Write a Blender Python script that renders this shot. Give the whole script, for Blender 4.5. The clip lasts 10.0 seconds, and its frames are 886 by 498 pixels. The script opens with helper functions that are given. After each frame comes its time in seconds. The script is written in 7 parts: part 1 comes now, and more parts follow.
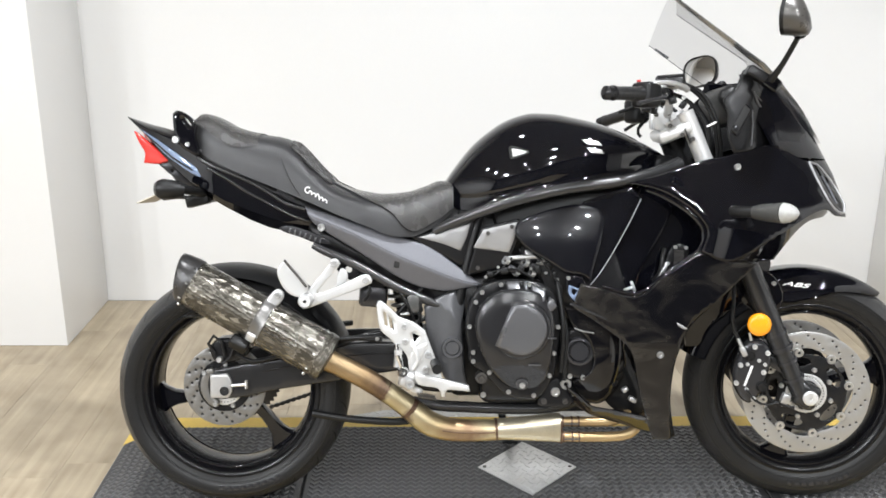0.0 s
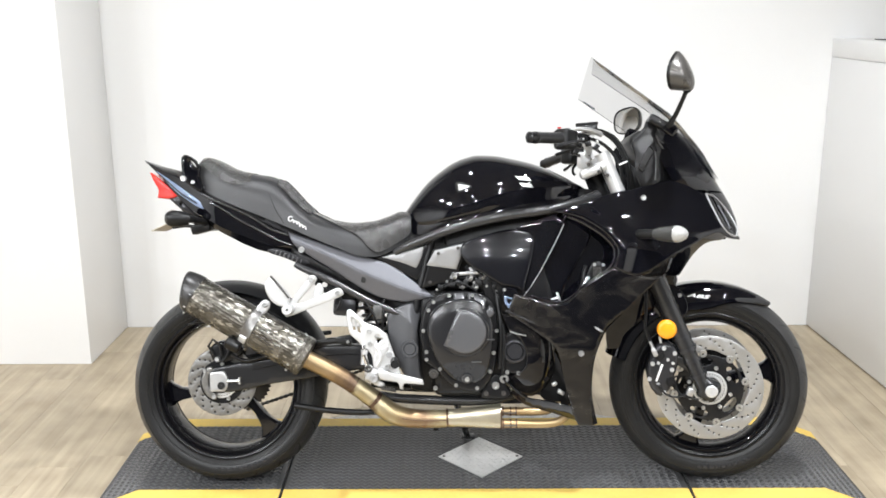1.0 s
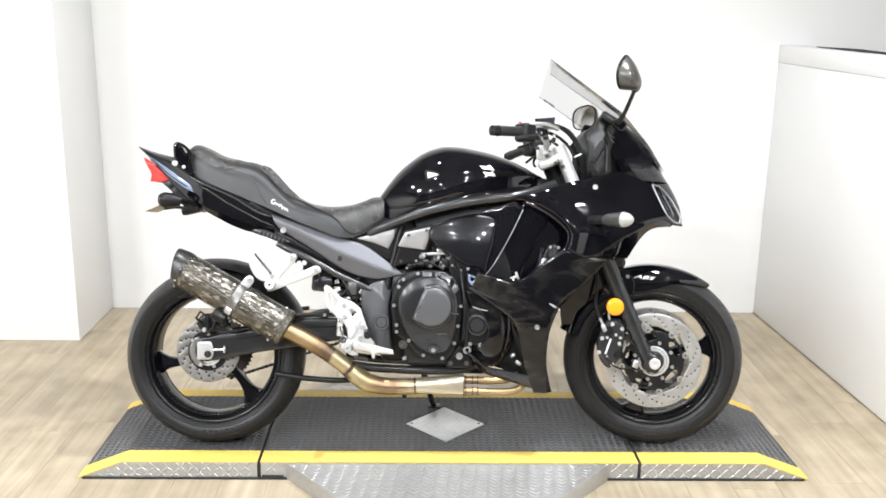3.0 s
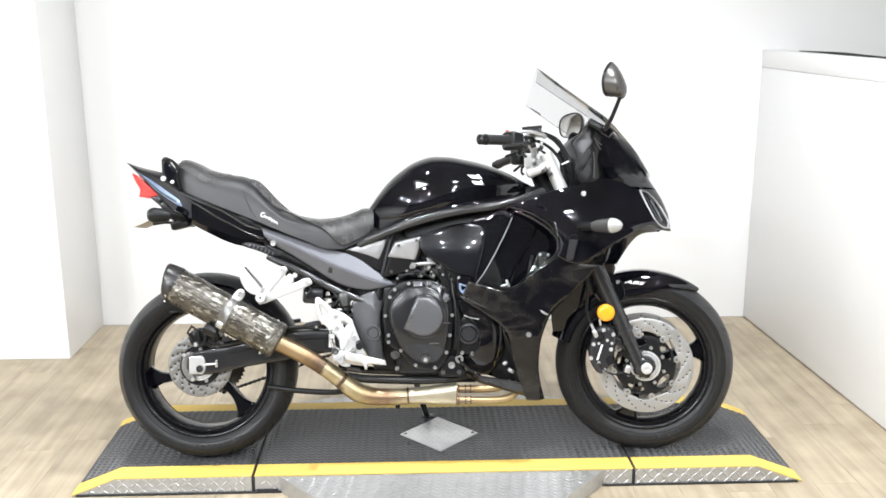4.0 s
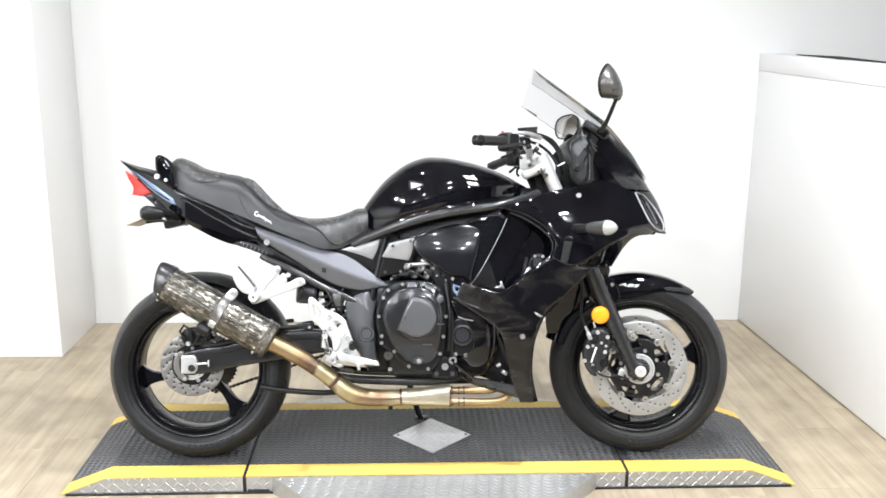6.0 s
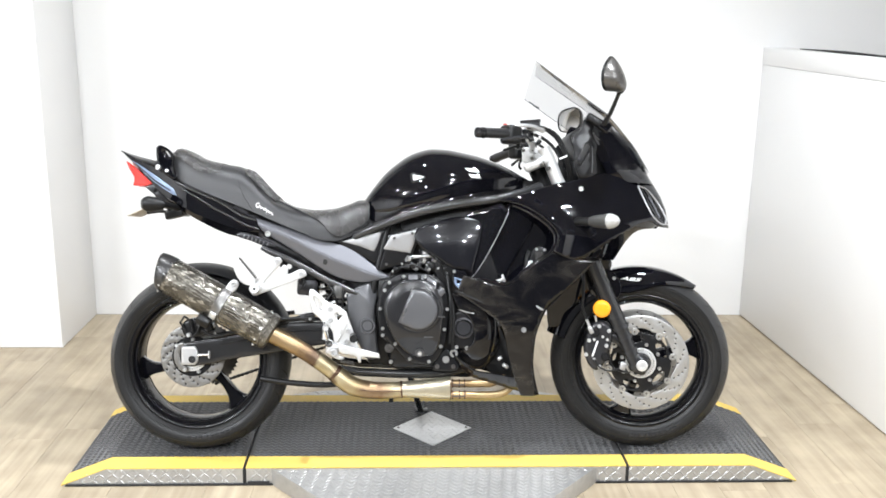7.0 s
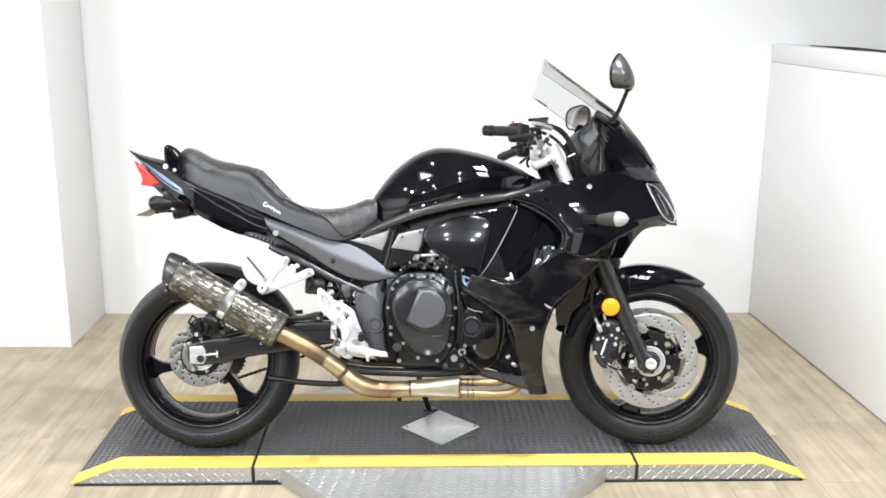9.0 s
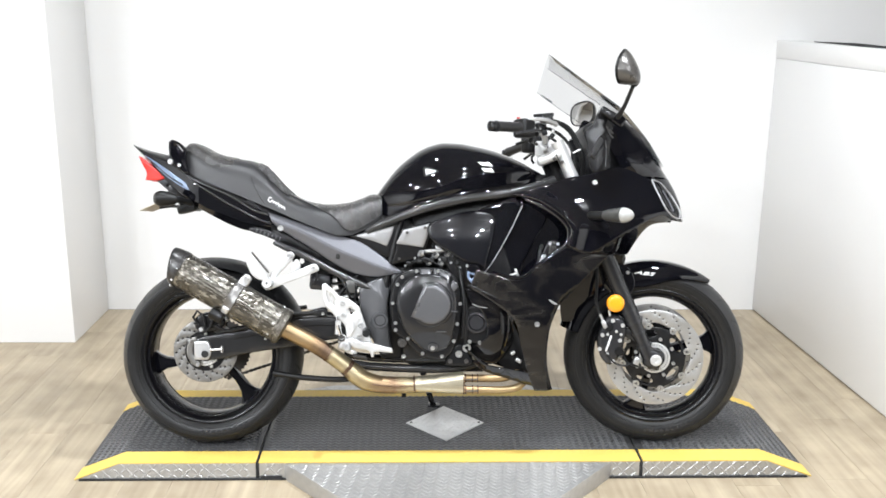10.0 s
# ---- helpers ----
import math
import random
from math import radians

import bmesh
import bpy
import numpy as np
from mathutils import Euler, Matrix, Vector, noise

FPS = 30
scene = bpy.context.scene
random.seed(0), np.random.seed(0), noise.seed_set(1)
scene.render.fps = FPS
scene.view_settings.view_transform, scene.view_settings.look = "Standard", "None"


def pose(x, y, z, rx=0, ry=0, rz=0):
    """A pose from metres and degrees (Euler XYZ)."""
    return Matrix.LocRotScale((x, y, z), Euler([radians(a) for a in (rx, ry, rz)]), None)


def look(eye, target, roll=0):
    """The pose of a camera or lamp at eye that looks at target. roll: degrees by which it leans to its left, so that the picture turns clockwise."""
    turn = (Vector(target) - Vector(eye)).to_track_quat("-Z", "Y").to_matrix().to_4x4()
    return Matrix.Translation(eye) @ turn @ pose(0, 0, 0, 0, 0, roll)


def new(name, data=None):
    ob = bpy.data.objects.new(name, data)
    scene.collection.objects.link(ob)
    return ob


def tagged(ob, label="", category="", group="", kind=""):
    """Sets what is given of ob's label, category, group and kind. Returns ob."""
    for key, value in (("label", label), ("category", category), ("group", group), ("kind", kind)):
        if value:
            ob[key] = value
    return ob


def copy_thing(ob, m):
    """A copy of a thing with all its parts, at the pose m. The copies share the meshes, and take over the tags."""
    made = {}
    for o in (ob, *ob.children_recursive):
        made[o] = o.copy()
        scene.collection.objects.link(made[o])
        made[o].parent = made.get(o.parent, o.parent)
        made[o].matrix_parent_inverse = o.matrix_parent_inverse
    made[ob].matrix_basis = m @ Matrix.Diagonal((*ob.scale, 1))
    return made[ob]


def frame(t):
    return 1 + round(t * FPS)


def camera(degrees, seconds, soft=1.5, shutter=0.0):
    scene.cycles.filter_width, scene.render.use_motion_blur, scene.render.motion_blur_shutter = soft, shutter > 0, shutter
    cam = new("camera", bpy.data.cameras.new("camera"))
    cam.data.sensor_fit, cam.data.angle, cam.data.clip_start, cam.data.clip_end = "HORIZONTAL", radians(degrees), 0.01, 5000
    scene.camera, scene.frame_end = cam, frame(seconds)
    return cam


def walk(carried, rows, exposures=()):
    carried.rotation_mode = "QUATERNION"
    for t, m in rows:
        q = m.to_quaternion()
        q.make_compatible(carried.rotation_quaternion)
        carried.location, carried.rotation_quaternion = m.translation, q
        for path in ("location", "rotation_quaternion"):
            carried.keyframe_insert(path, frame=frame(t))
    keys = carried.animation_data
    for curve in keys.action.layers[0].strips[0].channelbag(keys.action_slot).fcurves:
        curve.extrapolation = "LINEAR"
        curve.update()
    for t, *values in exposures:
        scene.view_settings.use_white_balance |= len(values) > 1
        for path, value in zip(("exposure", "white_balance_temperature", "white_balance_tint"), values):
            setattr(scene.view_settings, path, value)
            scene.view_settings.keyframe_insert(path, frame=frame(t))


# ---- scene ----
cam = camera(50.2, 10.0, 1.7)
PATH = [
    (0, (-0.236, -2.203, 1.379), (-0.196, -0.297, 0.774), 0.4),
    (0.5, (-0.152, -2.478, 1.42), (-0.143, -0.541, 0.922), 0.4),
    (1, (-0.065, -2.702, 1.428), (-0.066, -0.765, 0.93), -0.2),
    (1.5, (-0.113, -2.794, 1.434), (-0.005, -0.861, 0.933), -0.7),
    (2, (-0.121, -2.895, 1.436), (-0.066, -0.959, 0.94), -0.5),
    (2.5, (-0.049, -2.958, 1.445), (-0.004, -1.024, 0.937), 1.3),
    (4, (-0.053, -2.988, 1.439), (0.023, -1.047, 0.963), -0.1),
    (4.5, (-0.041, -2.988, 1.439), (0.034, -1.049, 0.956), -0.1),
    (5, (-0.038, -2.985, 1.435), (0.049, -1.047, 0.95), 0.0),
    (5.5, (-0.043, -2.98, 1.436), (0.044, -1.039, 0.964), 0.2),
    (7, (-0.048, -2.968, 1.43), (0.034, -1.03, 0.943), 0.8),
    (7.5, (-0.046, -2.962, 1.429), (0.033, -1.026, 0.934), 0.5),
    (8, (-0.048, -2.96, 1.429), (0.02, -1.024, 0.935), 0.3),
    (8.5, (-0.051, -2.96, 1.423), (0.016, -1.023, 0.929), 0.2),
    (9, (-0.049, -2.961, 1.426), (0.017, -1.022, 0.937), 0.5),
    (9.5, (-0.053, -2.958, 1.426), (0.011, -1.021, 0.932), 0.6),
    (10, (-0.06, -2.958, 1.423), (0.003, -1.022, 0.927), 0.6),
]
walk(cam, [(t, look(eye, target, roll)) for t, eye, target, roll in PATH],
     [(0, -0.3, 6520, 12), (0.5, -0.25, 6520, 12), (1.0, -0.18, 6520, 12), (1.5, -0.13, 6520, 12), (2.5, -0.07, 6520, 12), (4.0, 0.0, 6400, 12), (5.5, 0.0, 6370, 12), (7.0, -0.01, 6370, 12), (8.0, -0.05, 6370, 12), (9.0, -0.08, 6370, 12), (10.0, -0.11, 6370, 12)])

# ---- light ----
world = bpy.data.worlds.new("world")
scene.world = world
world.use_nodes = True
world.node_tree.nodes["Background"].inputs["Color"].default_value = (1.0, 0.98, 0.95, 1)
world.node_tree.nodes["Background"].inputs["Strength"].default_value = 0.15
LAMP_POWER = 51.0
LAMP_COLOR = (0.93, 0.975, 1.0)

# ---- levels ----
TOP = -0.0105      # platform deck
FLOOR = -0.072    # room floor
CEIL = 3.1
TILT_AWAY = 13.5  # the motorcycle leans on its side stand

# ---- materials ----


def material(name, color, rough=0.5, metal=0.0, coat=0.0, vary=0.15, scale=8.0, bump=0.0, fine=60.0, spec=0.5):
    m = bpy.data.materials.new(name)
    m.use_nodes = True
    nt = m.node_tree
    b = nt.nodes["Principled BSDF"]
    b.inputs["Roughness"].default_value = rough
    b.inputs["Metallic"].default_value = metal
    b.inputs["Coat Weight"].default_value = coat
    b.inputs["Coat Roughness"].default_value = 0.03
    b.inputs["Specular IOR Level"].default_value = spec
    co = nt.nodes.new("ShaderNodeTexCoord")
    big = nt.nodes.new("ShaderNodeTexNoise")
    big.inputs["Scale"].default_value = scale
    big.inputs["Detail"].default_value = 5
    nt.links.new(co.outputs["Object"], big.inputs["Vector"])
    small = nt.nodes.new("ShaderNodeTexNoise")
    small.inputs["Scale"].default_value = fine
    small.inputs["Detail"].default_value = 3
    nt.links.new(co.outputs["Object"], small.inputs["Vector"])
    mix = nt.nodes.new("ShaderNodeMix")
    mix.data_type = "RGBA"
    lo = [max(0, c * (1 - vary)) for c in color[:3]]
    hi = [min(1, c * (1 + vary)) for c in color[:3]]
    mix.inputs["A"].default_value = (*lo, 1)
    mix.inputs["B"].default_value = (*hi, 1)
    avg = nt.nodes.new("ShaderNodeMath")
    avg.operation = "MULTIPLY_ADD"
    avg.inputs[1].default_value = 0.5
    half = nt.nodes.new("ShaderNodeMath")
    half.operation = "MULTIPLY"
    half.inputs[1].default_value = 0.5
    nt.links.new(small.outputs["Fac"], half.inputs[0])
    nt.links.new(big.outputs["Fac"], avg.inputs[0])
    nt.links.new(half.outputs[0], avg.inputs[2])
    nt.links.new(avg.outputs[0], mix.inputs["Factor"])
    nt.links.new(mix.outputs["Result"], b.inputs["Base Color"])
    ramp = nt.nodes.new("ShaderNodeMapRange")
    ramp.inputs["From Min"].default_value = 0.3
    ramp.inputs["From Max"].default_value = 0.7
    ramp.inputs["To Min"].default_value = rough * 0.88
    ramp.inputs["To Max"].default_value = min(1, rough * 1.12)
    nt.links.new(big.outputs["Fac"], ramp.inputs["Value"])
    nt.links.new(ramp.outputs["Result"], b.inputs["Roughness"])
    if bump:
        bp = nt.nodes.new("ShaderNodeBump")
        bp.inputs["Strength"].default_value = bump
        bp.inputs["Distance"].default_value = 0.002
        nt.links.new(small.outputs["Fac"], bp.inputs["Height"])
        nt.links.new(bp.outputs["Normal"], b.inputs["Normal"])
    return m


RIMBLACK = material("black_wheel_paint", (0.004, 0.004, 0.0048), 0.26, 0, 0, 0.25, 6, spec=0.3)
GLOSS = material("gloss_black_paint", (0.0028, 0.0029, 0.0045), 0.04, 0, 0, 0.25, 6, spec=0.5)
HAZY = material("swirled_gloss_black_plastic", (0.0028, 0.0029, 0.0048), 0.05, 0, 0.28, 0.25, 6, spec=0.42)
HAZY.node_tree.nodes["Principled BSDF"].inputs["Coat Roughness"].default_value = 0.28
HAZY.node_tree.nodes["Principled BSDF"].inputs["Coat Tint"].default_value = (0.85, 0.9, 1.0, 1)
HAZY.node_tree.nodes["Principled BSDF"].inputs["Coat IOR"].default_value = 1.6


def dust_sheen_gloss():
    """Gloss black plastic; its streaky film is part dust, part painted-in floor reflection."""
    m = material("dusty_gloss_black", (0.003, 0.003, 0.0045), 0.05, 0, 0, 0.25, 6, spec=0.46)
    nt = m.node_tree
    b = nt.nodes["Principled BSDF"]
    co = nt.nodes.new("ShaderNodeTexCoord")
    mp = nt.nodes.new("ShaderNodeMapping")
    mp.inputs["Scale"].default_value = (7, 7, 16)
    mp.inputs["Rotation"].default_value = (0, 0.5, 0)
    nt.links.new(co.outputs["Object"], mp.inputs["Vector"])
    film = nt.nodes.new("ShaderNodeTexNoise")
    film.inputs["Scale"].default_value = 1.0
    film.inputs["Detail"].default_value = 6
    film.inputs["Distortion"].default_value = 1.2
    nt.links.new(mp.outputs[0], film.inputs["Vector"])
    amount = nt.nodes.new("ShaderNodeMapRange")
    amount.inputs["From Min"].default_value = 0.47
    amount.inputs["From Max"].default_value = 0.75
    amount.inputs["To Max"].default_value = 0.5
    nt.links.new(film.outputs["Fac"], amount.inputs["Value"])
    mix = nt.nodes.new("ShaderNodeMix")
    mix.data_type = "RGBA"
    mix.inputs["A"].default_value = (0.003, 0.003, 0.0042, 1)
    mix.inputs["B"].default_value = (0.05, 0.045, 0.037, 1)
    nt.links.new(amount.outputs["Result"], mix.inputs["Factor"])
    nt.links.new(mix.outputs["Result"], b.inputs["Base Color"])
    rough = nt.nodes.new("ShaderNodeMapRange")
    rough.inputs["To Max"].default_value = 0.32
    rough.inputs["To Min"].default_value = 0.04
    nt.links.new(amount.outputs["Result"], rough.inputs["Value"])
    nt.links.new(rough.outputs["Result"], b.inputs["Roughness"])
    return m


DUST_SHEEN = dust_sheen_gloss()
DARKPL = material("black_plastic", (0.007, 0.007, 0.0073), 0.4, 0, 0, 0.3, bump=0.1, fine=300, spec=0.3)
SATIN = material("satin_grey_paint", (0.135, 0.137, 0.152), 0.5, 0.5, 0.0, 0.15, fine=200)
SPARM = material("satin_frame_paint", (0.05, 0.05, 0.052), 0.24, 0.5, 0, 0.15)
BEADM = material("polished_black_bead", (0.01, 0.01, 0.011), 0.16, 0, 0, 0.2, spec=0.8)
FRAME_M = material("satin_black_frame", (0.028, 0.028, 0.029), 0.22, 0.35, 0, 0.2)
VINYL = material("seat_vinyl", (0.022, 0.022, 0.0235), 0.36, 0, 0, 0.25, 20, bump=0.25, fine=700)
RUBBER = material("tyre_rubber", (0.023, 0.0228, 0.0232), 0.34, 0, 0, 0.5, 9, bump=0.5, fine=110, spec=0.3)
WALLRUB = material("tyre_sidewall", (0.0105, 0.0105, 0.0106), 0.4, 0, 0, 0.3, 12, bump=0.1, fine=150, spec=0.3)
ENGINE = material("engine_black", (0.012, 0.012, 0.0128), 0.24, 0.1, 0, 0.25, bump=0.12, fine=250, spec=0.32)
ENGINE2 = material("clutch_cover_dark_grey", (0.034, 0.034, 0.037), 0.2, 0.35, 0, 0.2, bump=0.1, fine=300)
ALU = material("silver_aluminium", (0.64, 0.64, 0.635), 0.36, 0.5, 0, 0.1, bump=0.05, fine=400)
ALUDULL = material("dull_aluminium", (0.5, 0.5, 0.5), 0.42, 0.8, 0, 0.15, bump=0.1, fine=300)
PLATEM = material("brushed_grey_panel", (0.36, 0.36, 0.365), 0.4, 0.6, 0, 0.1)
STEEL = material("disc_steel", (0.45, 0.445, 0.435), 0.38, 0.8, 0, 0.1, 15, bump=0.05, fine=400)
STEELDARK = material("dull_grey_disc_steel", (0.22, 0.215, 0.205), 0.4, 0.8, 0, 0.15, 15, bump=0.08, fine=400)
BOLT = material("zinc_bolt", (0.6, 0.6, 0.59), 0.28, 0.85, 0, 0.1)
CHROME = material("chrome", (0.85, 0.85, 0.85), 0.1, 1.0, 0, 0.03)
RED = material("red_lens", (0.62, 0.02, 0.012), 0.15, 0, 0.5, 0.2, 30)
ORANGE = material("orange_reflector_lens", (0.95, 0.34, 0.01), 0.25, 0, 0.3, 0.08, 80, fine=500)
CLEARL = material("clear_signal_lens", (0.36, 0.36, 0.35), 0.16, 0, 0.4, 0.25, 120)
SMOKE = material("smoked_signal_lens", (0.06, 0.06, 0.058), 0.3, 0, 0.4, 0.1)
BLUEL = material("pale_blue_trim", (0.2, 0.26, 0.38), 0.15, 0.2, 0.5, 0.1)
BEIGE = material("plate_beige", (0.55, 0.5, 0.42), 0.5, 0, 0, 0.1)
WHITE = material("white_print", (0.8, 0.8, 0.8), 0.5, 0, 0, 0.05)
CHAINM = material("chain_steel", (0.09, 0.085, 0.08), 0.45, 0.7, 0, 0.3, 60)
REDBTN = material("red_switch", (0.6, 0.03, 0.03), 0.4)
SIDEWALL = material("pale_showroom_wall", (0.6, 0.6, 0.6), 0.7, 0, 0, 0.05, 1.0, bump=0.05)
WORN = material("worn_brushed_steel", (0.6, 0.6, 0.595), 0.38, 0.6, 0, 0.25, 25, bump=0.3, fine=120)
WALLM = material("white_wall_paint", (0.77, 0.766, 0.758), 0.4, 0, 0, 0.02, 1.5, bump=0.06, fine=120)
CEILM = material("ceiling_tile", (0.28, 0.277, 0.27), 0.9, 0, 0, 0.05, 3, bump=0.3, fine=90)
SOUTHWALL = material("dark_grey_showroom_wall", (0.035, 0.034, 0.033), 0.7, 0, 0, 0.1, 1.0, bump=0.05)
YELLOW = material("yellow_safety_band", (0.66, 0.46, 0.1), 0.6, 0, 0, 0.16, 14, bump=0.3, fine=90)
TREADPL = material("diamond_plate_steel", (0.43, 0.425, 0.415), 0.38, 0.65, 0, 0.3, 7, bump=0.2, fine=60)
MATM = material("rubber_tread_mat", (0.034, 0.034, 0.0353), 0.5, 0, 0, 0.25, 6, bump=0.3, fine=150)
# lugs coloured paler than the mat for the light on their tops
LUGM = material("worn_rubber_lugs", (0.066, 0.066, 0.068), 0.33, 0, 0, 0.35, 5, bump=0.15, fine=150)
GLOSSENG = material("gloss_engine_black", (0.017, 0.017, 0.0185), 0.19, 0.1, 0, 0.25, 20, bump=0.04, fine=200)
# near-black for joints and for pieces that stand in for shaded gaps
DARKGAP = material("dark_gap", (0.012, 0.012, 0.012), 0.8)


def carbon_material():
    """Rows of toothed flakes under a clear coat; the pale ones have glints coloured in."""
    m = material("carbon_weave", (0.06, 0.052, 0.043), 0.27, 0.75, 0.25, 0.2)
    nt = m.node_tree
    b = nt.nodes["Principled BSDF"]
    uv = nt.nodes.new("ShaderNodeUVMap")
    mp = nt.nodes.new("ShaderNodeMapping")
    mp.inputs["Scale"].default_value = (40, 24, 1)
    mp.inputs["Rotation"].default_value = (0, 0, 0.12)
    nt.links.new(uv.outputs[0], mp.inputs[0])
    flake = nt.nodes.new("ShaderNodeTexVoronoi")
    flake.distance = "MANHATTAN"
    flake.inputs["Scale"].default_value = 1.0
    flake.inputs["Randomness"].default_value = 0.62
    nt.links.new(mp.outputs[0], flake.inputs["Vector"])
    sep = nt.nodes.new("ShaderNodeSeparateColor")
    nt.links.new(flake.outputs["Color"], sep.inputs[0])
    rp = nt.nodes.new("ShaderNodeValToRGB")
    rp.color_ramp.elements[0].position, rp.color_ramp.elements[0].color = 0.2, (0.07, 0.064, 0.053, 1)
    rp.color_ramp.elements[1].position, rp.color_ramp.elements[1].color = 1.0, (0.36, 0.345, 0.31, 1)
    e = rp.color_ramp.elements.new(0.7)
    e.color = (0.135, 0.126, 0.108, 1)
    nt.links.new(sep.outputs[0], rp.inputs[0])
    nt.links.new(rp.outputs[0], b.inputs["Base Color"])
    bp = nt.nodes.new("ShaderNodeBump")
    bp.inputs["Strength"].default_value = 0.4
    bp.inputs["Distance"].default_value = 0.0045
    nt.links.new(flake.outputs["Distance"], bp.inputs["Height"])
    nt.links.new(bp.outputs["Normal"], b.inputs["Normal"])
    return m


CARBON = carbon_material()
CARBONCAP = material("dark_carbon_cap", (0.03, 0.029, 0.029), 0.3, 0.2, 0.3, 0.3, 40)


def heated_metal():
    # gold titanium with bronze and violet heat stains along the length
    m = material("heat_coloured_titanium", (0.6, 0.47, 0.27), 0.42, 0.9, 0, 0.15, 14, bump=0.12, fine=160)
    nt = m.node_tree
    b = nt.nodes["Principled BSDF"]
    co = nt.nodes.new("ShaderNodeTexCoord")
    sep = nt.nodes.new("ShaderNodeSeparateXYZ")
    nt.links.new(co.outputs["Object"], sep.inputs[0])
    ns = nt.nodes.new("ShaderNodeTexNoise")
    ns.inputs["Scale"].default_value = 16
    ns.inputs["Detail"].default_value = 4
    nt.links.new(co.outputs["Object"], ns.inputs["Vector"])
    ad = nt.nodes.new("ShaderNodeMath")
    ad.operation = "MULTIPLY_ADD"
    ad.inputs[1].default_value = 0.2
    nt.links.new(ns.outputs["Fac"], ad.inputs[0])
    nt.links.new(sep.outputs["X"], ad.inputs[2])
    mr = nt.nodes.new("ShaderNodeMapRange")
    mr.inputs["From Min"].default_value = -0.41
    mr.inputs["From Max"].default_value = 0.44
    nt.links.new(ad.outputs[0], mr.inputs["Value"])
    rp = nt.nodes.new("ShaderNodeValToRGB")
    stops = [(0.0, (0.39, 0.30, 0.18)), (0.15, (0.32, 0.22, 0.12)), (0.225, (0.13, 0.085, 0.06)), (0.26, (0.50, 0.43, 0.28)),
             (0.36, (0.38, 0.29, 0.16)), (0.46, (0.24, 0.155, 0.095)), (0.52, (0.46, 0.38, 0.24)), (0.68, (0.52, 0.47, 0.35)), (0.72, (0.36, 0.25, 0.13)), (1.0, (0.5, 0.38, 0.21))]
    els = rp.color_ramp.elements
    els[0].position, els[0].color = stops[0][0], (*stops[0][1], 1)
    els[1].position, els[1].color = stops[-1][0], (*stops[-1][1], 1)
    for pos, col in stops[1:-1]:
        e = els.new(pos)
        e.color = (*col, 1)
    nt.links.new(mr.outputs["Result"], rp.inputs[0])
    nt.links.new(rp.outputs[0], b.inputs["Base Color"])
    return m


TITAN = heated_metal()
PIVOTM = material("dark_satin_casting", (0.085, 0.086, 0.091), 0.33, 0.4, 0, 0.15, fine=200)
BOSSM = material("satin_black_boss", (0.11, 0.111, 0.117), 0.3, 0.4, 0, 0.15, fine=250)
STRAP = material("brushed_strap_steel", (0.19, 0.185, 0.178), 0.36, 0.85, 0, 0.2, 30, bump=0.06, fine=300)
WELD = material("burnt_weld", (0.13, 0.08, 0.055), 0.4, 0.8, 0, 0.4, 60)
PALETI = material("pale_welded_titanium", (0.54, 0.49, 0.37), 0.34, 0.85, 0, 0.22, 18, bump=0.08, fine=120)
MSHELL = material("satin_mirror_shell", (0.10, 0.095, 0.09), 0.28, 0.5, 0, 0.2, 20)


def glass_material(name, tint):
    """A thin clear sheet: tinted straight transmission with a glossy skin."""
    m = bpy.data.materials.new(name)
    m.use_nodes = True
    nt = m.node_tree
    nt.nodes.remove(nt.nodes["Principled BSDF"])
    clear = nt.nodes.new("ShaderNodeBsdfTransparent")
    clear.inputs["Color"].default_value = (tint, tint, tint * 1.005, 1)
    skin = nt.nodes.new("ShaderNodeBsdfGlossy")
    skin.inputs["Roughness"].default_value = 0.03
    fr = nt.nodes.new("ShaderNodeFresnel")
    fr.inputs["IOR"].default_value = 1.09
    mix = nt.nodes.new("ShaderNodeMixShader")
    nt.links.new(fr.outputs[0], mix.inputs[0])
    nt.links.new(clear.outputs[0], mix.inputs[1])
    nt.links.new(skin.outputs[0], mix.inputs[2])
    nt.links.new(mix.outputs[0], nt.nodes["Material Output"].inputs["Surface"])
    return m


SCREEN = glass_material("smoked_screen", 0.79)
MIRROR = material("mirror_glass", (0.75, 0.75, 0.75), 0.03, 1.0, 0, 0.01)


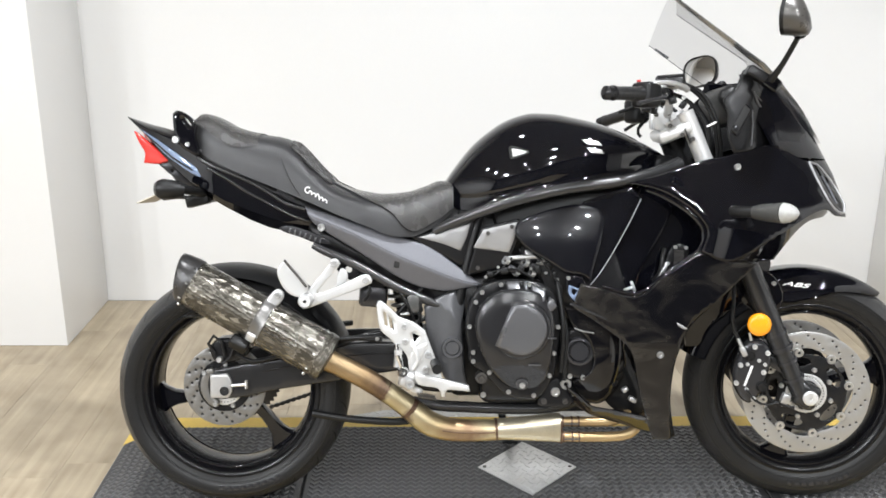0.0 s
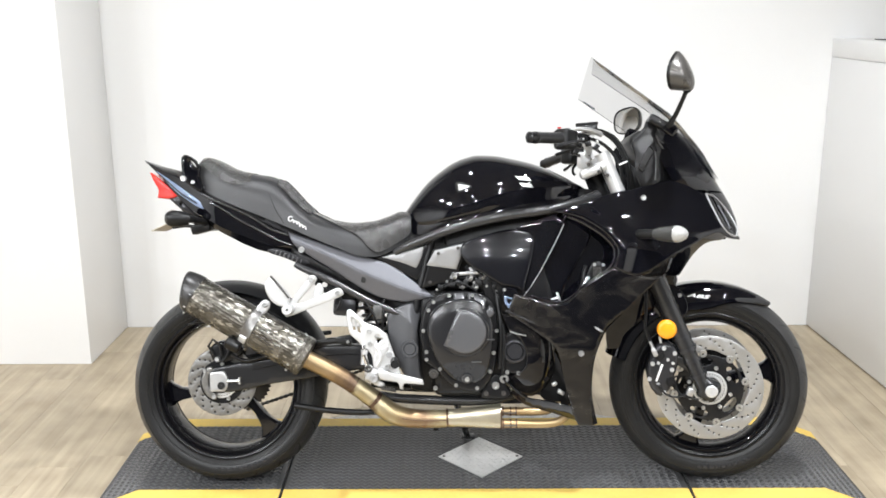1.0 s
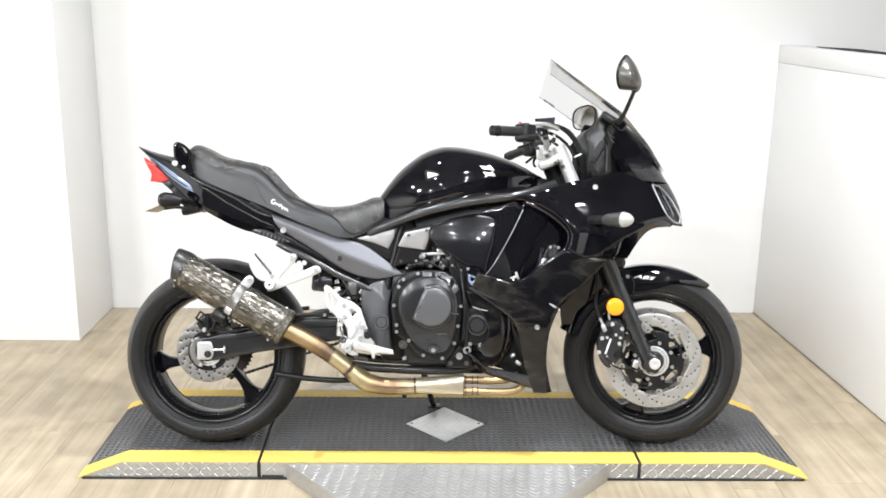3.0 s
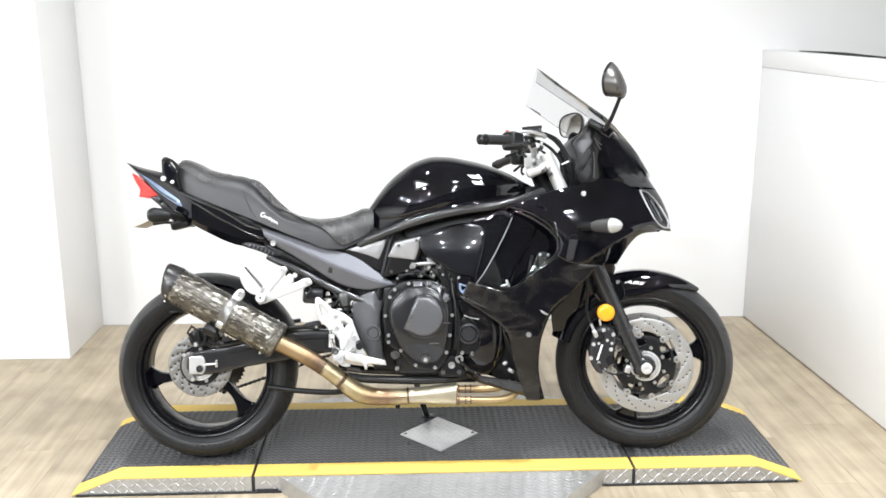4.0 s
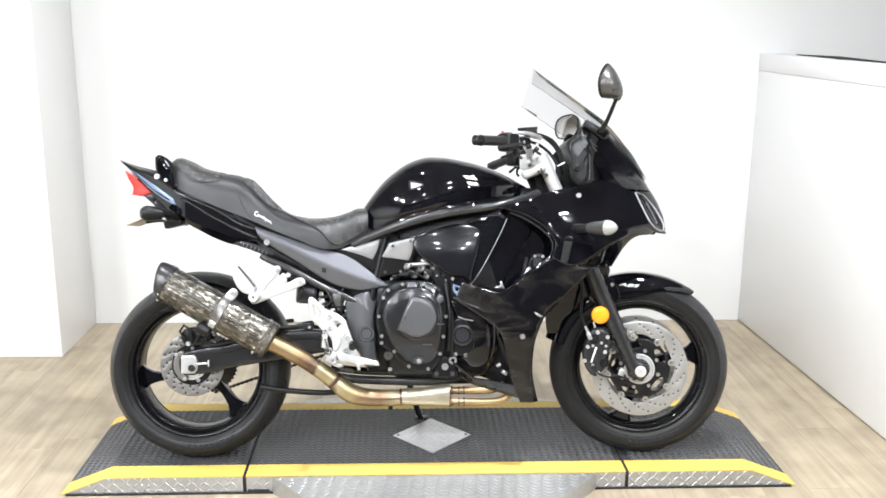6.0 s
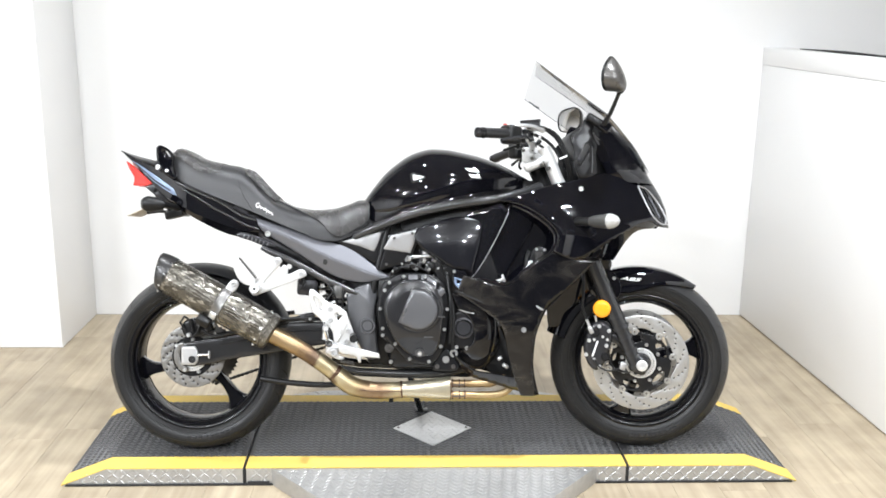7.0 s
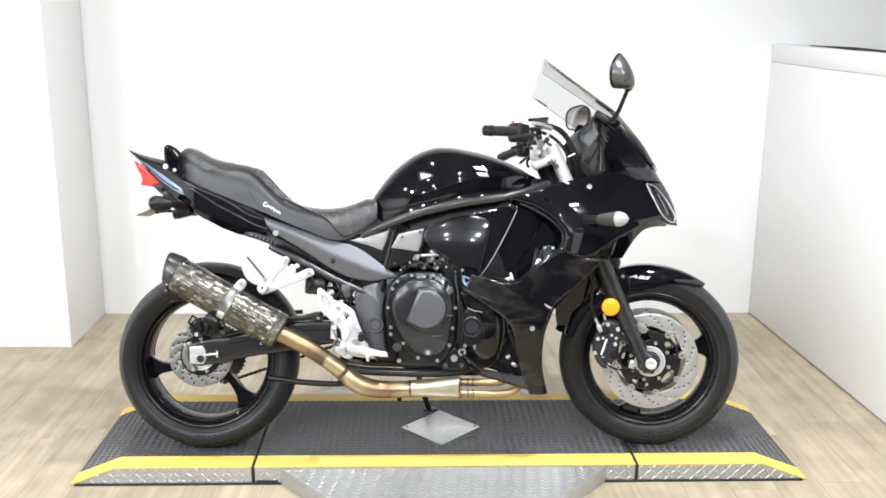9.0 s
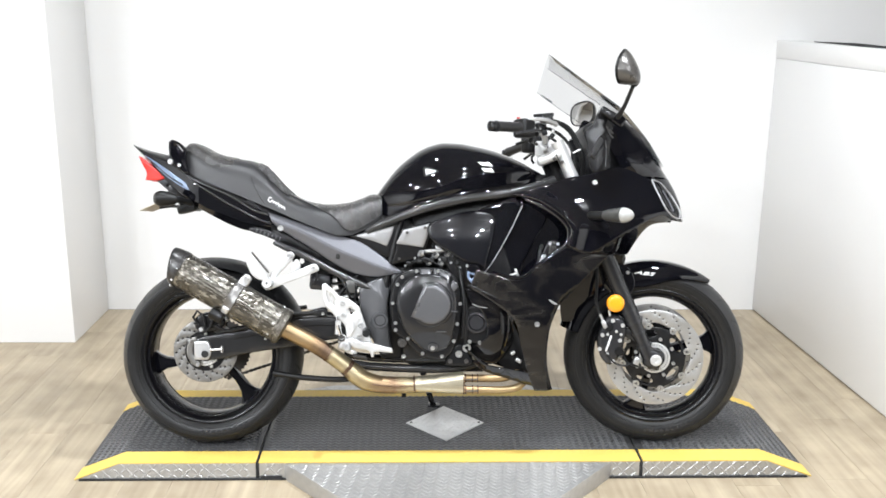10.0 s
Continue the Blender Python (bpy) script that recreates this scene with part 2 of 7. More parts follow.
def plank_material():
    m = material("oak_vinyl_plank", (0.42, 0.33, 0.22), 0.42, 0, 0, 0.12)
    nt = m.node_tree
    b = nt.nodes["Principled BSDF"]
    co = nt.nodes.new("ShaderNodeTexCoord")
    info = nt.nodes.new("ShaderNodeObjectInfo")
    mp = nt.nodes.new("ShaderNodeMapping")
    mp.inputs["Scale"].default_value = (30, 1.3, 1)
    cmb = nt.nodes.new("ShaderNodeVectorMath")
    cmb.operation = "MULTIPLY_ADD"
    cmb.inputs[1].default_value = (17, 31, 7)
    nt.links.new(info.outputs["Random"], cmb.inputs[0])
    nt.links.new(co.outputs["Object"], cmb.inputs[2])
    nt.links.new(cmb.outputs[0], mp.inputs["Vector"])
    grain = nt.nodes.new("ShaderNodeTexNoise")
    grain.inputs["Scale"].default_value = 1.0
    grain.inputs["Detail"].default_value = 6
    grain.inputs["Distortion"].default_value = 0.6
    nt.links.new(mp.outputs[0], grain.inputs["Vector"])
    rp = nt.nodes.new("ShaderNodeValToRGB")
    rp.color_ramp.elements[0].position, rp.color_ramp.elements[0].color = 0.32, (0.25, 0.2, 0.134, 1)
    rp.color_ramp.elements[1].position, rp.color_ramp.elements[1].color = 0.68, (0.45, 0.376, 0.268, 1)
    blotch = nt.nodes.new("ShaderNodeTexNoise")
    blotch.inputs["Scale"].default_value = 7.0
    blotch.inputs["Detail"].default_value = 4
    nt.links.new(cmb.outputs[0], blotch.inputs["Vector"])
    blend = nt.nodes.new("ShaderNodeMix")
    blend.inputs["Factor"].default_value = 0.45
    nt.links.new(grain.outputs["Fac"], blend.inputs["A"])
    nt.links.new(blotch.outputs["Fac"], blend.inputs["B"])
    nt.links.new(blend.outputs["Result"], rp.inputs[0])
    hsv = nt.nodes.new("ShaderNodeHueSaturation")
    mr = nt.nodes.new("ShaderNodeMapRange")
    mr.inputs["To Min"].default_value = 0.95
    mr.inputs["To Max"].default_value = 1.05
    nt.links.new(info.outputs["Random"], mr.inputs["Value"])
    nt.links.new(mr.outputs["Result"], hsv.inputs["Value"])
    nt.links.new(rp.outputs[0], hsv.inputs["Color"])
    nt.links.new(hsv.outputs[0], b.inputs["Base Color"])
    return m


PLANK = plank_material()


def emission_material(name, color, strength):
    m = bpy.data.materials.new(name)
    m.use_nodes = True
    b = m.node_tree.nodes["Principled BSDF"]
    b.inputs["Base Color"].default_value = (*color, 1)
    b.inputs["Emission Color"].default_value = (*color, 1)
    b.inputs["Emission Strength"].default_value = strength
    return m


TUBE_GLOW = emission_material("lamp_diffuser", (1.0, 0.97, 0.92), 6.0)

# ---- mesh helpers ----
from mathutils.geometry import delaunay_2d_cdt


def part(name, bm, mat, parent=None, label="", angle=38, at=None):
    bmesh.ops.remove_doubles(bm, verts=bm.verts, dist=0.00005)
    bmesh.ops.recalc_face_normals(bm, faces=bm.faces)
    me = bpy.data.meshes.new(name)
    bm.to_mesh(me)
    bm.free()
    me.shade_smooth()
    me.set_sharp_from_angle(angle=radians(angle))
    fine = me.attributes.get("face_normal")
    if fine:
        buf = np.zeros(len(me.vertices) * 3, dtype=np.float32)
        fine.data.foreach_get("vector", buf)
        me.attributes.remove(fine)
        me.normals_split_custom_set_from_vertices(buf.reshape(-1, 3).tolist())
    me.materials.append(mat)
    ob = new(name, me)
    if parent:
        ob.parent = parent
    if at is not None:
        ob.matrix_basis = at
    if label:
        ob["label"] = label
    return ob


def again(ob, m, parent=None):
    """One more piece on the same mesh."""
    o = new(ob.name.split(".")[0], ob.data)
    o.parent = parent or ob.parent
    o.matrix_basis = m
    if ob.get("label"):
        o["label"] = ob["label"]
    return o


def empty(name, at=None, parent=None):
    e = new(name)
    e.empty_display_size = 0.1
    if at is not None:
        e.matrix_basis = at
    if parent:
        e.parent = parent
    return e


def smooth(pts, step=0.012, closed=True):
    """A Catmull-Rom line through the points; a point with a third value 1 is a corner."""
    P = [Vector((p[0], p[1])) for p in pts]
    corner = [len(p) > 2 and p[2] == 1 for p in pts]
    n = len(P)
    out = []
    for i in range(n if closed else n - 1):
        p1, p2 = P[i], P[(i + 1) % n]
        p0 = P[(i - 1) % n] if (closed or i > 0) else p1
        p3 = P[(i + 2) % n] if (closed or i + 2 < n) else p2
        if corner[i]:
            p0 = p1 - (p2 - p1) * 0.5
        if corner[(i + 1) % n]:
            p3 = p2 + (p2 - p1) * 0.5
        k = max(1, round((p2 - p1).length / step))
        for j in range(k):
            t = j / k
            out.append(0.5 * ((2 * p1) + (p2 - p0) * t + (2 * p0 - 5 * p1 + 4 * p2 - p3) * t * t + (3 * p1 - p0 - 3 * p2 + p3) * t ** 3))
    if not closed:
        out.append(P[-1])
    return out


def inside(pt, poly):
    x, y = pt
    r = False
    j = len(poly) - 1
    for i in range(len(poly)):
        a, b = poly[i], poly[j]
        if (a[1] > y) != (b[1] > y) and x < (b[0] - a[0]) * (y - a[1]) / (b[1] - a[1]) + a[0]:
            r = not r
        j = i
    return r


def edge_distance(pt, A, D, L2):
    v = np.array(pt) - A
    t = np.clip((v * D).sum(1) / L2, 0, 1)
    return float(np.sqrt((((v - t[:, None] * D) ** 2).sum(1)).min()))


def circle(cx, cz, r, n=10, a0=0.0):
    return [(cx + r * math.cos(a0 + 2 * math.pi * i / n), cz + r * math.sin(a0 + 2 * math.pi * i / n)) for i in range(n)]


def sheet(outline, yfun, thick, edge=0.006, step=0.02, holes=(), side=1, line=None, raw=False):
    """A moulded panel: an outline in x and z, its outer face at yfun(x, z), with rounded edges and a thickness inwards.
    side 1 is the right-hand side of the machine (negative y); -1 mirrors it."""
    loop = [tuple(p[:2]) for p in outline] if raw else [tuple(p) for p in smooth(outline, line or step * 0.7)]
    loops = [loop] + [list(h) for h in holes]
    pts, cons = [], []
    for lp in loops:
        k = len(pts)
        pts += lp
        cons += [(k + i, k + (i + 1) % len(lp)) for i in range(len(lp))]
    A = np.array([pts[a] for a, b in cons])
    D = np.array([pts[b] for a, b in cons]) - A
    L2 = np.maximum((D ** 2).sum(1), 1e-12)
    xs, zs = [p[0] for p in loop], [p[1] for p in loop]

    def good(p, gap):
        return inside(p, loop) and not any(inside(p, h) for h in holes) and edge_distance(p, A, D, L2) > gap

    grid = []
    # a ring of points just inside the edge rounds it
    if edge > 0:
        for lp in loops:
            n = len(lp)
            for i in range(n):
                a, b = Vector(lp[i - 1]), Vector(lp[(i + 1) % n])
                d = (b - a)
                if d.length < 1e-9:
                    continue
                nrm = Vector((-d.y, d.x)).normalized()
                for f in (0.3, 1.0):
                    for s in (1, -1):
                        q = tuple(Vector(lp[i]) + nrm * s * edge * f)
                        if good(q, edge * f * 0.9):
                            grid.append(q)
    row = 0
    z = min(zs)
    while z < max(zs):
        x = min(xs) + (step / 2 if row % 2 else 0)
        while x < max(xs):
            if good((x, z), max(edge * 1.5, step * 0.45)):
                grid.append((x, z))
            x += step
        z += step * 0.87
        row += 1
    vs, es, fs, *_ = delaunay_2d_cdt([Vector(p) for p in pts + grid], cons, [], 0, 1e-6)
    keep = []
    for f in fs:
        c = sum((vs[i] for i in f), Vector((0, 0))) / len(f)
        if inside(c, loop) and not any(inside(c, h) for h in holes):
            keep.append(f)
    bm = bmesh.new()
    layer = bm.verts.layers.float_vector.new("face_normal")
    front, back = {}, {}
    for i in {i for f in keep for i in f}:
        x, z = vs[i]
        d = edge_distance((x, z), A, D, L2)
        pull = 0
        if edge > 0 and d < edge:
            pull = edge * (1 - math.sqrt(max(0, 1 - (1 - d / edge) ** 2)))
        y = yfun(x, z)
        front[i] = bm.verts.new((x, side * (y + pull), z))
        if d > edge * 1.02:
            e = 0.004
            gx, gz = (yfun(x + e, z) - yfun(x - e, z)) / (2 * e), (yfun(x, z + e) - yfun(x, z - e)) / (2 * e)
            front[i][layer] = Vector((gx, -side, gz)).normalized()
        back[i] = bm.verts.new((x, side * (y + max(thick, pull + 0.001)), z))
    count = {}
    for f in keep:
        bm.faces.new([front[i] for i in f])
        bm.faces.new([back[i] for i in reversed(f)])
        for i in range(len(f)):
            e = tuple(sorted((f[i], f[(i + 1) % len(f)])))
            count[e] = count.get(e, 0) + 1
    for (a, b), c in count.items():
        if c == 1:
            bm.faces.new((front[a], front[b], back[b], back[a]))
    return bm


def flat(y):
    return lambda x, z: y


def loft(rings, closed=True, caps=True):
    bm = bmesh.new()
    V = [[bm.verts.new(p) for p in r] for r in rings]
    n = len(V[0])
    for a, b in zip(V, V[1:]):
        for i in range(n if closed else n - 1):
            bm.faces.new((a[i], a[(i + 1) % n], b[(i + 1) % n], b[i]))
    if caps and closed:
        for r in (V[0], V[-1]):
            try:
                bm.faces.new(r)
            except ValueError:
                pass
    return bm


def lathe(profile, seg=64, axis="y", close=False, at=(0, 0, 0), uv=False):
    """Turns pairs of (radius, height) round an axis through at."""
    bm = bmesh.new()
    rows = []
    for r, h in profile:
        row = []
        for i in range(seg):
            a = 2 * math.pi * i / seg
            c, s = r * math.cos(a), r * math.sin(a)
            p = {"y": (c, h, s), "z": (c, s, h), "x": (h, c, s)}[axis]
            row.append(bm.verts.new(Vector(p) + Vector(at)))
        rows.append(row)
    layer = bm.loops.layers.uv.new("UVMap") if uv else None
    pairs = list(zip(range(len(rows)), range(1, len(rows)))) + ([(len(rows) - 1, 0)] if close else [])
    for k, (a, b) in enumerate(pairs):
        for i in range(seg):
            j = (i + 1) % seg
            try:
                f = bm.faces.new((rows[a][i], rows[a][j], rows[b][j], rows[b][i]))
            except ValueError:
                continue
            if uv:
                for lp, (u, v) in zip(f.loops, ((i, a), (i + 1, a), (i + 1, b), (i, b))):
                    lp[layer].uv = (u / seg, v / (len(rows) - 1))
    return bm


def spline(pts, step=0.02):
    """A smooth line in space."""
    P = [Vector(p) for p in pts]
    out = []
    for i in range(len(P) - 1):
        p1, p2 = P[i], P[i + 1]
        p0 = P[i - 1] if i else p1 - (p2 - p1)
        p3 = P[i + 2] if i + 2 < len(P) else p2 + (p2 - p1)
        k = max(1, round((p2 - p1).length / step))
        for j in range(k):
            t = j / k
            out.append(0.5 * ((2 * p1) + (p2 - p0) * t + (2 * p0 - 5 * p1 + 4 * p2 - p3) * t * t + (3 * p1 - p0 - 3 * p2 + p3) * t ** 3))
    out.append(P[-1])
    return out


def tube(pts, radius, seg=10, step=0.02, curved=True, squash=1.0):
    """A round bar along points; radius is a number or a list, one for each point given."""
    pts = [Vector([float(c) for c in p]) for p in pts]
    line = spline(pts, step) if curved else [Vector(p) for p in pts]
    if isinstance(radius, (int, float)):
        rad = [radius] * len(line)
    else:
        given = [Vector(p) for p in pts]
        near = [min(range(len(line)), key=lambda i: (line[i] - g).length) for g in given]
        rad = [float(v) for v in np.interp(range(len(line)), near, radius)]
    bm = bmesh.new()
    rows = []
    up = Vector((0, 1, 0))
    for i, p in enumerate(line):
        d = (line[min(i + 1, len(line) - 1)] - line[max(i - 1, 0)]).normalized()
        u = up - d * up.dot(d)
        if u.length < 0.05:
            u = Vector((0, 0, 1)) - d * d.z
        u.normalize()
        w = d.cross(u)
        up = u
        rows.append([bm.verts.new(p + rad[i] * (u * squash * math.cos(2 * math.pi * k / seg) + w * math.sin(2 * math.pi * k / seg))) for k in range(seg)])
    for a, b in zip(rows, rows[1:]):
        for k in range(seg):
            bm.faces.new((a[k], a[(k + 1) % seg], b[(k + 1) % seg], b[k]))
    bm.faces.new(rows[0])
    bm.faces.new(rows[-1])
    return bm


def block(center, size, bevel=0.003, turn=(0, 0, 0), segments=2):
    bm = bmesh.new()
    bmesh.ops.create_cube(bm, size=1)
    bmesh.ops.scale(bm, vec=size, verts=bm.verts)
    if bevel:
        bmesh.ops.bevel(bm, geom=bm.edges[:], offset=min(bevel, min(size) * 0.45), segments=segments, affect="EDGES", profile=0.5)
    bmesh.ops.transform(bm, matrix=pose(*center, *turn), verts=bm.verts)
    return bm


def join(*bms):
    out = bmesh.new()
    for b in bms:
        me = bpy.data.meshes.new("tmp")
        b.to_mesh(me)
        b.free()
        out.from_mesh(me)
        bpy.data.meshes.remove(me)
    return out


def bolt_mesh(r=0.007, h=0.005):
    """A socket-head bolt along -y."""
    return lathe([(0.0005, -h * 0.35), (r * 0.45, -h * 0.35), (r * 0.5, -h), (r * 0.85, -h), (r, -h * 0.7), (r, 0.002)], 12)


def table(x, rows):
    """A smooth line through pairs of (x, value)."""
    n = len(rows)
    if x <= rows[0][0]:
        return rows[0][1]
    if x >= rows[-1][0]:
        return rows[-1][1]
    i = max(k for k in range(n - 1) if rows[k][0] <= x)
    (x1, y1), (x2, y2) = rows[i], rows[i + 1]
    s = (y2 - y1) / (x2 - x1)

    def slope(k):
        if k in (0, n - 1):
            return s
        a = (rows[k][1] - rows[k - 1][1]) / (rows[k][0] - rows[k - 1][0])
        b = (rows[k + 1][1] - rows[k][1]) / (rows[k + 1][0] - rows[k][0])
        return 0.0 if a * b <= 0 else 2 * a * b / (a + b)

    m1, m2, h = slope(i), slope(i + 1), x2 - x1
    t = (x - x1) / h
    return (2 * t ** 3 - 3 * t * t + 1) * y1 + (t ** 3 - 2 * t * t + t) * h * m1 + (3 * t * t - 2 * t ** 3) * y2 + (t ** 3 - t * t) * h * m2

# ---- the room ----
BACK, LEFT, RIGHT, NEAR = 1.636, -4.6, 4.6, -6.0


def wall(name, lo, hi, mat, bevel=0.0):
    c = [(a + b) / 2 for a, b in zip(lo, hi)]
    s = [b - a for a, b in zip(lo, hi)]
    return tagged(part(name, block(c, s, bevel), mat), kind="structure")


tagged(wall("wall_north", (LEFT, BACK, FLOOR), (RIGHT, BACK + 0.12, CEIL), WALLM), "smooth white painted back wall of the photo bay")
tagged(wall("wall_bump", (LEFT, 1.146, FLOOR), (-1.592, BACK - 0.001, CEIL), WALLM, 0.004), "white boxed-out wall beside the bay")
# the partition runs out from the back wall, a little askew
PART_AT = pose(1.684, BACK - 0.004, 0, 0, 0, 2.0)
partition = part("partition", block((0.054, -1.6, (FLOOR + 0.006 + 1.2) / 2), (0.108, 3.2, 1.2 - FLOOR - 0.006), 0.003), WALLM, at=PART_AT)
tagged(partition, "low white partition wall with a boxed cap", kind="structure")
part("cap", block((0.064, -1.6, 1.242), (0.132, 3.2, 0.0825), 0.003), WALLM, partition)
# unseen walls and ceiling, added; their tones steer bounce and reflections
tagged(wall("wall_west", (LEFT - 0.12, NEAR, FLOOR), (LEFT, BACK, CEIL), SIDEWALL), "unseen grey side wall closing the room")
tagged(wall("wall_east", (RIGHT, NEAR, FLOOR), (RIGHT + 0.12, BACK, CEIL), SIDEWALL), "unseen grey side wall closing the room")
tagged(wall("wall_south", (LEFT, NEAR - 0.12, FLOOR), (RIGHT, NEAR, CEIL), SOUTHWALL), "unseen dark grey wall closing the room")
tagged(wall("ceiling", (LEFT, NEAR, CEIL), (RIGHT, BACK, CEIL + 0.1), CEILM), "unseen pale ceiling closing the room")

rail = tagged(part("trim_strip", tube([(1.745, 0.35, 1.288), (1.745, 0.9, 1.2905), (1.745, 1.35, 1.287)], [0.002, 0.006, 0.002], 8), DARKGAP),
              "thin black strip lying on the partition cap", "trim strip")

# lamps: unseen round ceiling spots in rows; last pair and powers set to brighten the bay
for i, (x, y) in enumerate([(x, y) for y in (-4.9, -3.5, -2.1) for x in (-3.2, -1.7, -0.2, 1.3)] + [(-0.9, -0.1), (0.75, -0.45)]):
    if i == 0:
        lamp_thing = tagged(empty("ceiling_light", pose(x, y, CEIL - 0.1)), "round white ceiling spot light", "ceiling light", "round ceiling spot lights")
        part("housing", lathe([(0.0005, 0.1), (0.07, 0.1), (0.085, 0.09), (0.09, 0.012), (0.088, 0.004), (0.062, 0.004), (0.057, 0.03), (0.0005, 0.03)], 32, "z"), WALLM, lamp_thing)
        part("diffuser", lathe([(0.0005, 0.024), (0.056, 0.024), (0.056, 0.028), (0.0005, 0.028)], 32, "z"), TUBE_GLOW, lamp_thing)
    else:
        copy_thing(lamp_thing, pose(x, y, CEIL - 0.1))
    data = bpy.data.lights.new("lamp", "AREA")
    data.shape, data.size = "DISK", 0.1
    data.energy, data.color = LAMP_POWER * ((0.72 if x < 0 else 1.75) if y > -1 else (0.48 if y > -3 else 1.0) * float(np.interp(x, [-3.2, -1.7, -0.2, 1.3], [3.0, 1.1, 0.75, 1.35]))), LAMP_COLOR
    ob = new("lamp", data)
    ob.matrix_basis = pose(x, y, CEIL - 0.085)

# ---- lift platform ----
XL, XR = -1.152, 1.259          # ends on the floor
FL, FR = -1.006, 1.105          # ends of the level deck
SL, SR = -0.563, 0.69           # joints between the deck sections
YF, YB = -0.148, 0.442          # front and back edges
H = TOP - FLOOR
platform = tagged(empty("lift_platform", pose(0, 0, FLOOR)), "low motorcycle lift platform with black tread mat and yellow edges", "lift platform", kind="")


def deck_z(x, lift=0.0):
    return lift + float(np.interp(x, [XL, FL, FR, XR], [0.004, H, H, 0.004]))


def deck_slab(xs, y0, y1, up, down=None):
    """A strip over the deck between y0 and y1 through the given x stations, following its ramps."""
    rings = []
    for x in xs:
        z1 = deck_z(x, up)
        z0 = max(0.0005, z1 - down) if down else 0.0005
        rings.append([(x, y0, z0), (x, y1, z0), (x, y1, z1), (x, y0, z1)])
    return loft(rings)


def sections(gap=0.0):
    return (("ramp_section", [XL, FL, SL - gap]), ("deck_section", [SL + gap, SR - gap]), ("ramp_section", [SR + gap, FR, XR]))


for nm, xs in sections(0.006):
    part(nm, deck_slab(xs, YF, YB, -0.003), TREADPL, platform, "diamond plate steel skirt")
for nm, xs in sections(0.005):
    ins = [xs[0] + (0.004 if xs[0] == XL else 0), *xs[1:-1], xs[-1] - (0.004 if xs[-1] == XR else 0)]
    part("tread_mat", deck_slab(ins, YF + 0.078, YB - 0.06, 0.0, 0.0028), MATM, platform, "black rubber tread mat")
    part("yellow_band", deck_slab(xs, YF - 0.002, YF + 0.078, 0.0005, 0.0035), YELLOW, platform, "yellow safety band")
    part("yellow_band", deck_slab(xs, YB - 0.06, YB + 0.002, 0.0005, 0.0035), YELLOW, platform, "yellow safety band")
part("joint_strip", block(((SL), (YF + YB) / 2, H / 2 - 0.004), (0.012, YB - YF - 0.004, H - 0.01), 0.001), DARKGAP, platform)
part("joint_strip", block(((SR), (YF + YB) / 2, H / 2 - 0.004), (0.012, YB - YF - 0.004, H - 0.01), 0.001), DARKGAP, platform)
# dark strips standing in for the shaded gap between skirt and floor
part("floor_gasket", block(((XL + XR) / 2, YF - 0.003, 0.003), (XR - XL - 0.03, 0.008, 0.006), 0.001), DARKGAP, platform)
part("floor_gasket", block(((SL - 0.475) / 2, YF - 0.003, 0.007), (0.07, 0.006, 0.014), 0.001), DARKGAP, platform)


def lozenge(bm, c, u, v, n, lu=0.011, lv=0.0032, h=0.0016):
    """One raised lug: a long low diamond."""
    c, u, v, n = Vector(c), Vector(u), Vector(v), Vector(n)
    a = [bm.verts.new(c + u * lu), bm.verts.new(c + v * lv), bm.verts.new(c - u * lu), bm.verts.new(c - v * lv)]
    t = [bm.verts.new(c + u * lu * 0.45 + n * h), bm.verts.new(c + v * lv * 0.4 + n * h), bm.verts.new(c - u * lu * 0.45 + n * h), bm.verts.new(c - v * lv * 0.4 + n * h)]
    bm.faces.new(t)
    for i in range(4):
        bm.faces.new((a[i], a[(i + 1) % 4], t[(i + 1) % 4], t[i]))


def stuff_part(name, bm, mat, parent, label):
    me = bpy.data.meshes.new(name)
    bm.to_mesh(me)
    bm.free()
    me.materials.append(mat)
    ob = new(name, me)
    ob.parent = parent
    return tagged(ob, label, kind="stuff")


# tread of the mat: rows of raised zigzag ridges
bm = bmesh.new()
row = 0
y = YF + 0.088
while y < YB - 0.07:
    x, k = XL + 0.018, 0
    prev = None
    while x < XR - 0.016:
        yy = y + (0.0062 if k % 2 else -0.0062)
        in_plate = abs(x - 0.0545) / 0.139 + abs(yy - 0.142) / 0.143 < 1.09
        if in_plate or min(abs(x - SL), abs(x - SR)) < 0.014:
            prev = None
        else:
            z = deck_z(x, 0.0)
            cur = [bm.verts.new((x, yy + o, z + h)) for o, h in ((-0.0062, 0.0), (-0.0032, 0.0034), (0.0032, 0.0034), (0.0062, 0.0))]
            if prev:
                for i in range(3):
                    bm.faces.new((prev[i], cur[i], cur[i + 1], prev[i + 1]))
            prev = cur
        x += 0.0125
        k += 1
    y += 0.0205
    row += 1
stuff_part("tread_pattern", bm, LUGM, platform, "zigzag raised lugs of the rubber mat")

# lugs of the steel skirt along the front
bm = bmesh.new()
x, col = XL + 0.03, 0
while x < XR - 0.02:
    z, row = 0.010, 0
    while z < deck_z(x) - 0.008:
        if min(abs(x - SL), abs(x - SR)) > 0.014:
            s = math.radians(45 if (col + row) % 2 else -45)
            lozenge(bm, (x, YF - 0.0002, z), (math.cos(s), 0, math.sin(s)), (-math.sin(s), 0, math.cos(s)), (0, -1, 0), 0.016, 0.0036, 0.0018)
        z += 0.021
        row += 1
    x += 0.021
    col += 1
stuff_part("skirt_pattern", bm, TREADPL, platform, "raised lugs of the diamond plate skirt")

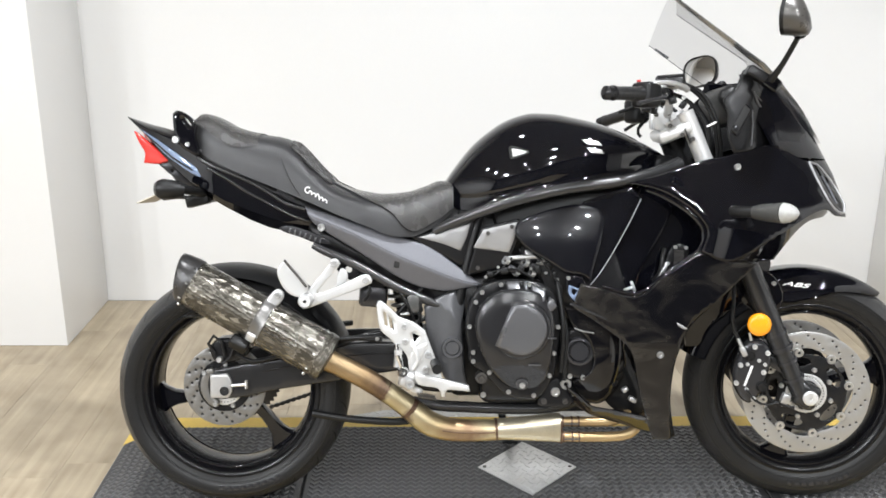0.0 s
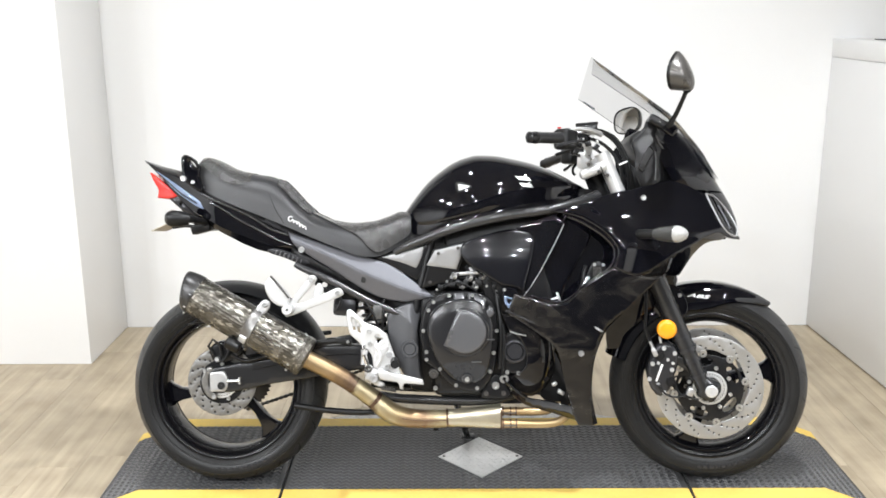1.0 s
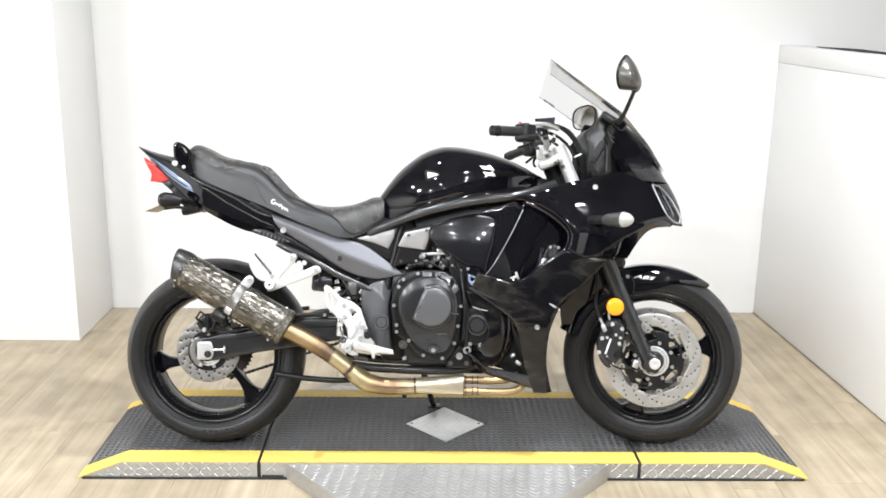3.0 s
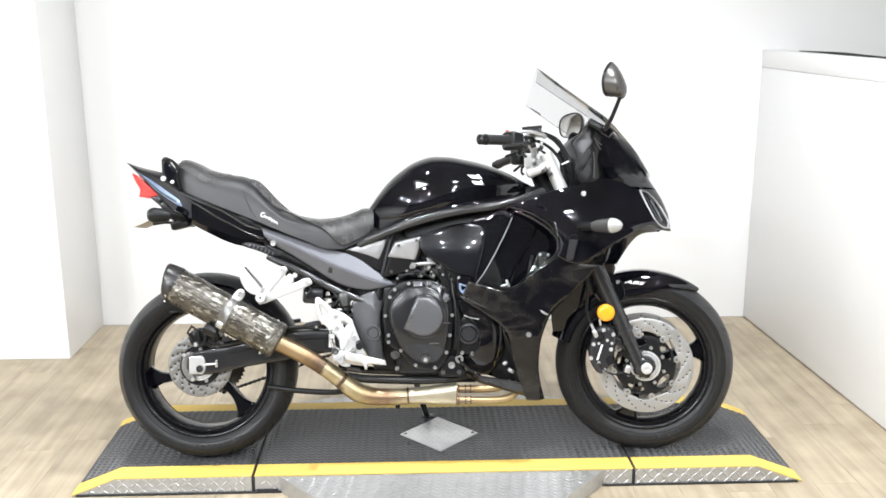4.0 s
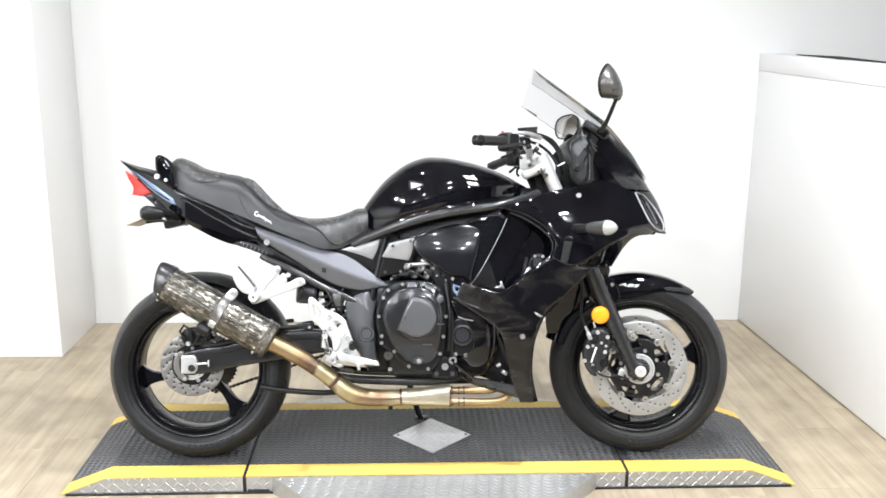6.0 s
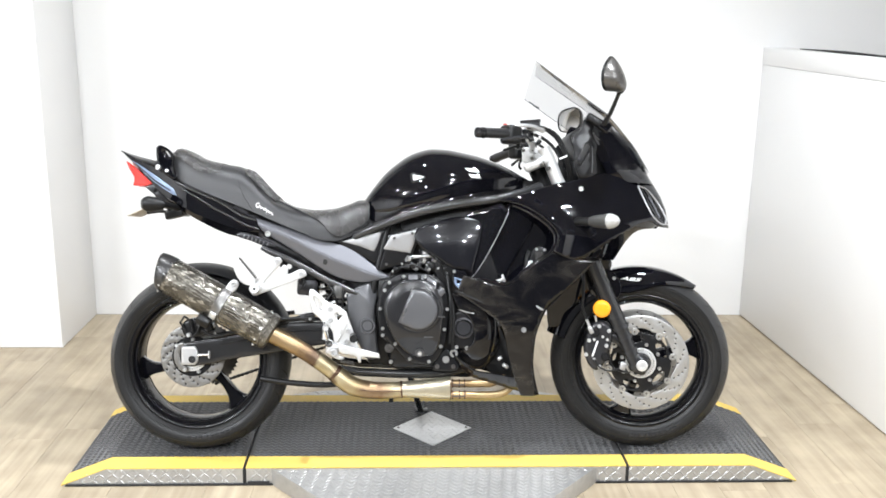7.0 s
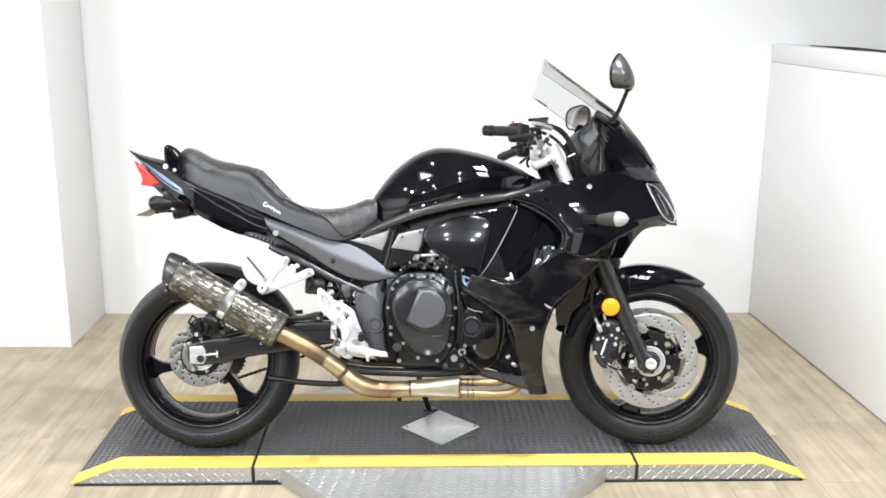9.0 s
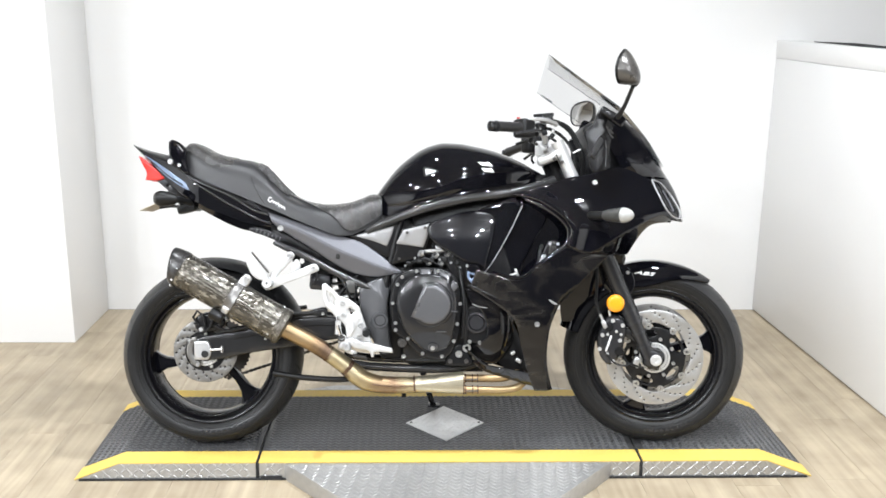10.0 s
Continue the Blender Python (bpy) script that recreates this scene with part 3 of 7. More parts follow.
# the diamond-shaped steel plate let into the mat
DX, DY = 0.0545, 0.142
bm = bmesh.new()
quad = [(DX - 0.139, DY), (DX, DY - 0.143), (DX + 0.139, DY), (DX, DY + 0.143)]
bm = loft([[(*q, H - 0.002) for q in quad], [(*q, H + 0.0025) for q in quad], [(DX + (q[0] - DX) * 0.985, DY + (q[1] - DY) * 0.985, H + 0.0035) for q in quad]])
part("diamond_plate", bm, WORN, platform, "worn diamond-shaped steel cover plate")
bm = bmesh.new()
for i in range(-12, 13):
    for j in range(-12, 13):
        px, py = DX + (i + 0.5 * (j % 2)) * 0.021, DY + j * 0.021
        if abs(px - DX) / 0.139 + abs(py - DY) / 0.143 < 0.9:
            s = math.radians(45 if (i + j) % 2 else -45)
            lozenge(bm, (px, py, H + 0.0035), (math.cos(s), math.sin(s), 0), (-math.sin(s), math.cos(s), 0), (0, 0, 1), 0.0125, 0.003, 0.0016)
stuff_part("plate_pattern", bm, WORN, platform, "fine raised pattern of the cover plate")
for sx in (-0.12, 0.12):
    part("screw", lathe([(0.0005, 0.002), (0.0045, 0.002), (0.0055, 0.0)], 10, "z"), CHAINM, platform, at=pose(DX + sx, DY, H + 0.0035))


def apron(name, near_y, far_y, half_near, half_far, mid):
    """A standing plate beside the deck: a tapering trapezoid with upright sides."""
    ring = [(mid - half_near, near_y), (mid + half_near, near_y), (mid + half_far, far_y), (mid - half_far, far_y)]
    rings = [[(a, b, 0.0005) for a, b in ring], [(a, b, H - 0.005) for a, b in ring],
             [(mid + (a - mid) * 0.994, b + (0.002 if b == min(near_y, far_y) else -0.002), H - 0.003) for a, b in ring]]
    thing = tagged(part(name, loft(rings), TREADPL), "silver diamond plate side apron standing against the lift", "side apron", "side aprons of the lift")
    thing.location.z = FLOOR
    b2 = bmesh.new()
    y, row = min(near_y, far_y) + 0.012, 0
    while y < max(near_y, far_y) - 0.008:
        f = (y - near_y) / (far_y - near_y)
        half = half_near + (half_far - half_near) * f - 0.015
        x, c = mid - half, 0
        while x < mid + half:
            s = math.radians(45 if (c + row) % 2 else -45)
            lozenge(b2, (x, y, H - 0.0032), (math.cos(s), math.sin(s), 0), (-math.sin(s), math.cos(s), 0), (0, 0, 1), 0.016, 0.0036, 0.0018)
            x += 0.021
            c += 1
        y += 0.021
        row += 1
    stuff_part("plate_pattern", b2, TREADPL, thing, "raised lugs of the diamond plate")


apron("side_apron", YF - 0.003, -0.58, 0.531, 0.155, 0.0565)
apron("side_apron", YB + 0.003, 0.50, 0.54, 0.40, 0.036)

# ---- the motorcycle: x forward, y to its left, z up, in its own frame ----
bike = tagged(empty("motorcycle", pose(0, 0, 0, -TILT_AWAY)), "black faired sport touring motorcycle leaning on its side stand", "motorcycle")
FA = (0.757, 0.291)      # front axle
RA = (-0.728, 0.293)     # rear wheel
# rear disc centre, set off the wheel's to fit the camera's view
RD = (-0.738, 0.312)     # rear axle end


def bolts(places, y, parent, r=0.006, mat=BOLT, name="bolt"):
    one = None
    for x, z in places:
        if one is None:
            one = part(name, bolt_mesh(r, r * 0.8), mat, parent, at=pose(x, y, z))
        else:
            again(one, pose(x, y, z))
    return one


def ring_places(cx, cz, r, n, a0=0.0, a1=360.0):
    return [(cx + r * math.cos(radians(a0 + (a1 - a0) * i / n)), cz + r * math.sin(radians(a0 + (a1 - a0) * i / n))) for i in range(n)]


def spoke_mesh(r0, r1, a, depth):
    """One cast spoke at the angle a: broad at the hub, narrow, then flaring into the rim."""
    rings = []
    for f in np.linspace(0, 1, 9):
        r = r0 + (r1 - r0) * f
        w = 0.021 - 0.007 * math.sin(math.pi * min(1, f * 1.2)) + 0.026 * max(0, (f - 0.72) / 0.28) ** 2
        d = depth * (1 - 0.35 * f)
        bend = 0.010 * math.sin(math.pi * f)
        ring = []
        for u, v in ((-1, -0.55), (-0.75, -1), (0.75, -1), (1, -0.55), (1, 0.55), (0.75, 1), (-0.75, 1), (-1, 0.55)):
            ca, sa = math.cos(a), math.sin(a)
            t = w * u + bend
            ring.append((r * ca - t * sa, d * v, r * sa + t * ca))
        rings.append(ring)
    return loft(rings)


def wheel(name, c, tyre_half, R, first_angle, label):
    w = tyre_half
    at = pose(c[0], 0, c[1])
    k = w / 0.059
    edge = [(0.231, 0.045), (0.2295, 0.0485), (0.2265, 0.0505), (0.222, 0.0508), (0.2175, 0.0498), (0.2135, 0.0475), (0.2095, 0.0438), (0.206, 0.039), (0.2025, 0.0335), (0.199, 0.027), (0.1965, 0.019), (0.195, 0.010)]
    rim = part(name, lathe([(r, -y * k) for r, y in edge] + [(r, y * k) for r, y in reversed(edge)] + [(0.212, 0.02 * k), (0.212, -0.02 * k)], 96, close=True), RIMBLACK, bike, label, at=at)
    part("hub", lathe([(0.018, -0.05), (0.045, -0.05), (0.05, -0.044), (0.04, -0.02), (0.04, 0.02), (0.05, 0.044), (0.045, 0.05), (0.018, 0.05)], 40, close=True), GLOSS, rim)
    for yy in (-0.0375 * k, 0.0375 * k):
        part("rim_lip", lathe([(0.2045 + 0.0045 * math.cos(a), yy + 0.0045 * math.sin(a)) for a in np.linspace(0, 2 * math.pi, 12, endpoint=False)], 96, close=True), GLOSS, rim)
    for i in range(3):
        part("spoke", spoke_mesh(0.036, 0.2, radians(first_angle + 120 * i), 0.026), GLOSS, rim)
    crown = R
    prof = [(0.222, -0.80 * w), (0.231, -0.88 * w), (0.243, -0.96 * w), (0.256, -1.0 * w), (0.268, -0.98 * w)]
    side = [(r, -y) for r, y in reversed(prof)]
    tread = [(crown - (crown - 0.268) * (abs(u) ** 2.1), u * 0.98 * w) for u in np.linspace(-1, 1, 19)]
    part("tyre", lathe(tread, 120), RUBBER, rim, "worn grey-black road tyre tread")
    part("sidewall", lathe(prof, 96), WALLRUB, rim, "black tyre sidewall")
    part("sidewall", lathe(side, 96), WALLRUB, rim, "black tyre sidewall")
    for k in range(9):
        part("sidewall_mark", block((0, 0, 0), (0.012, 0.0012, 0.012), 0.0004), ENGINE2, rim, at=pose(0, 0, 0, 0, 62 + k * 4.2, 0) @ pose(0.2515, -w * 0.992, 0, 0, 0, -2))
    # fine moulded ribs on the sidewall
    for r in (0.2375, 0.2405, 0.262):
        u = np.interp(r, [0.231, 0.243, 0.256, 0.268], [0.88, 0.96, 1.0, 0.98])
        part("sidewall_rib", lathe([(r - 0.0008, -u * w + 0.001), (r - 0.0004, -u * w - 0.0009), (r + 0.0004, -u * w - 0.0009), (r + 0.0008, -u * w + 0.001)], 96), WALLRUB, rim)
    # dark slanted strips laid on the tread, standing in for shaded grooves
    grooves = bmesh.new()
    n = 22
    for i in range(n):
        for s in (-1, 1):
            a0 = 2 * math.pi * (i + (0.5 if s > 0 else 0)) / n
            prev = None
            for j in range(7):
                f = j / 6
                u = s * (0.12 + 0.72 * f)
                a = a0 + 0.26 * f - 0.08 * f * f
                r = crown - (crown - 0.268) * abs(u) ** 2.1 + 0.0006
                hw = 0.0028 * (1 - 0.5 * abs(2 * f - 1))
                row = []
                for e in (-1, 1):
                    aa = a + e * hw / r
                    row.append(grooves.verts.new((r * math.cos(aa), u * 0.98 * w, r * math.sin(aa))))
                if prev:
                    grooves.faces.new((prev[0], prev[1], row[1], row[0]))
                prev = row
    part("tread_groove", grooves, DARKGAP, rim)
    return rim


front_wheel = wheel("front_wheel", FA, 0.059, 0.301, 12, "gloss black three-spoke front wheel")
rear_wheel = wheel("rear_wheel", RA, 0.086, 0.300, 69, "gloss black three-spoke rear wheel")


def disc(c, y, r_out, r_in, rows, n, thick=0.005, wavy=0.0, mat=None, hole=0.003):
    holes = []
    for k, r in enumerate(rows):
        for i in range(n):
            a = 2 * math.pi * (i + k / len(rows)) / n
            holes.append(circle(r * math.cos(a), r * math.sin(a), hole, 8))
    inner = [((r_in + wavy * math.cos(8 * a)) * math.cos(a), (r_in + wavy * math.cos(8 * a)) * math.sin(a)) for a in np.linspace(0, 2 * math.pi, 64, endpoint=False)]
    bm = sheet(circle(0, 0, r_out, 90), flat(0), thick, 0.0012, 0.016, holes + [inner], raw=True)
    made = part("brake_disc", bm, mat or STEEL, bike, "drilled steel brake disc", at=pose(c[0], y, c[1]))
    # dark ring added behind the face, standing in for shade in the drillings
    core = part("disc_core", lathe([(r_in + wavy + 0.002, 0), (r_out - 0.002, 0), (r_out - 0.002, 0.0012), (r_in + wavy + 0.002, 0.0012)], 64, close=True), DARKGAP, made, "dark ring added as shade behind the drillings", at=pose(0, thick - 0.002, 0))
    return made


for sd in (1, -1):
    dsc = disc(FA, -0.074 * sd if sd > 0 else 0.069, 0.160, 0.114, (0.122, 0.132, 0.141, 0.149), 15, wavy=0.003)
    star = [((0.101 + 0.006 * max(0, math.cos(8 * (a - 0.2))) ** 2) * math.cos(a), (0.101 + 0.006 * max(0, math.cos(8 * (a - 0.2))) ** 2) * math.sin(a)) for a in np.linspace(0, 2 * math.pi, 96, endpoint=False)]
    kidneys = []
    for i in range(5):
        a0 = 2 * math.pi * i / 5 + 0.55
        kidneys.append([((0.081 + 0.0125 * math.sin(u)) * math.cos(a0 + 0.36 * math.cos(u)), (0.081 + 0.0125 * math.sin(u)) * math.sin(a0 + 0.36 * math.cos(u))) for u in np.linspace(0, 2 * math.pi, 14, endpoint=False)])
    part("disc_carrier", sheet(star, flat(0), 0.006, 0.001, 0.02, kidneys + [circle(0, 0, 0.03, 24)], raw=True), ENGINE, dsc, "black disc carrier", at=pose(0, -0.002 * sd, 0))
    for i in range(8):
        a = 2 * math.pi * i / 8 + 0.2
        part("bobbin", lathe([(0.004, -0.006), (0.0105, -0.006), (0.0115, -0.004), (0.0115, 0.006), (0.004, 0.006)], 16, close=True), BOLT, dsc, "silver float button", at=pose(0.107 * math.cos(a), 0, 0.107 * math.sin(a)))
        part("carrier_bolt", bolt_mesh(0.0062, 0.006), BOLT, dsc, at=pose(0.064 * math.cos(a + 0.3), -0.005 * sd, 0.064 * math.sin(a + 0.3)))
    if sd > 0:
        teeth = [circle(0.043 * math.cos(t), 0.043 * math.sin(t), 0.0022, 5) for t in np.linspace(0, 2 * math.pi, 36, endpoint=False)]
        part("sensor_ring", sheet(circle(0, 0, 0.051, 48), flat(0), 0.003, 0.0006, 0.02, teeth + [circle(0, 0, 0.034, 32)], raw=True), ALU, dsc, "toothed silver sensor ring", at=pose(0, -0.008, 0))

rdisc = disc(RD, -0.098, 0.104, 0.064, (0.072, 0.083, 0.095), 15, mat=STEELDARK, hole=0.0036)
part("disc_carrier", lathe([(0.02, -0.004), (0.066, -0.004), (0.068, 0.004), (0.02, 0.004)], 40, close=True), ENGINE, rdisc, "black disc carrier")
bolts(ring_places(0, 0, 0.055, 5, 20), -0.004, rdisc, 0.006)
teeth = [circle(0.042 * math.cos(t), 0.042 * math.sin(t), 0.002, 5) for t in np.linspace(0, 2 * math.pi, 32, endpoint=False)]
part("sensor_ring", sheet(circle(0, 0, 0.049, 44), flat(0), 0.003, 0.0006, 0.02, teeth + [circle(0, 0, 0.034, 32)], raw=True), ALU, rdisc, "toothed silver sensor ring", at=pose(0, -0.008, 0))

# ---- fork, front axle, calipers ----
RAKE = Vector((-0.4, 0, 0.917)).normalized()


def fork_point(y, up, out=0.0):
    """A point on a fork leg, up along it from the axle, out ahead of the leg."""
    return Vector((FA[0] - 0.018, y, FA[1])) + RAKE * up + Vector((RAKE.z, 0, -RAKE.x)) * out


for sd in (1, -1):
    y = -0.104 * sd
    leg = part("fork_leg", tube([fork_point(y, -0.03), fork_point(y, 0.0), fork_point(y, 0.1), fork_point(y, 0.13), fork_point(y, 0.135), fork_point(y, 0.36), fork_point(y, 0.40)],
                                [0.016, 0.022, 0.024, 0.0245, 0.0275, 0.0275, 0.03], 24), FRAME_M, bike, "black lower fork leg")
    for up, r in ((0.137, 0.031), (0.132, 0.0285), (0.175, 0.0295), (0.097, 0.0275), (0.05, 0.0272)):
        part("fork_ring", tube([fork_point(y, up - 0.004), fork_point(y, up + 0.004)], r, 24, curved=False), ENGINE2, leg)
    part("fork_tube", tube([fork_point(y, 0.40), fork_point(y, 0.78)], 0.0215, 24, curved=False), ALU, leg, "polished upper fork tube")
    part("axle_clamp", block((FA[0] - 0.006, y, FA[1] + 0.002), (0.06, 0.042, 0.066), 0.014, (0, 23, 0), 3), FRAME_M, leg)
    part("axle_nut", lathe([(0.0005, -0.004), (0.006, -0.004), (0.0065, -0.009), (0.015, -0.009), (0.0185, -0.006), (0.0185, 0.004)], 24), ALU, leg, "silver axle end", at=pose(FA[0], y - 0.02 * sd, FA[1], 0, 0, 0 if sd > 0 else 180))
    # brake caliper behind the leg
    cal = part("brake_caliper", sheet([(0.584, 0.412), (0.61, 0.437), (0.646, 0.428), (0.66, 0.39), (0.65, 0.34), (0.634, 0.292), (0.608, 0.27), (0.581, 0.292), (0.566, 0.345)],
                                      flat(-0.128), 0.062, 0.012, 0.02, side=sd), ENGINE2, bike, "dark grey four-piston brake caliper")
    bolts([(0.59, 0.405), (0.616, 0.42), (0.648, 0.405), (0.574, 0.325), (0.618, 0.285), (0.583, 0.372), (0.64, 0.355)], -0.128 * sd, cal, 0.0065, ALU)
    part("marking", block((0.603, -0.1295 * sd, 0.345), (0.006, 0.0016, 0.055), 0.0004, (0, 18, 0)), WHITE, cal)
    bolts([(0.6, 0.375), (0.628, 0.385), (0.6, 0.31), (0.643, 0.375)], -0.128 * sd, cal, 0.0048, ALU)
    for bx, bz in ((0.604, 0.398), (0.637, 0.318)):
        part("piston_cap", lathe([(0.0005, -0.006), (0.010, -0.006), (0.012, -0.003), (0.014, -0.003), (0.015, 0.002)], 20), ENGINE, cal, at=pose(bx, -0.129 * sd, bz, 0, 0, 0 if sd > 0 else 180))
    part("sensor_wire", tube([(0.598, -0.133 * sd, 0.31), (0.62, -0.135 * sd, 0.283), (0.655, -0.133 * sd, 0.272), (0.69, -0.13 * sd, 0.285)], 0.003, 8), DARKPL, cal)
    part("sensor_body", block((0.695, -0.13 * sd, 0.29), (0.02, 0.02, 0.026), 0.004, (0, 20, 0)), ALUDULL, cal)
    part("hose_fitting", block((0.588, -0.13 * sd, 0.408), (0.014, 0.014, 0.026), 0.003, (0, -25, 0)), ALUDULL, cal)
    part("bleed_nipple", tube([(0.607, -0.125 * sd, 0.435), (0.602, -0.125 * sd, 0.455)], 0.0035, 8, curved=False), BOLT, cal)
    part("bracket", block((0.673, -0.1 * sd, 0.372), (0.09, 0.016, 0.028), 0.005, (0, 30, 0)), FRAME_M, cal)
    part("brake_hose", tube([(0.588, -0.115 * sd, 0.415), (0.563, -0.115 * sd, 0.47), (0.563, -0.11 * sd, 0.53), (0.563, -0.09 * sd, 0.6)], 0.0052, 8), DARKPL, cal)
    part("hose_union", tube([(0.595, -0.13 * sd, 0.395), (0.574, -0.13 * sd, 0.44)], 0.0045, 8, curved=False), ALUDULL, cal)
part("front_axle", lathe([(0.012, -0.1), (0.012, 0.1)], 16, at=(FA[0], 0, FA[1])), STEEL, bike)
part("wheel_sensor_lead", tube([(0.72, -0.125, 0.265), (0.665, -0.12, 0.28), (0.645, -0.12, 0.33), (0.63, -0.12, 0.4)], 0.0035, 8), DARKPL, bike)
refl = part("reflector", lathe([(0.0005, -0.008), (0.018, -0.0075), (0.026, -0.005), (0.029, -0.001), (0.029, 0.004)], 40), ORANGE, bike, "round orange side reflector", at=pose(0.623, -0.137, 0.479))
part("reflector_bracket", block((0.625, -0.121, 0.48), (0.045, 0.024, 0.03), 0.006), DARKPL, refl, at=pose(0.623, -0.137, 0.479).inverted())

# front mudguard: a curved shell over the tyre
rings = []
for a in np.linspace(radians(54), radians(163), 30):
    f = (a - radians(54)) / radians(109)
    r = 0.322 - 0.006 * math.cos(f * math.pi)
    wdt = 0.02 + 0.055 * min(1, f * 4) ** 0.6
    deep = 0.010 + 0.05 * min(1, f * 3.2) ** 0.8 + (0.02 * max(0, 1 - abs(f - 0.42) / 0.2))
    ring = []
    for v in np.linspace(-1, 1, 15):
        yy = wdt * math.sin(v * math.pi / 2) if abs(v) < 1 else wdt * v
        rr = r - deep * max(0, abs(v) - 0.25) ** 1.6 / 0.63
        ring.append((FA[0] + rr * math.cos(a), yy, FA[1] + rr * math.sin(a)))
    inner = [(FA[0] + (Vector((p[0] - FA[0], p[2] - FA[1])).length - 0.004) * math.cos(a), p[1] * 0.95, FA[1] + (Vector((p[0] - FA[0], p[2] - FA[1])).length - 0.004) * math.sin(a)) for p in reversed(ring)]
    rings.append(ring + inner)
guard = part("front_mudguard", loft(rings), GLOSS, bike, "gloss black front mudguard")
# flat rear skirt of the mudguard, folded along its upper edge
skirt = part("mudguard_skirt", sheet([(0.603, 0.643), (0.534, 0.587), (0.468, 0.521), (0.431, 0.48), (0.429, 0.446), (0.435, 0.405, 1), (0.472, 0.409), (0.491, 0.452), (0.566, 0.512), (0.623, 0.564), (0.647, 0.621)],
                                     lambda x, z: -0.092 + 0.25 * max(0, (x - 0.477) * 0.66 - (z - 0.521) * 0.75), 0.006, 0.002, 0.012), GLOSS, bike, "gloss black rear skirt of the mudguard")
# satin grey bead painted in for the highlight along the fold
part("skirt_edge", tube([(0.577, -0.098, 0.611), (0.54, -0.099, 0.579), (0.477, -0.099, 0.521), (0.443, -0.098, 0.481)], 0.0028, 10), SPARM, skirt)
bolts([(0.59, 0.612), (0.582, 0.596)], -0.099, skirt, 0.005)
for sd in (1, -1):
    part("guard_stay", sheet([(0.585, 0.60), (0.655, 0.60), (0.69, 0.545), (0.668, 0.49), (0.62, 0.5), (0.57, 0.55)], flat(-0.078), 0.006, 0.003, 0.02, side=sd), GLOSS, guard)
    bolts([(0.665, 0.575)], -0.08 * sd, guard, 0.006)


def lettering(text, size, mat, parent, at, shear=0.25):
    cu = bpy.data.curves.new("lettering", "FONT")
    cu.body, cu.size, cu.extrude, cu.shear, cu.offset = text, size, 0.0006, shear, size * 0.012
    ob = bpy.data.objects.new("lettering", cu)
    me = bpy.data.meshes.new_from_object(ob)
    bpy.data.objects.remove(ob)
    me.materials.clear()
    me.materials.append(mat)
    o = new("lettering", me)
    o.parent = parent
    o.matrix_basis = at
    return tagged(o, "white model lettering")


lettering("ABS", 0.0145, WHITE, guard, pose(0.686, -0.083, 0.572, 80, 6, 0) @ Matrix.Diagonal((2.5, 1, 1, 1)), 0.4)

# ---- fairing ----
W_ROWS = [(0.15, 0.165), (0.25, 0.186), (0.35, 0.203), (0.45, 0.214), (0.55, 0.218), (0.7, 0.222), (0.8, 0.205), (0.87, 0.185), (0.95, 0.17), (1.1, 0.15)]
F_ROWS = [(0.70, 0.86), (0.735, 0.862), (0.76, 0.865), (0.80, 0.842), (0.885, 0.792), (0.96, 0.770), (1.02, 0.735), (1.06, 0.69), (1.12, 0.645)]


def fairing_y(x, z):
    w = table(z, W_ROWS)
    d = min(1, max(0.0, (table(z, F_ROWS) - x) / 0.42))
    nose = math.sqrt(max(0, 1 - (1 - d) ** 2.2))
    k = min(1, max(0, (z - 0.64) / 0.1))
    return -w * ((1 - k) + k * nose) - 0.0


UPPER = [(0.245, 0.822, 1), (0.346, 0.848), (0.435, 0.877), (0.499, 0.889), (0.609, 0.918, 1), (0.672, 0.908), (0.741, 0.881, 1), (0.753, 0.856), (0.773, 0.806), (0.799, 0.767), (0.842, 0.744, 1), (0.838, 0.737, 1),
         (0.79, 0.742), (0.74, 0.756), (0.61, 0.695), (0.50, 0.635), (0.425, 0.66, 1), (0.437, 0.71), (0.403, 0.758), (0.341, 0.798), (0.284, 0.816)]
CHIN = [(0.815, 0.748, 1), (0.79, 0.736), (0.749, 0.733), (0.713, 0.722), (0.682, 0.69), (0.65, 0.629, 1), (0.565, 0.629, 1), (0.50, 0.635, 1), (0.56, 0.675), (0.64, 0.722), (0.74, 0.768), (0.79, 0.756)]
LOWER = [(0.425, 0.66, 1), (0.50, 0.635, 1), (0.565, 0.629, 1), (0.499, 0.565), (0.414, 0.475, 1), (0.40, 0.45), (0.378, 0.386), (0.372, 0.294), (0.384, 0.227), (0.396, 0.188, 1), (0.332, 0.190, 1),
         (0.311, 0.241), (0.286, 0.331), (0.262, 0.42), (0.19, 0.48), (0.12, 0.525, 1), (0.140, 0.583, 1), (0.189, 0.571), (0.279, 0.553), (0.34, 0.602)]
BELLY = [(0.105, 0.523, 1), (0.146, 0.516), (0.215, 0.486), (0.250, 0.452, 1), (0.262, 0.40), (0.270, 0.36), (0.257, 0.32), (0.229, 0.287), (0.201, 0.272), (0.174, 0.277), (0.147, 0.301), (0.117, 0.329, 1), (0.165, 0.355), (0.178, 0.39), (0.170, 0.43), (0.15, 0.457), (0.125, 0.475)]
FIN_CREASE = [(0.18, 0.374), (0.244, 0.366), (0.307, 0.361), (0.37, 0.366), (0.424, 0.38), (0.479, 0.403), (0.53, 0.46), (0.6, 0.6)]
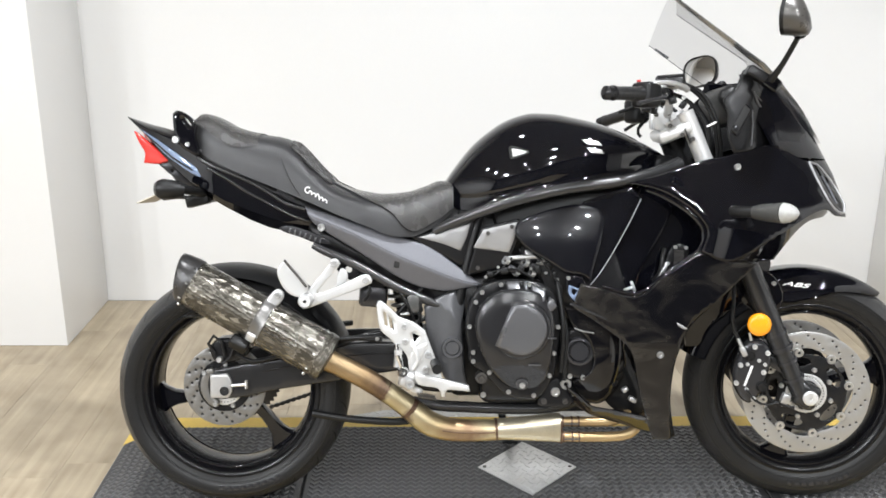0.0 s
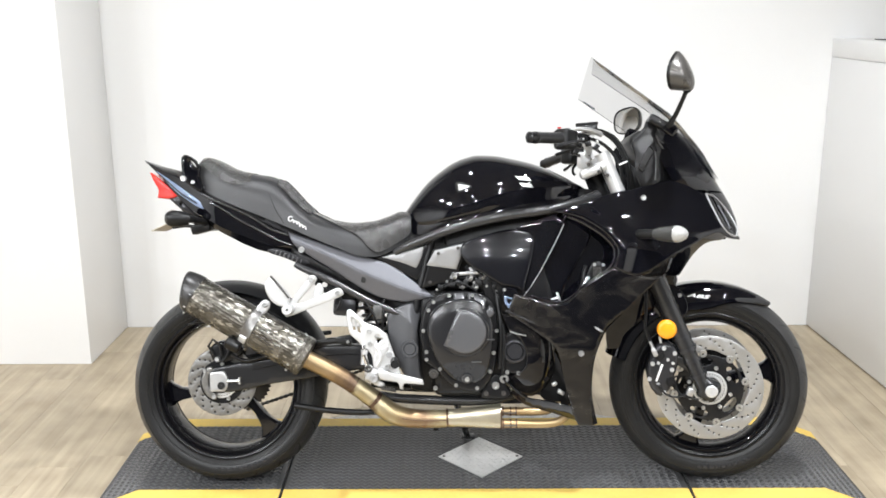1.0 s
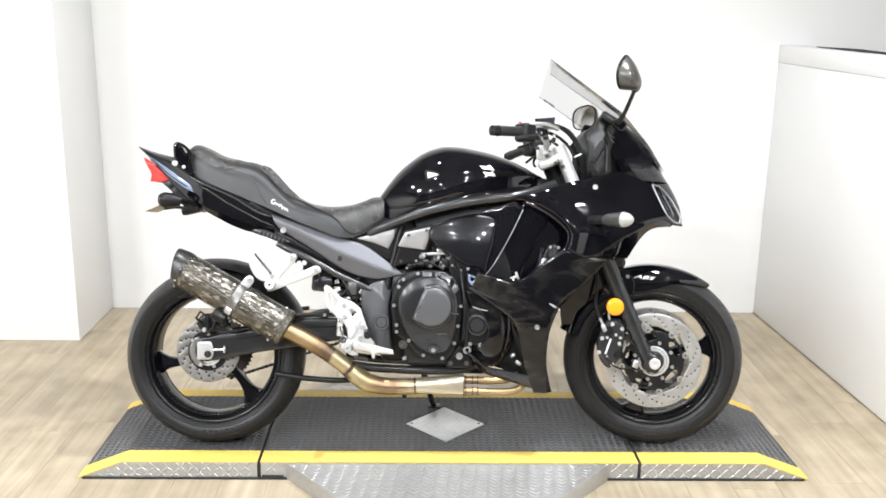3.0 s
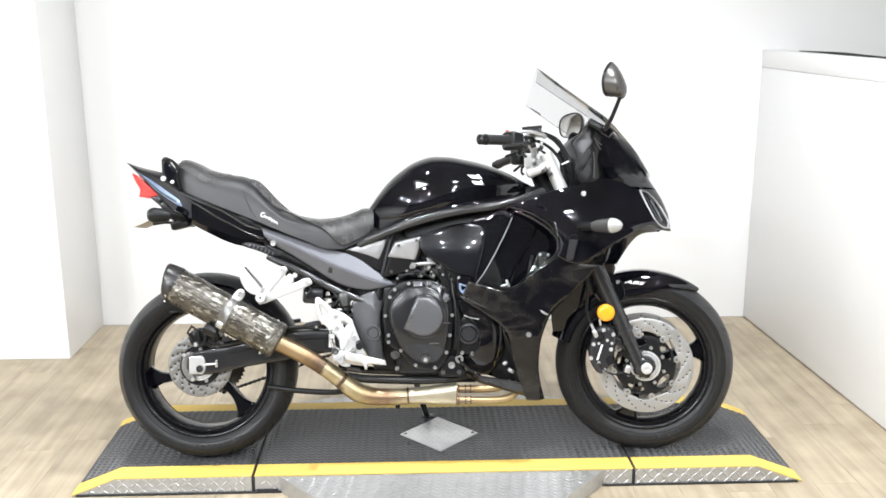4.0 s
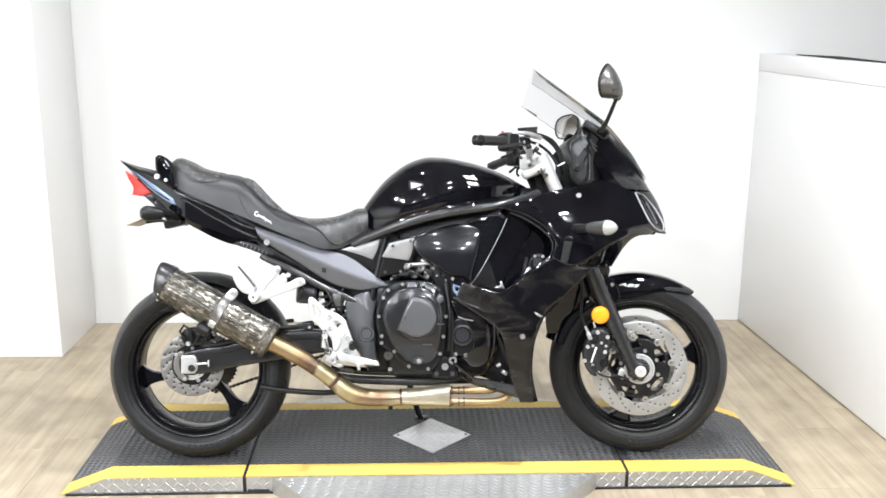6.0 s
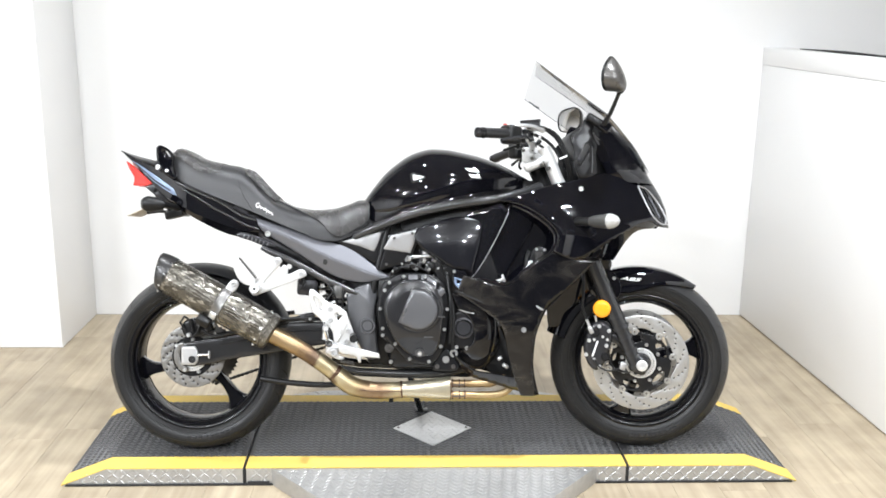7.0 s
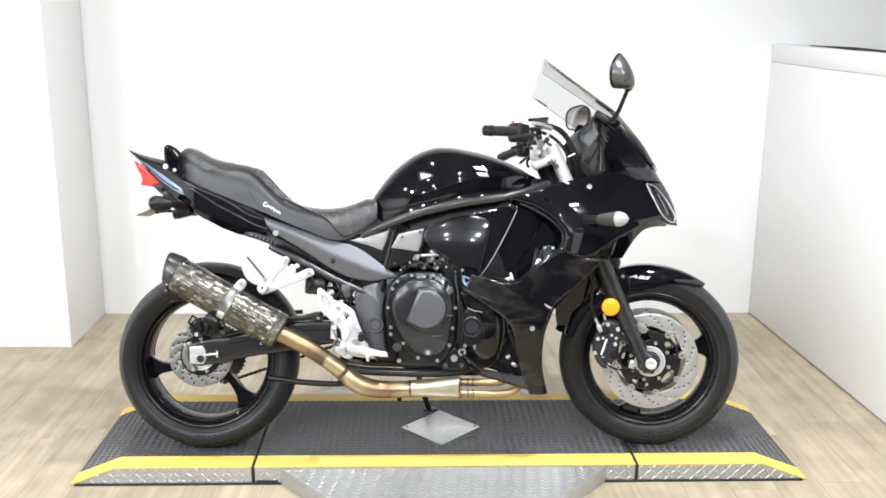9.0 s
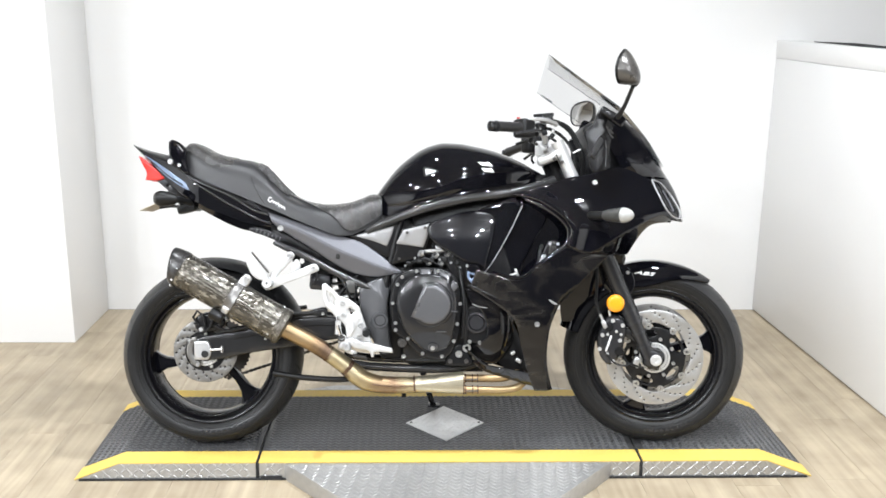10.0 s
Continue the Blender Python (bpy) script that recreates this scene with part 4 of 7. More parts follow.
SIDE_BOX = [(-0.014, 0.70), (-0.009, 0.724), (0.011, 0.738), (0.062, 0.756), (0.125, 0.77), (0.171, 0.767), (0.207, 0.755, 1), (0.195, 0.685), (0.182, 0.636), (0.168, 0.580, 1), (0.149, 0.597), (0.107, 0.606), (0.062, 0.634), (0.012, 0.664)]
DUCT = [(0.15, 0.772), (0.207, 0.796), (0.262, 0.815, 1), (0.290, 0.789, 1), (0.262, 0.727), (0.225, 0.655), (0.194, 0.601), (0.170, 0.570, 1), (0.160, 0.585), (0.175, 0.64), (0.188, 0.70), (0.196, 0.75)]
DUCT_EDGE = [(0.288, 0.785), (0.261, 0.726), (0.224, 0.654), (0.192, 0.60), (0.171, 0.573)]
RIM = [(0.298, 0.808), (0.341, 0.793), (0.402, 0.754), (0.436, 0.711), (0.426, 0.664), (0.38, 0.630), (0.335, 0.597), (0.28, 0.557), (0.19, 0.575)]


def lower_y(x, z):
    """The lower panel: its leading edge turns in past a crease, and its inner edge folds under."""
    front = max(0, x - table(z, FIN_CREASE)) if z < 0.53 else 0
    return fairing_y(x, z) + 1.5 * front


def belly_y(x, z):
    d = math.hypot((x - 0.185) / 0.085, min(0, z - 0.42) / 0.145)
    return -0.192 + (0.045 if x > 0.185 or z < 0.4 else 0.01) * d ** 3


def crest_y(x, z):
    """The upper side panel, swelling to a rounded crest round the air opening."""
    d = 1.0
    for (ax, az), (bx, bz) in zip(RIM[:5], RIM[1:5]):
        t = min(1, max(0, ((x - ax) * (bx - ax) + (z - az) * (bz - az)) / ((bx - ax) ** 2 + (bz - az) ** 2)))
        d = min(d, math.hypot(x - ax - t * (bx - ax), z - az - t * (bz - az)))
    return fairing_y(x, z) - 0.013 * math.exp(-((d - 0.022) / 0.026) ** 2)


for sd in (1, -1):
    up = part("upper_fairing", sheet(UPPER, crest_y, 0.004, 0.004, 0.011, side=sd), GLOSS, bike, "gloss black upper side fairing")
    part("chin_panel", sheet(CHIN, lambda x, z: fairing_y(x, min(0.757, 0.635 + 0.573 * (x - 0.5))) + 0.002 + 1.15 * max(0, 0.635 + 0.573 * (x - 0.5) - z), 0.004, 0.003, 0.016, side=sd), GLOSS, up)
    low = part("lower_fairing", sheet(LOWER, lower_y, 0.004, 0.0045, 0.010, side=sd), DUST_SHEEN, bike, "gloss black lower side fairing")
    part("belly_panel", sheet(BELLY, belly_y, 0.004, 0.004, 0.010, side=sd), DUST_SHEEN, low, "gloss black belly panel")
    part("keel_fin", sheet([(0.108, 0.332, 1), (0.147, 0.301), (0.177, 0.277), (0.247, 0.264), (0.314, 0.25, 1), (0.334, 0.198, 1), (0.247, 0.226), (0.174, 0.25), (0.13, 0.285)], lambda x, z: -0.188 + 0.9 * max(0, float(np.interp(x, [0.108, 0.147, 0.177, 0.247, 0.314], [0.332, 0.301, 0.277, 0.264, 0.25])) - z), 0.008, 0.003, 0.012, side=sd), GLOSS, low, "gloss black keel")
    part("keel_bracket", block((0.283, -0.15 * sd, 0.285), (0.02, 0.02, 0.012), 0.003, (0, 30, 0)), ALUDULL, low)
    part("keel_bracket", block((0.264, -0.15 * sd, 0.31), (0.016, 0.02, 0.01), 0.003, (0, -30, 0)), ALUDULL, low)
    # dark sheet added behind the keel opening in place of its shade
    part("keel_backing", sheet([(0.25, 0.42), (0.30, 0.33), (0.315, 0.245), (0.24, 0.255), (0.2, 0.33)], flat(-0.125), 0.004, 0, 0.03, side=sd), DARKPL, low)
    box = part("side_duct_cover", sheet(SIDE_BOX, lambda x, z: -0.192 + 2.0 * max(0, z - 0.665) ** 2 + 0.75 * (x - 0.095) ** 2, 0.006, 0.005, 0.010, side=sd), HAZY, bike, "gloss black bulged cover below the tank")
    part("duct_panel", sheet(DUCT, lambda x, z: -0.160 - 0.025 * (x - 0.15) / 0.13, 0.006, 0.003, 0.016, side=sd), GLOSS, bike, "gloss black duct panel")
    # pale bead painted in for the highlight on the duct panel's edge
    part("duct_edge", tube([(x, (-0.162 - 0.025 * (x - 0.15) / 0.13) * sd, z) for x, z in DUCT_EDGE], 0.0011, 8), PLATEM, bike, "pale bead along the panel edge")
    part("opening_bead", tube([(x, (fairing_y(x, z) + 0.0085) * sd, z) for x, z in RIM], [0.006, 0.010, 0.011, 0.010, 0.007, 0.006, 0.006, 0.006, 0.004], 14), GLOSS, bike)
    # recessed inner duct behind the opening
    part("inner_duct", sheet([(0.17, 0.56), (0.20, 0.62), (0.30, 0.82), (0.34, 0.80), (0.375, 0.765), (0.37, 0.735), (0.335, 0.67), (0.30, 0.605), (0.27, 0.545)], lambda x, z: -0.152 + 0.05 * (x - 0.2), 0.005, 0.006, 0.016, side=sd), GLOSS, bike)
    # flat black sheet added to hide the fork and wall behind the opening
    part("duct_liner", sheet([(0.19, 0.55), (0.28, 0.82), (0.36, 0.80), (0.46, 0.72), (0.45, 0.62), (0.33, 0.55)], flat(-0.131), 0.003, 0, 0.03, side=sd), GLOSS, bike)
    bolts([(0.523, 0.862)], (fairing_y(0.523, 0.862)) * sd, up, 0.0085)
    bolts([(0.335, 0.408)], (fairing_y(0.335, 0.408)) * sd, low, 0.0085)
    # small pale sliver on the face of the lower fairing
    part("grab_tab", sheet([(0.372, 0.488), (0.385, 0.482), (0.40, 0.472), (0.39, 0.471), (0.376, 0.48)], lambda x, z: fairing_y(x, z) - 0.004, 0.006, 0.003, 0.01, side=sd), PLATEM, low)
    # turn signal on a short stalk
    ys = -0.22 * sd
    sig = part("turn_signal", tube([(0.543, -0.248 * sd, 0.755), (0.55, -0.258 * sd, 0.755), (0.57, -0.288 * sd, 0.755), (0.588, -0.315 * sd, 0.755)], [0.015, 0.0185, 0.022, 0.0245], 24), SMOKE, bike, "smoked front turn signal")
    part("lens", tube([(0.588, -0.315 * sd, 0.755), (0.597, -0.326 * sd, 0.755), (0.607, -0.336 * sd, 0.755), (0.612, -0.341 * sd, 0.755)], [0.0243, 0.0215, 0.0135, 0.004], 24), CLEARL, sig, "clear pointed lens")
    part("stalk", tube([(0.487, -0.18 * sd, 0.753), (0.515, -0.222 * sd, 0.755), (0.546, -0.252 * sd, 0.755)], [0.016, 0.014, 0.0135], 16), DARKPL, sig)

# light-coloured bracket between cover and lower fairing
part("side_bracket", sheet([(0.108, 0.60, 1), (0.147, 0.597, 1), (0.160, 0.568, 1), (0.129, 0.528, 1), (0.109, 0.556)], flat(-0.2), 0.01, 0.003, 0.010), GLOSS, bike)
part("bracket_plate", sheet([(0.113, 0.577, 1), (0.146, 0.566, 1), (0.128, 0.537, 1), (0.113, 0.556)], flat(-0.2025), 0.004, 0.001, 0.008, [[(0.121, 0.569), (0.135, 0.564), (0.127, 0.552), (0.120, 0.558)]]), BLUEL, bike)
bolts([(0.112, 0.594), (0.155, 0.569)], -0.201, bike, 0.005)
# thin pale bead along the edge of the panel
part("panel_edge", tube([(0.128, -0.203, 0.472), (0.15, -0.2, 0.464), (0.176, -0.196, 0.459)], 0.0017, 8), PLATEM, bike, "pale bead along the panel edge")
part("fairing_edge", sheet([(0.112, 0.532), (0.118, 0.536), (0.205, 0.497), (0.2, 0.494)], lambda x, z: fairing_y(x, z) - 0.001, 0.004, 0.001, 0.012), FRAME_M, bike)

# nose shell that closes the front between the side panels and the screen
rings = []
for cx, cz, wdt, back_x, back_z in ((0.80, 0.883, 0.11, 0.67, 0.888), (0.768, 0.938, 0.132, 0.612, 0.918), (0.733, 0.995, 0.136, 0.58, 0.975), (0.684, 1.05, 0.126, 0.555, 1.04), (0.640, 1.092, 0.112, 0.538, 1.09)):
    ring = []
    for v in np.linspace(-1, 1, 17):
        s = math.sin(v * math.pi / 2)
        c = 1 - math.sqrt(max(0, 1 - abs(s) ** 2.4))
        ring.append((cx + (back_x - cx) * c, wdt * s * 1.12, cz + (back_z - cz) * c))
    rings.append(ring)
bm = loft(rings, closed=False)
bmesh.ops.solidify(bm, geom=bm.faces[:], thickness=0.004)
part("nose_cowl", bm, GLOSS, bike, "gloss black nose cowl")
rings = []
for cx, cz, wdt, bx in ((0.857, 0.752, 0.03, 0.84), (0.848, 0.80, 0.075, 0.79), (0.828, 0.845, 0.09, 0.765), (0.80, 0.892, 0.1, 0.735), (0.772, 0.932, 0.11, 0.70)):
    rings.append([(cx + (bx - cx) * abs(v) ** 2.2, wdt * v, cz) for v in np.linspace(-1, 1, 15)])
bm = loft(rings, closed=False)
bmesh.ops.solidify(bm, geom=bm.faces[:], thickness=0.003)
part("headlight_lens", bm, GLOSS, bike, "dark gloss headlight cover in the nose")
for sd in (1, -1):
    # the lamp sits in a dark eye with a pale rim
    eye = [(0.727, 0.876), (0.752, 0.871), (0.778, 0.851), (0.807, 0.814), (0.826, 0.768), (0.822, 0.749), (0.798, 0.752), (0.773, 0.771), (0.75, 0.818)]
    ring = [(x, (fairing_y(x, z) * 0.97 - 0.004) * sd, z) for x, z in eye]
    part("headlight_rim", tube(ring + [ring[0]], 0.0032, 8), PLATEM, bike, "pale rim of the headlight")
    part("headlight_inset", sheet(eye, lambda x, z: fairing_y(x, z) * 0.97 + 0.004 + 0.012 * max(0, 1 - ((x - 0.78) / 0.045) ** 2 - ((z - 0.81) / 0.05) ** 2), 0.006, 0.002, 0.012, side=sd), ENGINE, bike, "dark headlight inset")
    part("reflector_ridge", tube([(x, (fairing_y(x, z) * 0.97 + 0.004) * sd, z) for x, z in ((0.768, 0.842), (0.784, 0.812), (0.80, 0.772))], 0.003, 8), SATIN, bike)
    part("brow_seam", tube([(x, (fairing_y(x, z) - 0.0005) * sd, z) for x, z in ((0.633, 0.917), (0.672, 0.908), (0.714, 0.893), (0.735, 0.884))], 0.0018, 8), PIVOTM, bike)
# cockpit side panels
for sd in (1, -1):
    part("cockpit_panel", sheet([(0.547, 1.102), (0.598, 1.07), (0.62, 1.03), (0.655, 0.985), (0.665, 0.93, 1), (0.575, 0.905), (0.52, 0.893, 1), (0.503, 0.94), (0.502, 0.99), (0.492, 1.025), (0.522, 1.056)],
                                lambda x, z: -0.165 + 0.05 * max(0, (x - 0.56) / 0.06) + 0.08 * max(0, z - 1.0), 0.004, 0.006, 0.018, side=sd), ENGINE, bike, "dark cockpit side panel")
    ridge_y = lambda x, z: -0.1655 + 0.05 * max(0, (x - 0.56) / 0.06) + 0.08 * max(0, z - 1.0)
    part("panel_ridge", tube([(x, (ridge_y(x, z) - 0.002) * sd, z) for x, z in ((0.566, 1.045), (0.577, 1.022), (0.606, 0.988), (0.632, 0.93))], 0.0028, 8), PIVOTM, bike)
    part("panel_ridge", tube([(x, (ridge_y(x, z) - 0.002) * sd, z) for x, z in ((0.575, 1.035), (0.62, 1.005), (0.652, 0.975), (0.662, 0.945))], 0.0024, 8), PIVOTM, bike)
    part("panel_ridge", tube([(x, (ridge_y(x, z) - 0.002) * sd, z) for x, z in ((0.56, 1.0), (0.563, 0.96), (0.56, 0.915))], 0.0016, 8), PIVOTM, bike)
    # raised dark block standing in for the shade inside a slot
    slot = part("panel_slot", block((0.532, -0.168 * sd, 0.976), (0.019, 0.006, 0.074), 0.004, (0, 27, 0), 2), DARKGAP, bike, "dark block drawn as the shaded slot of the cockpit panel")
    part("slot_frame", tube([(0.509, -0.17 * sd, 0.951), (0.522, -0.17 * sd, 0.939), (0.540, -0.17 * sd, 0.970), (0.556, -0.17 * sd, 1.001), (0.543, -0.17 * sd, 1.014)], 0.002, 8), GLOSS, slot)
    part("slot_knob", lathe([(0.0005, -0.008), (0.006, -0.007), (0.008, 0.0)], 16), ENGINE2, slot, at=pose(0.52, -0.168 * sd, 0.957, 0, 0, 0 if sd > 0 else 180))
part("instrument_panel", block((0.545, 0, 1.02), (0.06, 0.2, 0.1), 0.02, (0, -35, 0), 3), DARKPL, bike, "dark instrument cluster")
for z0 in (0.965, 0.985):
    part("key_guard", block((0.527, -0.15, z0), (0.03, 0.02, 0.012), 0.003, (0, -40, 0)), CHAINM, bike)

# windscreen: a curved smoked sheet
rings = []
for f in np.linspace(0, 1, 14):
    cx, cz = np.interp(f, [0, 0.35, 0.6, 1], [0.790, 0.735, 0.648, 0.396]), np.interp(f, [0, 0.35, 0.6, 1], [0.925, 1.015, 1.118, 1.304])
    ex, ez = np.interp(f, [0, 0.35, 0.6, 1], [0.625, 0.60, 0.540, 0.377]), np.interp(f, [0, 0.35, 0.6, 1], [0.925, 1.0, 1.113, 1.232])
    w = np.interp(f, [0, 0.35, 0.6, 1], [0.165, 0.18, 0.175, 0.14])
    row = []
    for v in np.linspace(-1, 1, 21):
        k = abs(v) ** 2.2
        row.append((cx + (ex - cx) * k, w * v, cz + (ez - cz) * k - 0.035 * max(0, v) * f))
    rings.append(row)
bm = loft(rings, closed=False)
bmesh.ops.solidify(bm, geom=bm.faces[:], thickness=0.003)
screen_ob = part("windscreen", bm, SCREEN, bike, "tall clear-smoke windscreen")
screen_ob.visible_shadow = False
for sd in (1, -1):
    part("screen_edge", tube([(0.377, -0.1405 * sd, 1.232 - (0.035 if sd < 0 else 0)), (0.459, -0.158 * sd, 1.172 - (0.028 if sd < 0 else 0)), (0.540, -0.1755 * sd, 1.113 - (0.02 if sd < 0 else 0))], 0.0009, 8), FRAME_M, screen_ob)
    bolts([(0.56, 1.09)], -0.165 * sd, screen_ob, 0.006, ENGINE)
part("sticker", block((0.412, 0.137, 1.175), (0.045, 0.001, 0.006), 0, (0, 32, 0)), ENGINE2, screen_ob)

# mirrors
for sd in (1, -1):
    drop = 0.0 if sd > 0 else 0.06
    if sd > 0:
        shell = []
        for f in np.linspace(0, 1, 13):
            k = math.sqrt(max(0.0, 1 - f ** 2.2))
            top, low, hw = 1.180 + 0.084 * (1 - f ** 1.6) ** 0.75, 1.174 - 0.017 * k ** 0.5, 0.004 + 0.05 * k ** 0.8
            ring = []
            for j in range(28):
                a = 2 * math.pi * j / 28
                c, s = math.cos(a), math.sin(a)
                z = (top + low) / 2 + (top - low) / 2 * math.copysign(abs(s) ** 0.8, s)
                narrow = 1 - 0.55 * max(0, (z - 1.2) / 0.064) ** 1.5
                ring.append((0.576 + 0.06 * f - 0.006 * math.sin(math.pi * (z - 1.157) / 0.107) * (1 - f), -0.318 + hw * narrow * math.copysign(abs(c) ** 0.8, c), z))
            shell.append(ring)
        mirror = part("mirror", loft(shell), MSHELL, bike, "dark satin mirror shell on a stem", at=pose(0.596, -0.318, 1.155, 0, 9, -26) @ pose(-0.6, 0.318, -1.157), angle=60)
        mid = Vector((0.574, -0.318, 1.208))
        part("mirror_glass", loft([[Vector((p[0] - 0.0015, p[1], p[2])).lerp(mid, 0.06) for p in shell[0]], [Vector((p[0] - 0.0025, p[1], p[2])).lerp(mid, 0.1) for p in shell[0]]]), MIRROR, mirror, "mirror glass")
        part("mirror_rim", loft([[(p[0] + 0.006, p[1] + 0.002 * (1 if p[1] > mid.y else -1), p[2]) for p in shell[0]], [(p[0] - 0.003, p[1], p[2]) for p in shell[0]], [Vector((p[0] - 0.003, p[1], p[2])).lerp(mid, 0.06) for p in shell[0]]], caps=False), DARKPL, mirror)
    else:
        shell = []
        for f in np.linspace(0, 1, 9):
            s = math.sqrt(max(0.0, 1 - f * f)) if f < 1 else 0.06
            ring = []
            for k in range(28):
                a = 2 * math.pi * k / 28
                hy = 0.056 * abs(math.cos(a)) ** 0.7 * (1 if math.cos(a) > 0 else -1)
                hz = 0.046 * abs(math.sin(a)) ** 0.75 * (1 if math.sin(a) > 0 else -1)
                ring.append((0.045 * f, hy * s, hz * s))
            shell.append(ring)
        mirror = part("mirror", loft(shell), MSHELL, bike, "dark satin mirror shell on a stem", at=pose(0.572, 0.32, 1.207 - drop, -6, 6, 40))
        part("mirror_glass", loft([[(-0.002, p[1] * 0.93, p[2] * 0.93) for p in shell[0]], [(-0.003, p[1] * 0.88, p[2] * 0.88) for p in shell[0]]]), MIRROR, mirror, "mirror glass")
        part("mirror_rim", loft([[(0.003, p[1], p[2]) for p in shell[0]], [(-0.0045, p[1], p[2]) for p in shell[0]], [(-0.0045, p[1] * 0.95, p[2] * 0.95) for p in shell[0]]], caps=False), DARKPL, mirror)
    stem = part("mirror_stem", tube([(0.592, -0.195 * sd, 1.068 - 0.4 * drop), (0.607, -0.225 * sd, 1.10 - 0.6 * drop), (0.625, -0.285 * sd, 1.165 - drop)], [0.0095, 0.0068, 0.006], 12), DARKPL, bike)
    part("stem_base", block((0.570, -0.180 * sd, 1.080 - 0.4 * drop), (0.07, 0.036, 0.026), 0.006, (0, 30, 0), 3), ENGINE, stem)
    part("base_cover", block((0.598, -0.186 * sd, 1.062 - 0.4 * drop), (0.04, 0.03, 0.034), 0.007, (0, 38, 0), 3), GLOSS, stem)
    part("stem_joint", lathe([(0.0005, -0.012), (0.012, -0.01), (0.013, 0), (0.012, 0.01), (0.0005, 0.012)], 16), FRAME_M, stem, at=pose(0.625, -0.285 * sd, 1.165 - drop))

# ---- fuel tank ----
T_TOP = [(-0.185, 0.822), (-0.15, 0.872), (-0.112, 0.918), (-0.075, 0.95), (-0.036, 0.977), (0.0, 0.992), (0.042, 1.001), (0.09, 0.999), (0.136, 0.991), (0.185, 0.98), (0.233, 0.965), (0.31, 0.93), (0.358, 0.902), (0.385, 0.886)]
T_LOW = [(-0.185, 0.80), (-0.165, 0.765), (-0.14, 0.755), (-0.016, 0.777), (0.124, 0.805), (0.293, 0.838), (0.36, 0.857), (0.385, 0.874)]
T_MID = [(-0.185, 0.81), (-0.127, 0.80), (0.03, 0.83), (0.10, 0.862), (0.2, 0.888), (0.36, 0.897), (0.385, 0.884)]
T_W = [(-0.185, 0.05), (-0.165, 0.085), (-0.12, 0.115), (-0.05, 0.145), (0.05, 0.168), (0.15, 0.172), (0.25, 0.155), (0.32, 0.12), (0.36, 0.08), (0.385, 0.03)]


def tank_ring(x):
    top, low, mid, w = table(x, T_TOP), table(x, T_LOW), table(x, T_MID), table(x, T_W)
    fold = low + min(0.029, 0.6 * (mid - low))   # a crease runs along the flank, with a flared skirt below it
    half = [(0.93 * w, low - 0.003), (0.995 * w, low), (0.978 * w, low + 0.5 * (fold - low)), (0.966 * w, fold), (0.967 * w, fold + 0.003), (0.98 * w, fold + 0.35 * (mid - fold)), (0.993 * w, fold + 0.75 * (mid - fold)), (w, mid + 0.02 * (top - mid))]
    for a in np.linspace(0.12, 0.5 * math.pi, 12):
        half.append((w * math.cos(a) ** 0.72, mid + (top - mid) * math.sin(a) ** 0.86))
    half[-1] = (0.0, top)
    return [(x, -y, z) for y, z in half] + [(x, y, z) for y, z in reversed(half[:-1])]


tank = part("fuel_tank", loft([tank_ring(x) for x in np.linspace(-0.185, 0.385, 44)]), GLOSS, bike, "gloss black sculpted fuel tank", angle=50)


def tank_y(x, z):
    top, mid, w = table(x, T_TOP), table(x, T_MID), table(x, T_W)
    s = min(1, max(0, (z - mid) / (top - mid))) ** (1 / 0.86)
    return -w * math.cos(math.asin(min(1, s))) ** 0.72


# maker's mark as plain slanted bars, and a small badge
for k, dz in ((0, 0.011), (1, -0.009)):
    part("emblem", sheet([(0.15 - 0.004 + k * 0.012, 0.917 + dz, 1), (0.186 + k * 0.008, 0.917 + dz - 0.004, 1), (0.197 + k * 0.004, 0.917 + dz - 0.015, 1), (0.16 + k * 0.008, 0.917 + dz - 0.012, 1)],
                         lambda x, z: tank_y(x, z) - 0.002, 0.006, 0.0008, 0.008), ALU, tank, "silver emblem on the tank side")
part("badge", sheet([(-0.022, 0.907, 1), (0.014, 0.898), (-0.02, 0.886, 1)], lambda x, z: tank_y(x, z) - 0.0022, 0.006, 0.0008, 0.007), ALUDULL, tank, "small bright triangular badge")
part("badge_rim", sheet([(-0.026, 0.912), (0.012, 0.904), (0.02, 0.897), (0.011, 0.891), (-0.021, 0.881), (-0.027, 0.887)], lambda x, z: tank_y(x, z) - 0.0008, 0.006, 0.0008, 0.008), DARKPL, tank)
part("filler_cap", lathe([(0.0005, 0.01), (0.03, 0.01), (0.036, 0.006), (0.04, 0.0), (0.04, -0.02)], 32, "z"), ALUDULL, tank, "round fuel filler cap", at=pose(0.12, 0, 0.978, 0, 8, 0))
part("tank_seam", tube([(x, -0.97 * table(x, T_W), table(x, T_LOW) - 0.003) for x in np.linspace(-0.13, 0.34, 16)], 0.003, 8), DARKPL, tank)

# ---- seat ----
S_TOP = [(-0.826, 0.965), (-0.815, 0.984), (-0.79, 0.994), (-0.75, 0.981), (-0.718, 0.963), (-0.68, 0.951), (-0.645, 0.944), (-0.60, 0.938), (-0.575, 0.93), (-0.545, 0.906), (-0.515, 0.873), (-0.485, 0.843), (-0.457, 0.822), (-0.40, 0.802), (-0.34, 0.794), (-0.281, 0.799), (-0.23, 0.815), (-0.195, 0.828), (-0.163, 0.828)]
S_LOW = [(-0.826, 0.945), (-0.812, 0.915), (-0.794, 0.898), (-0.719, 0.857), (-0.61, 0.812), (-0.527, 0.778), (-0.445, 0.743), (-0.376, 0.716), (-0.30, 0.69), (-0.265, 0.69), (-0.244, 0.697), (-0.181, 0.735), (-0.163, 0.757)]
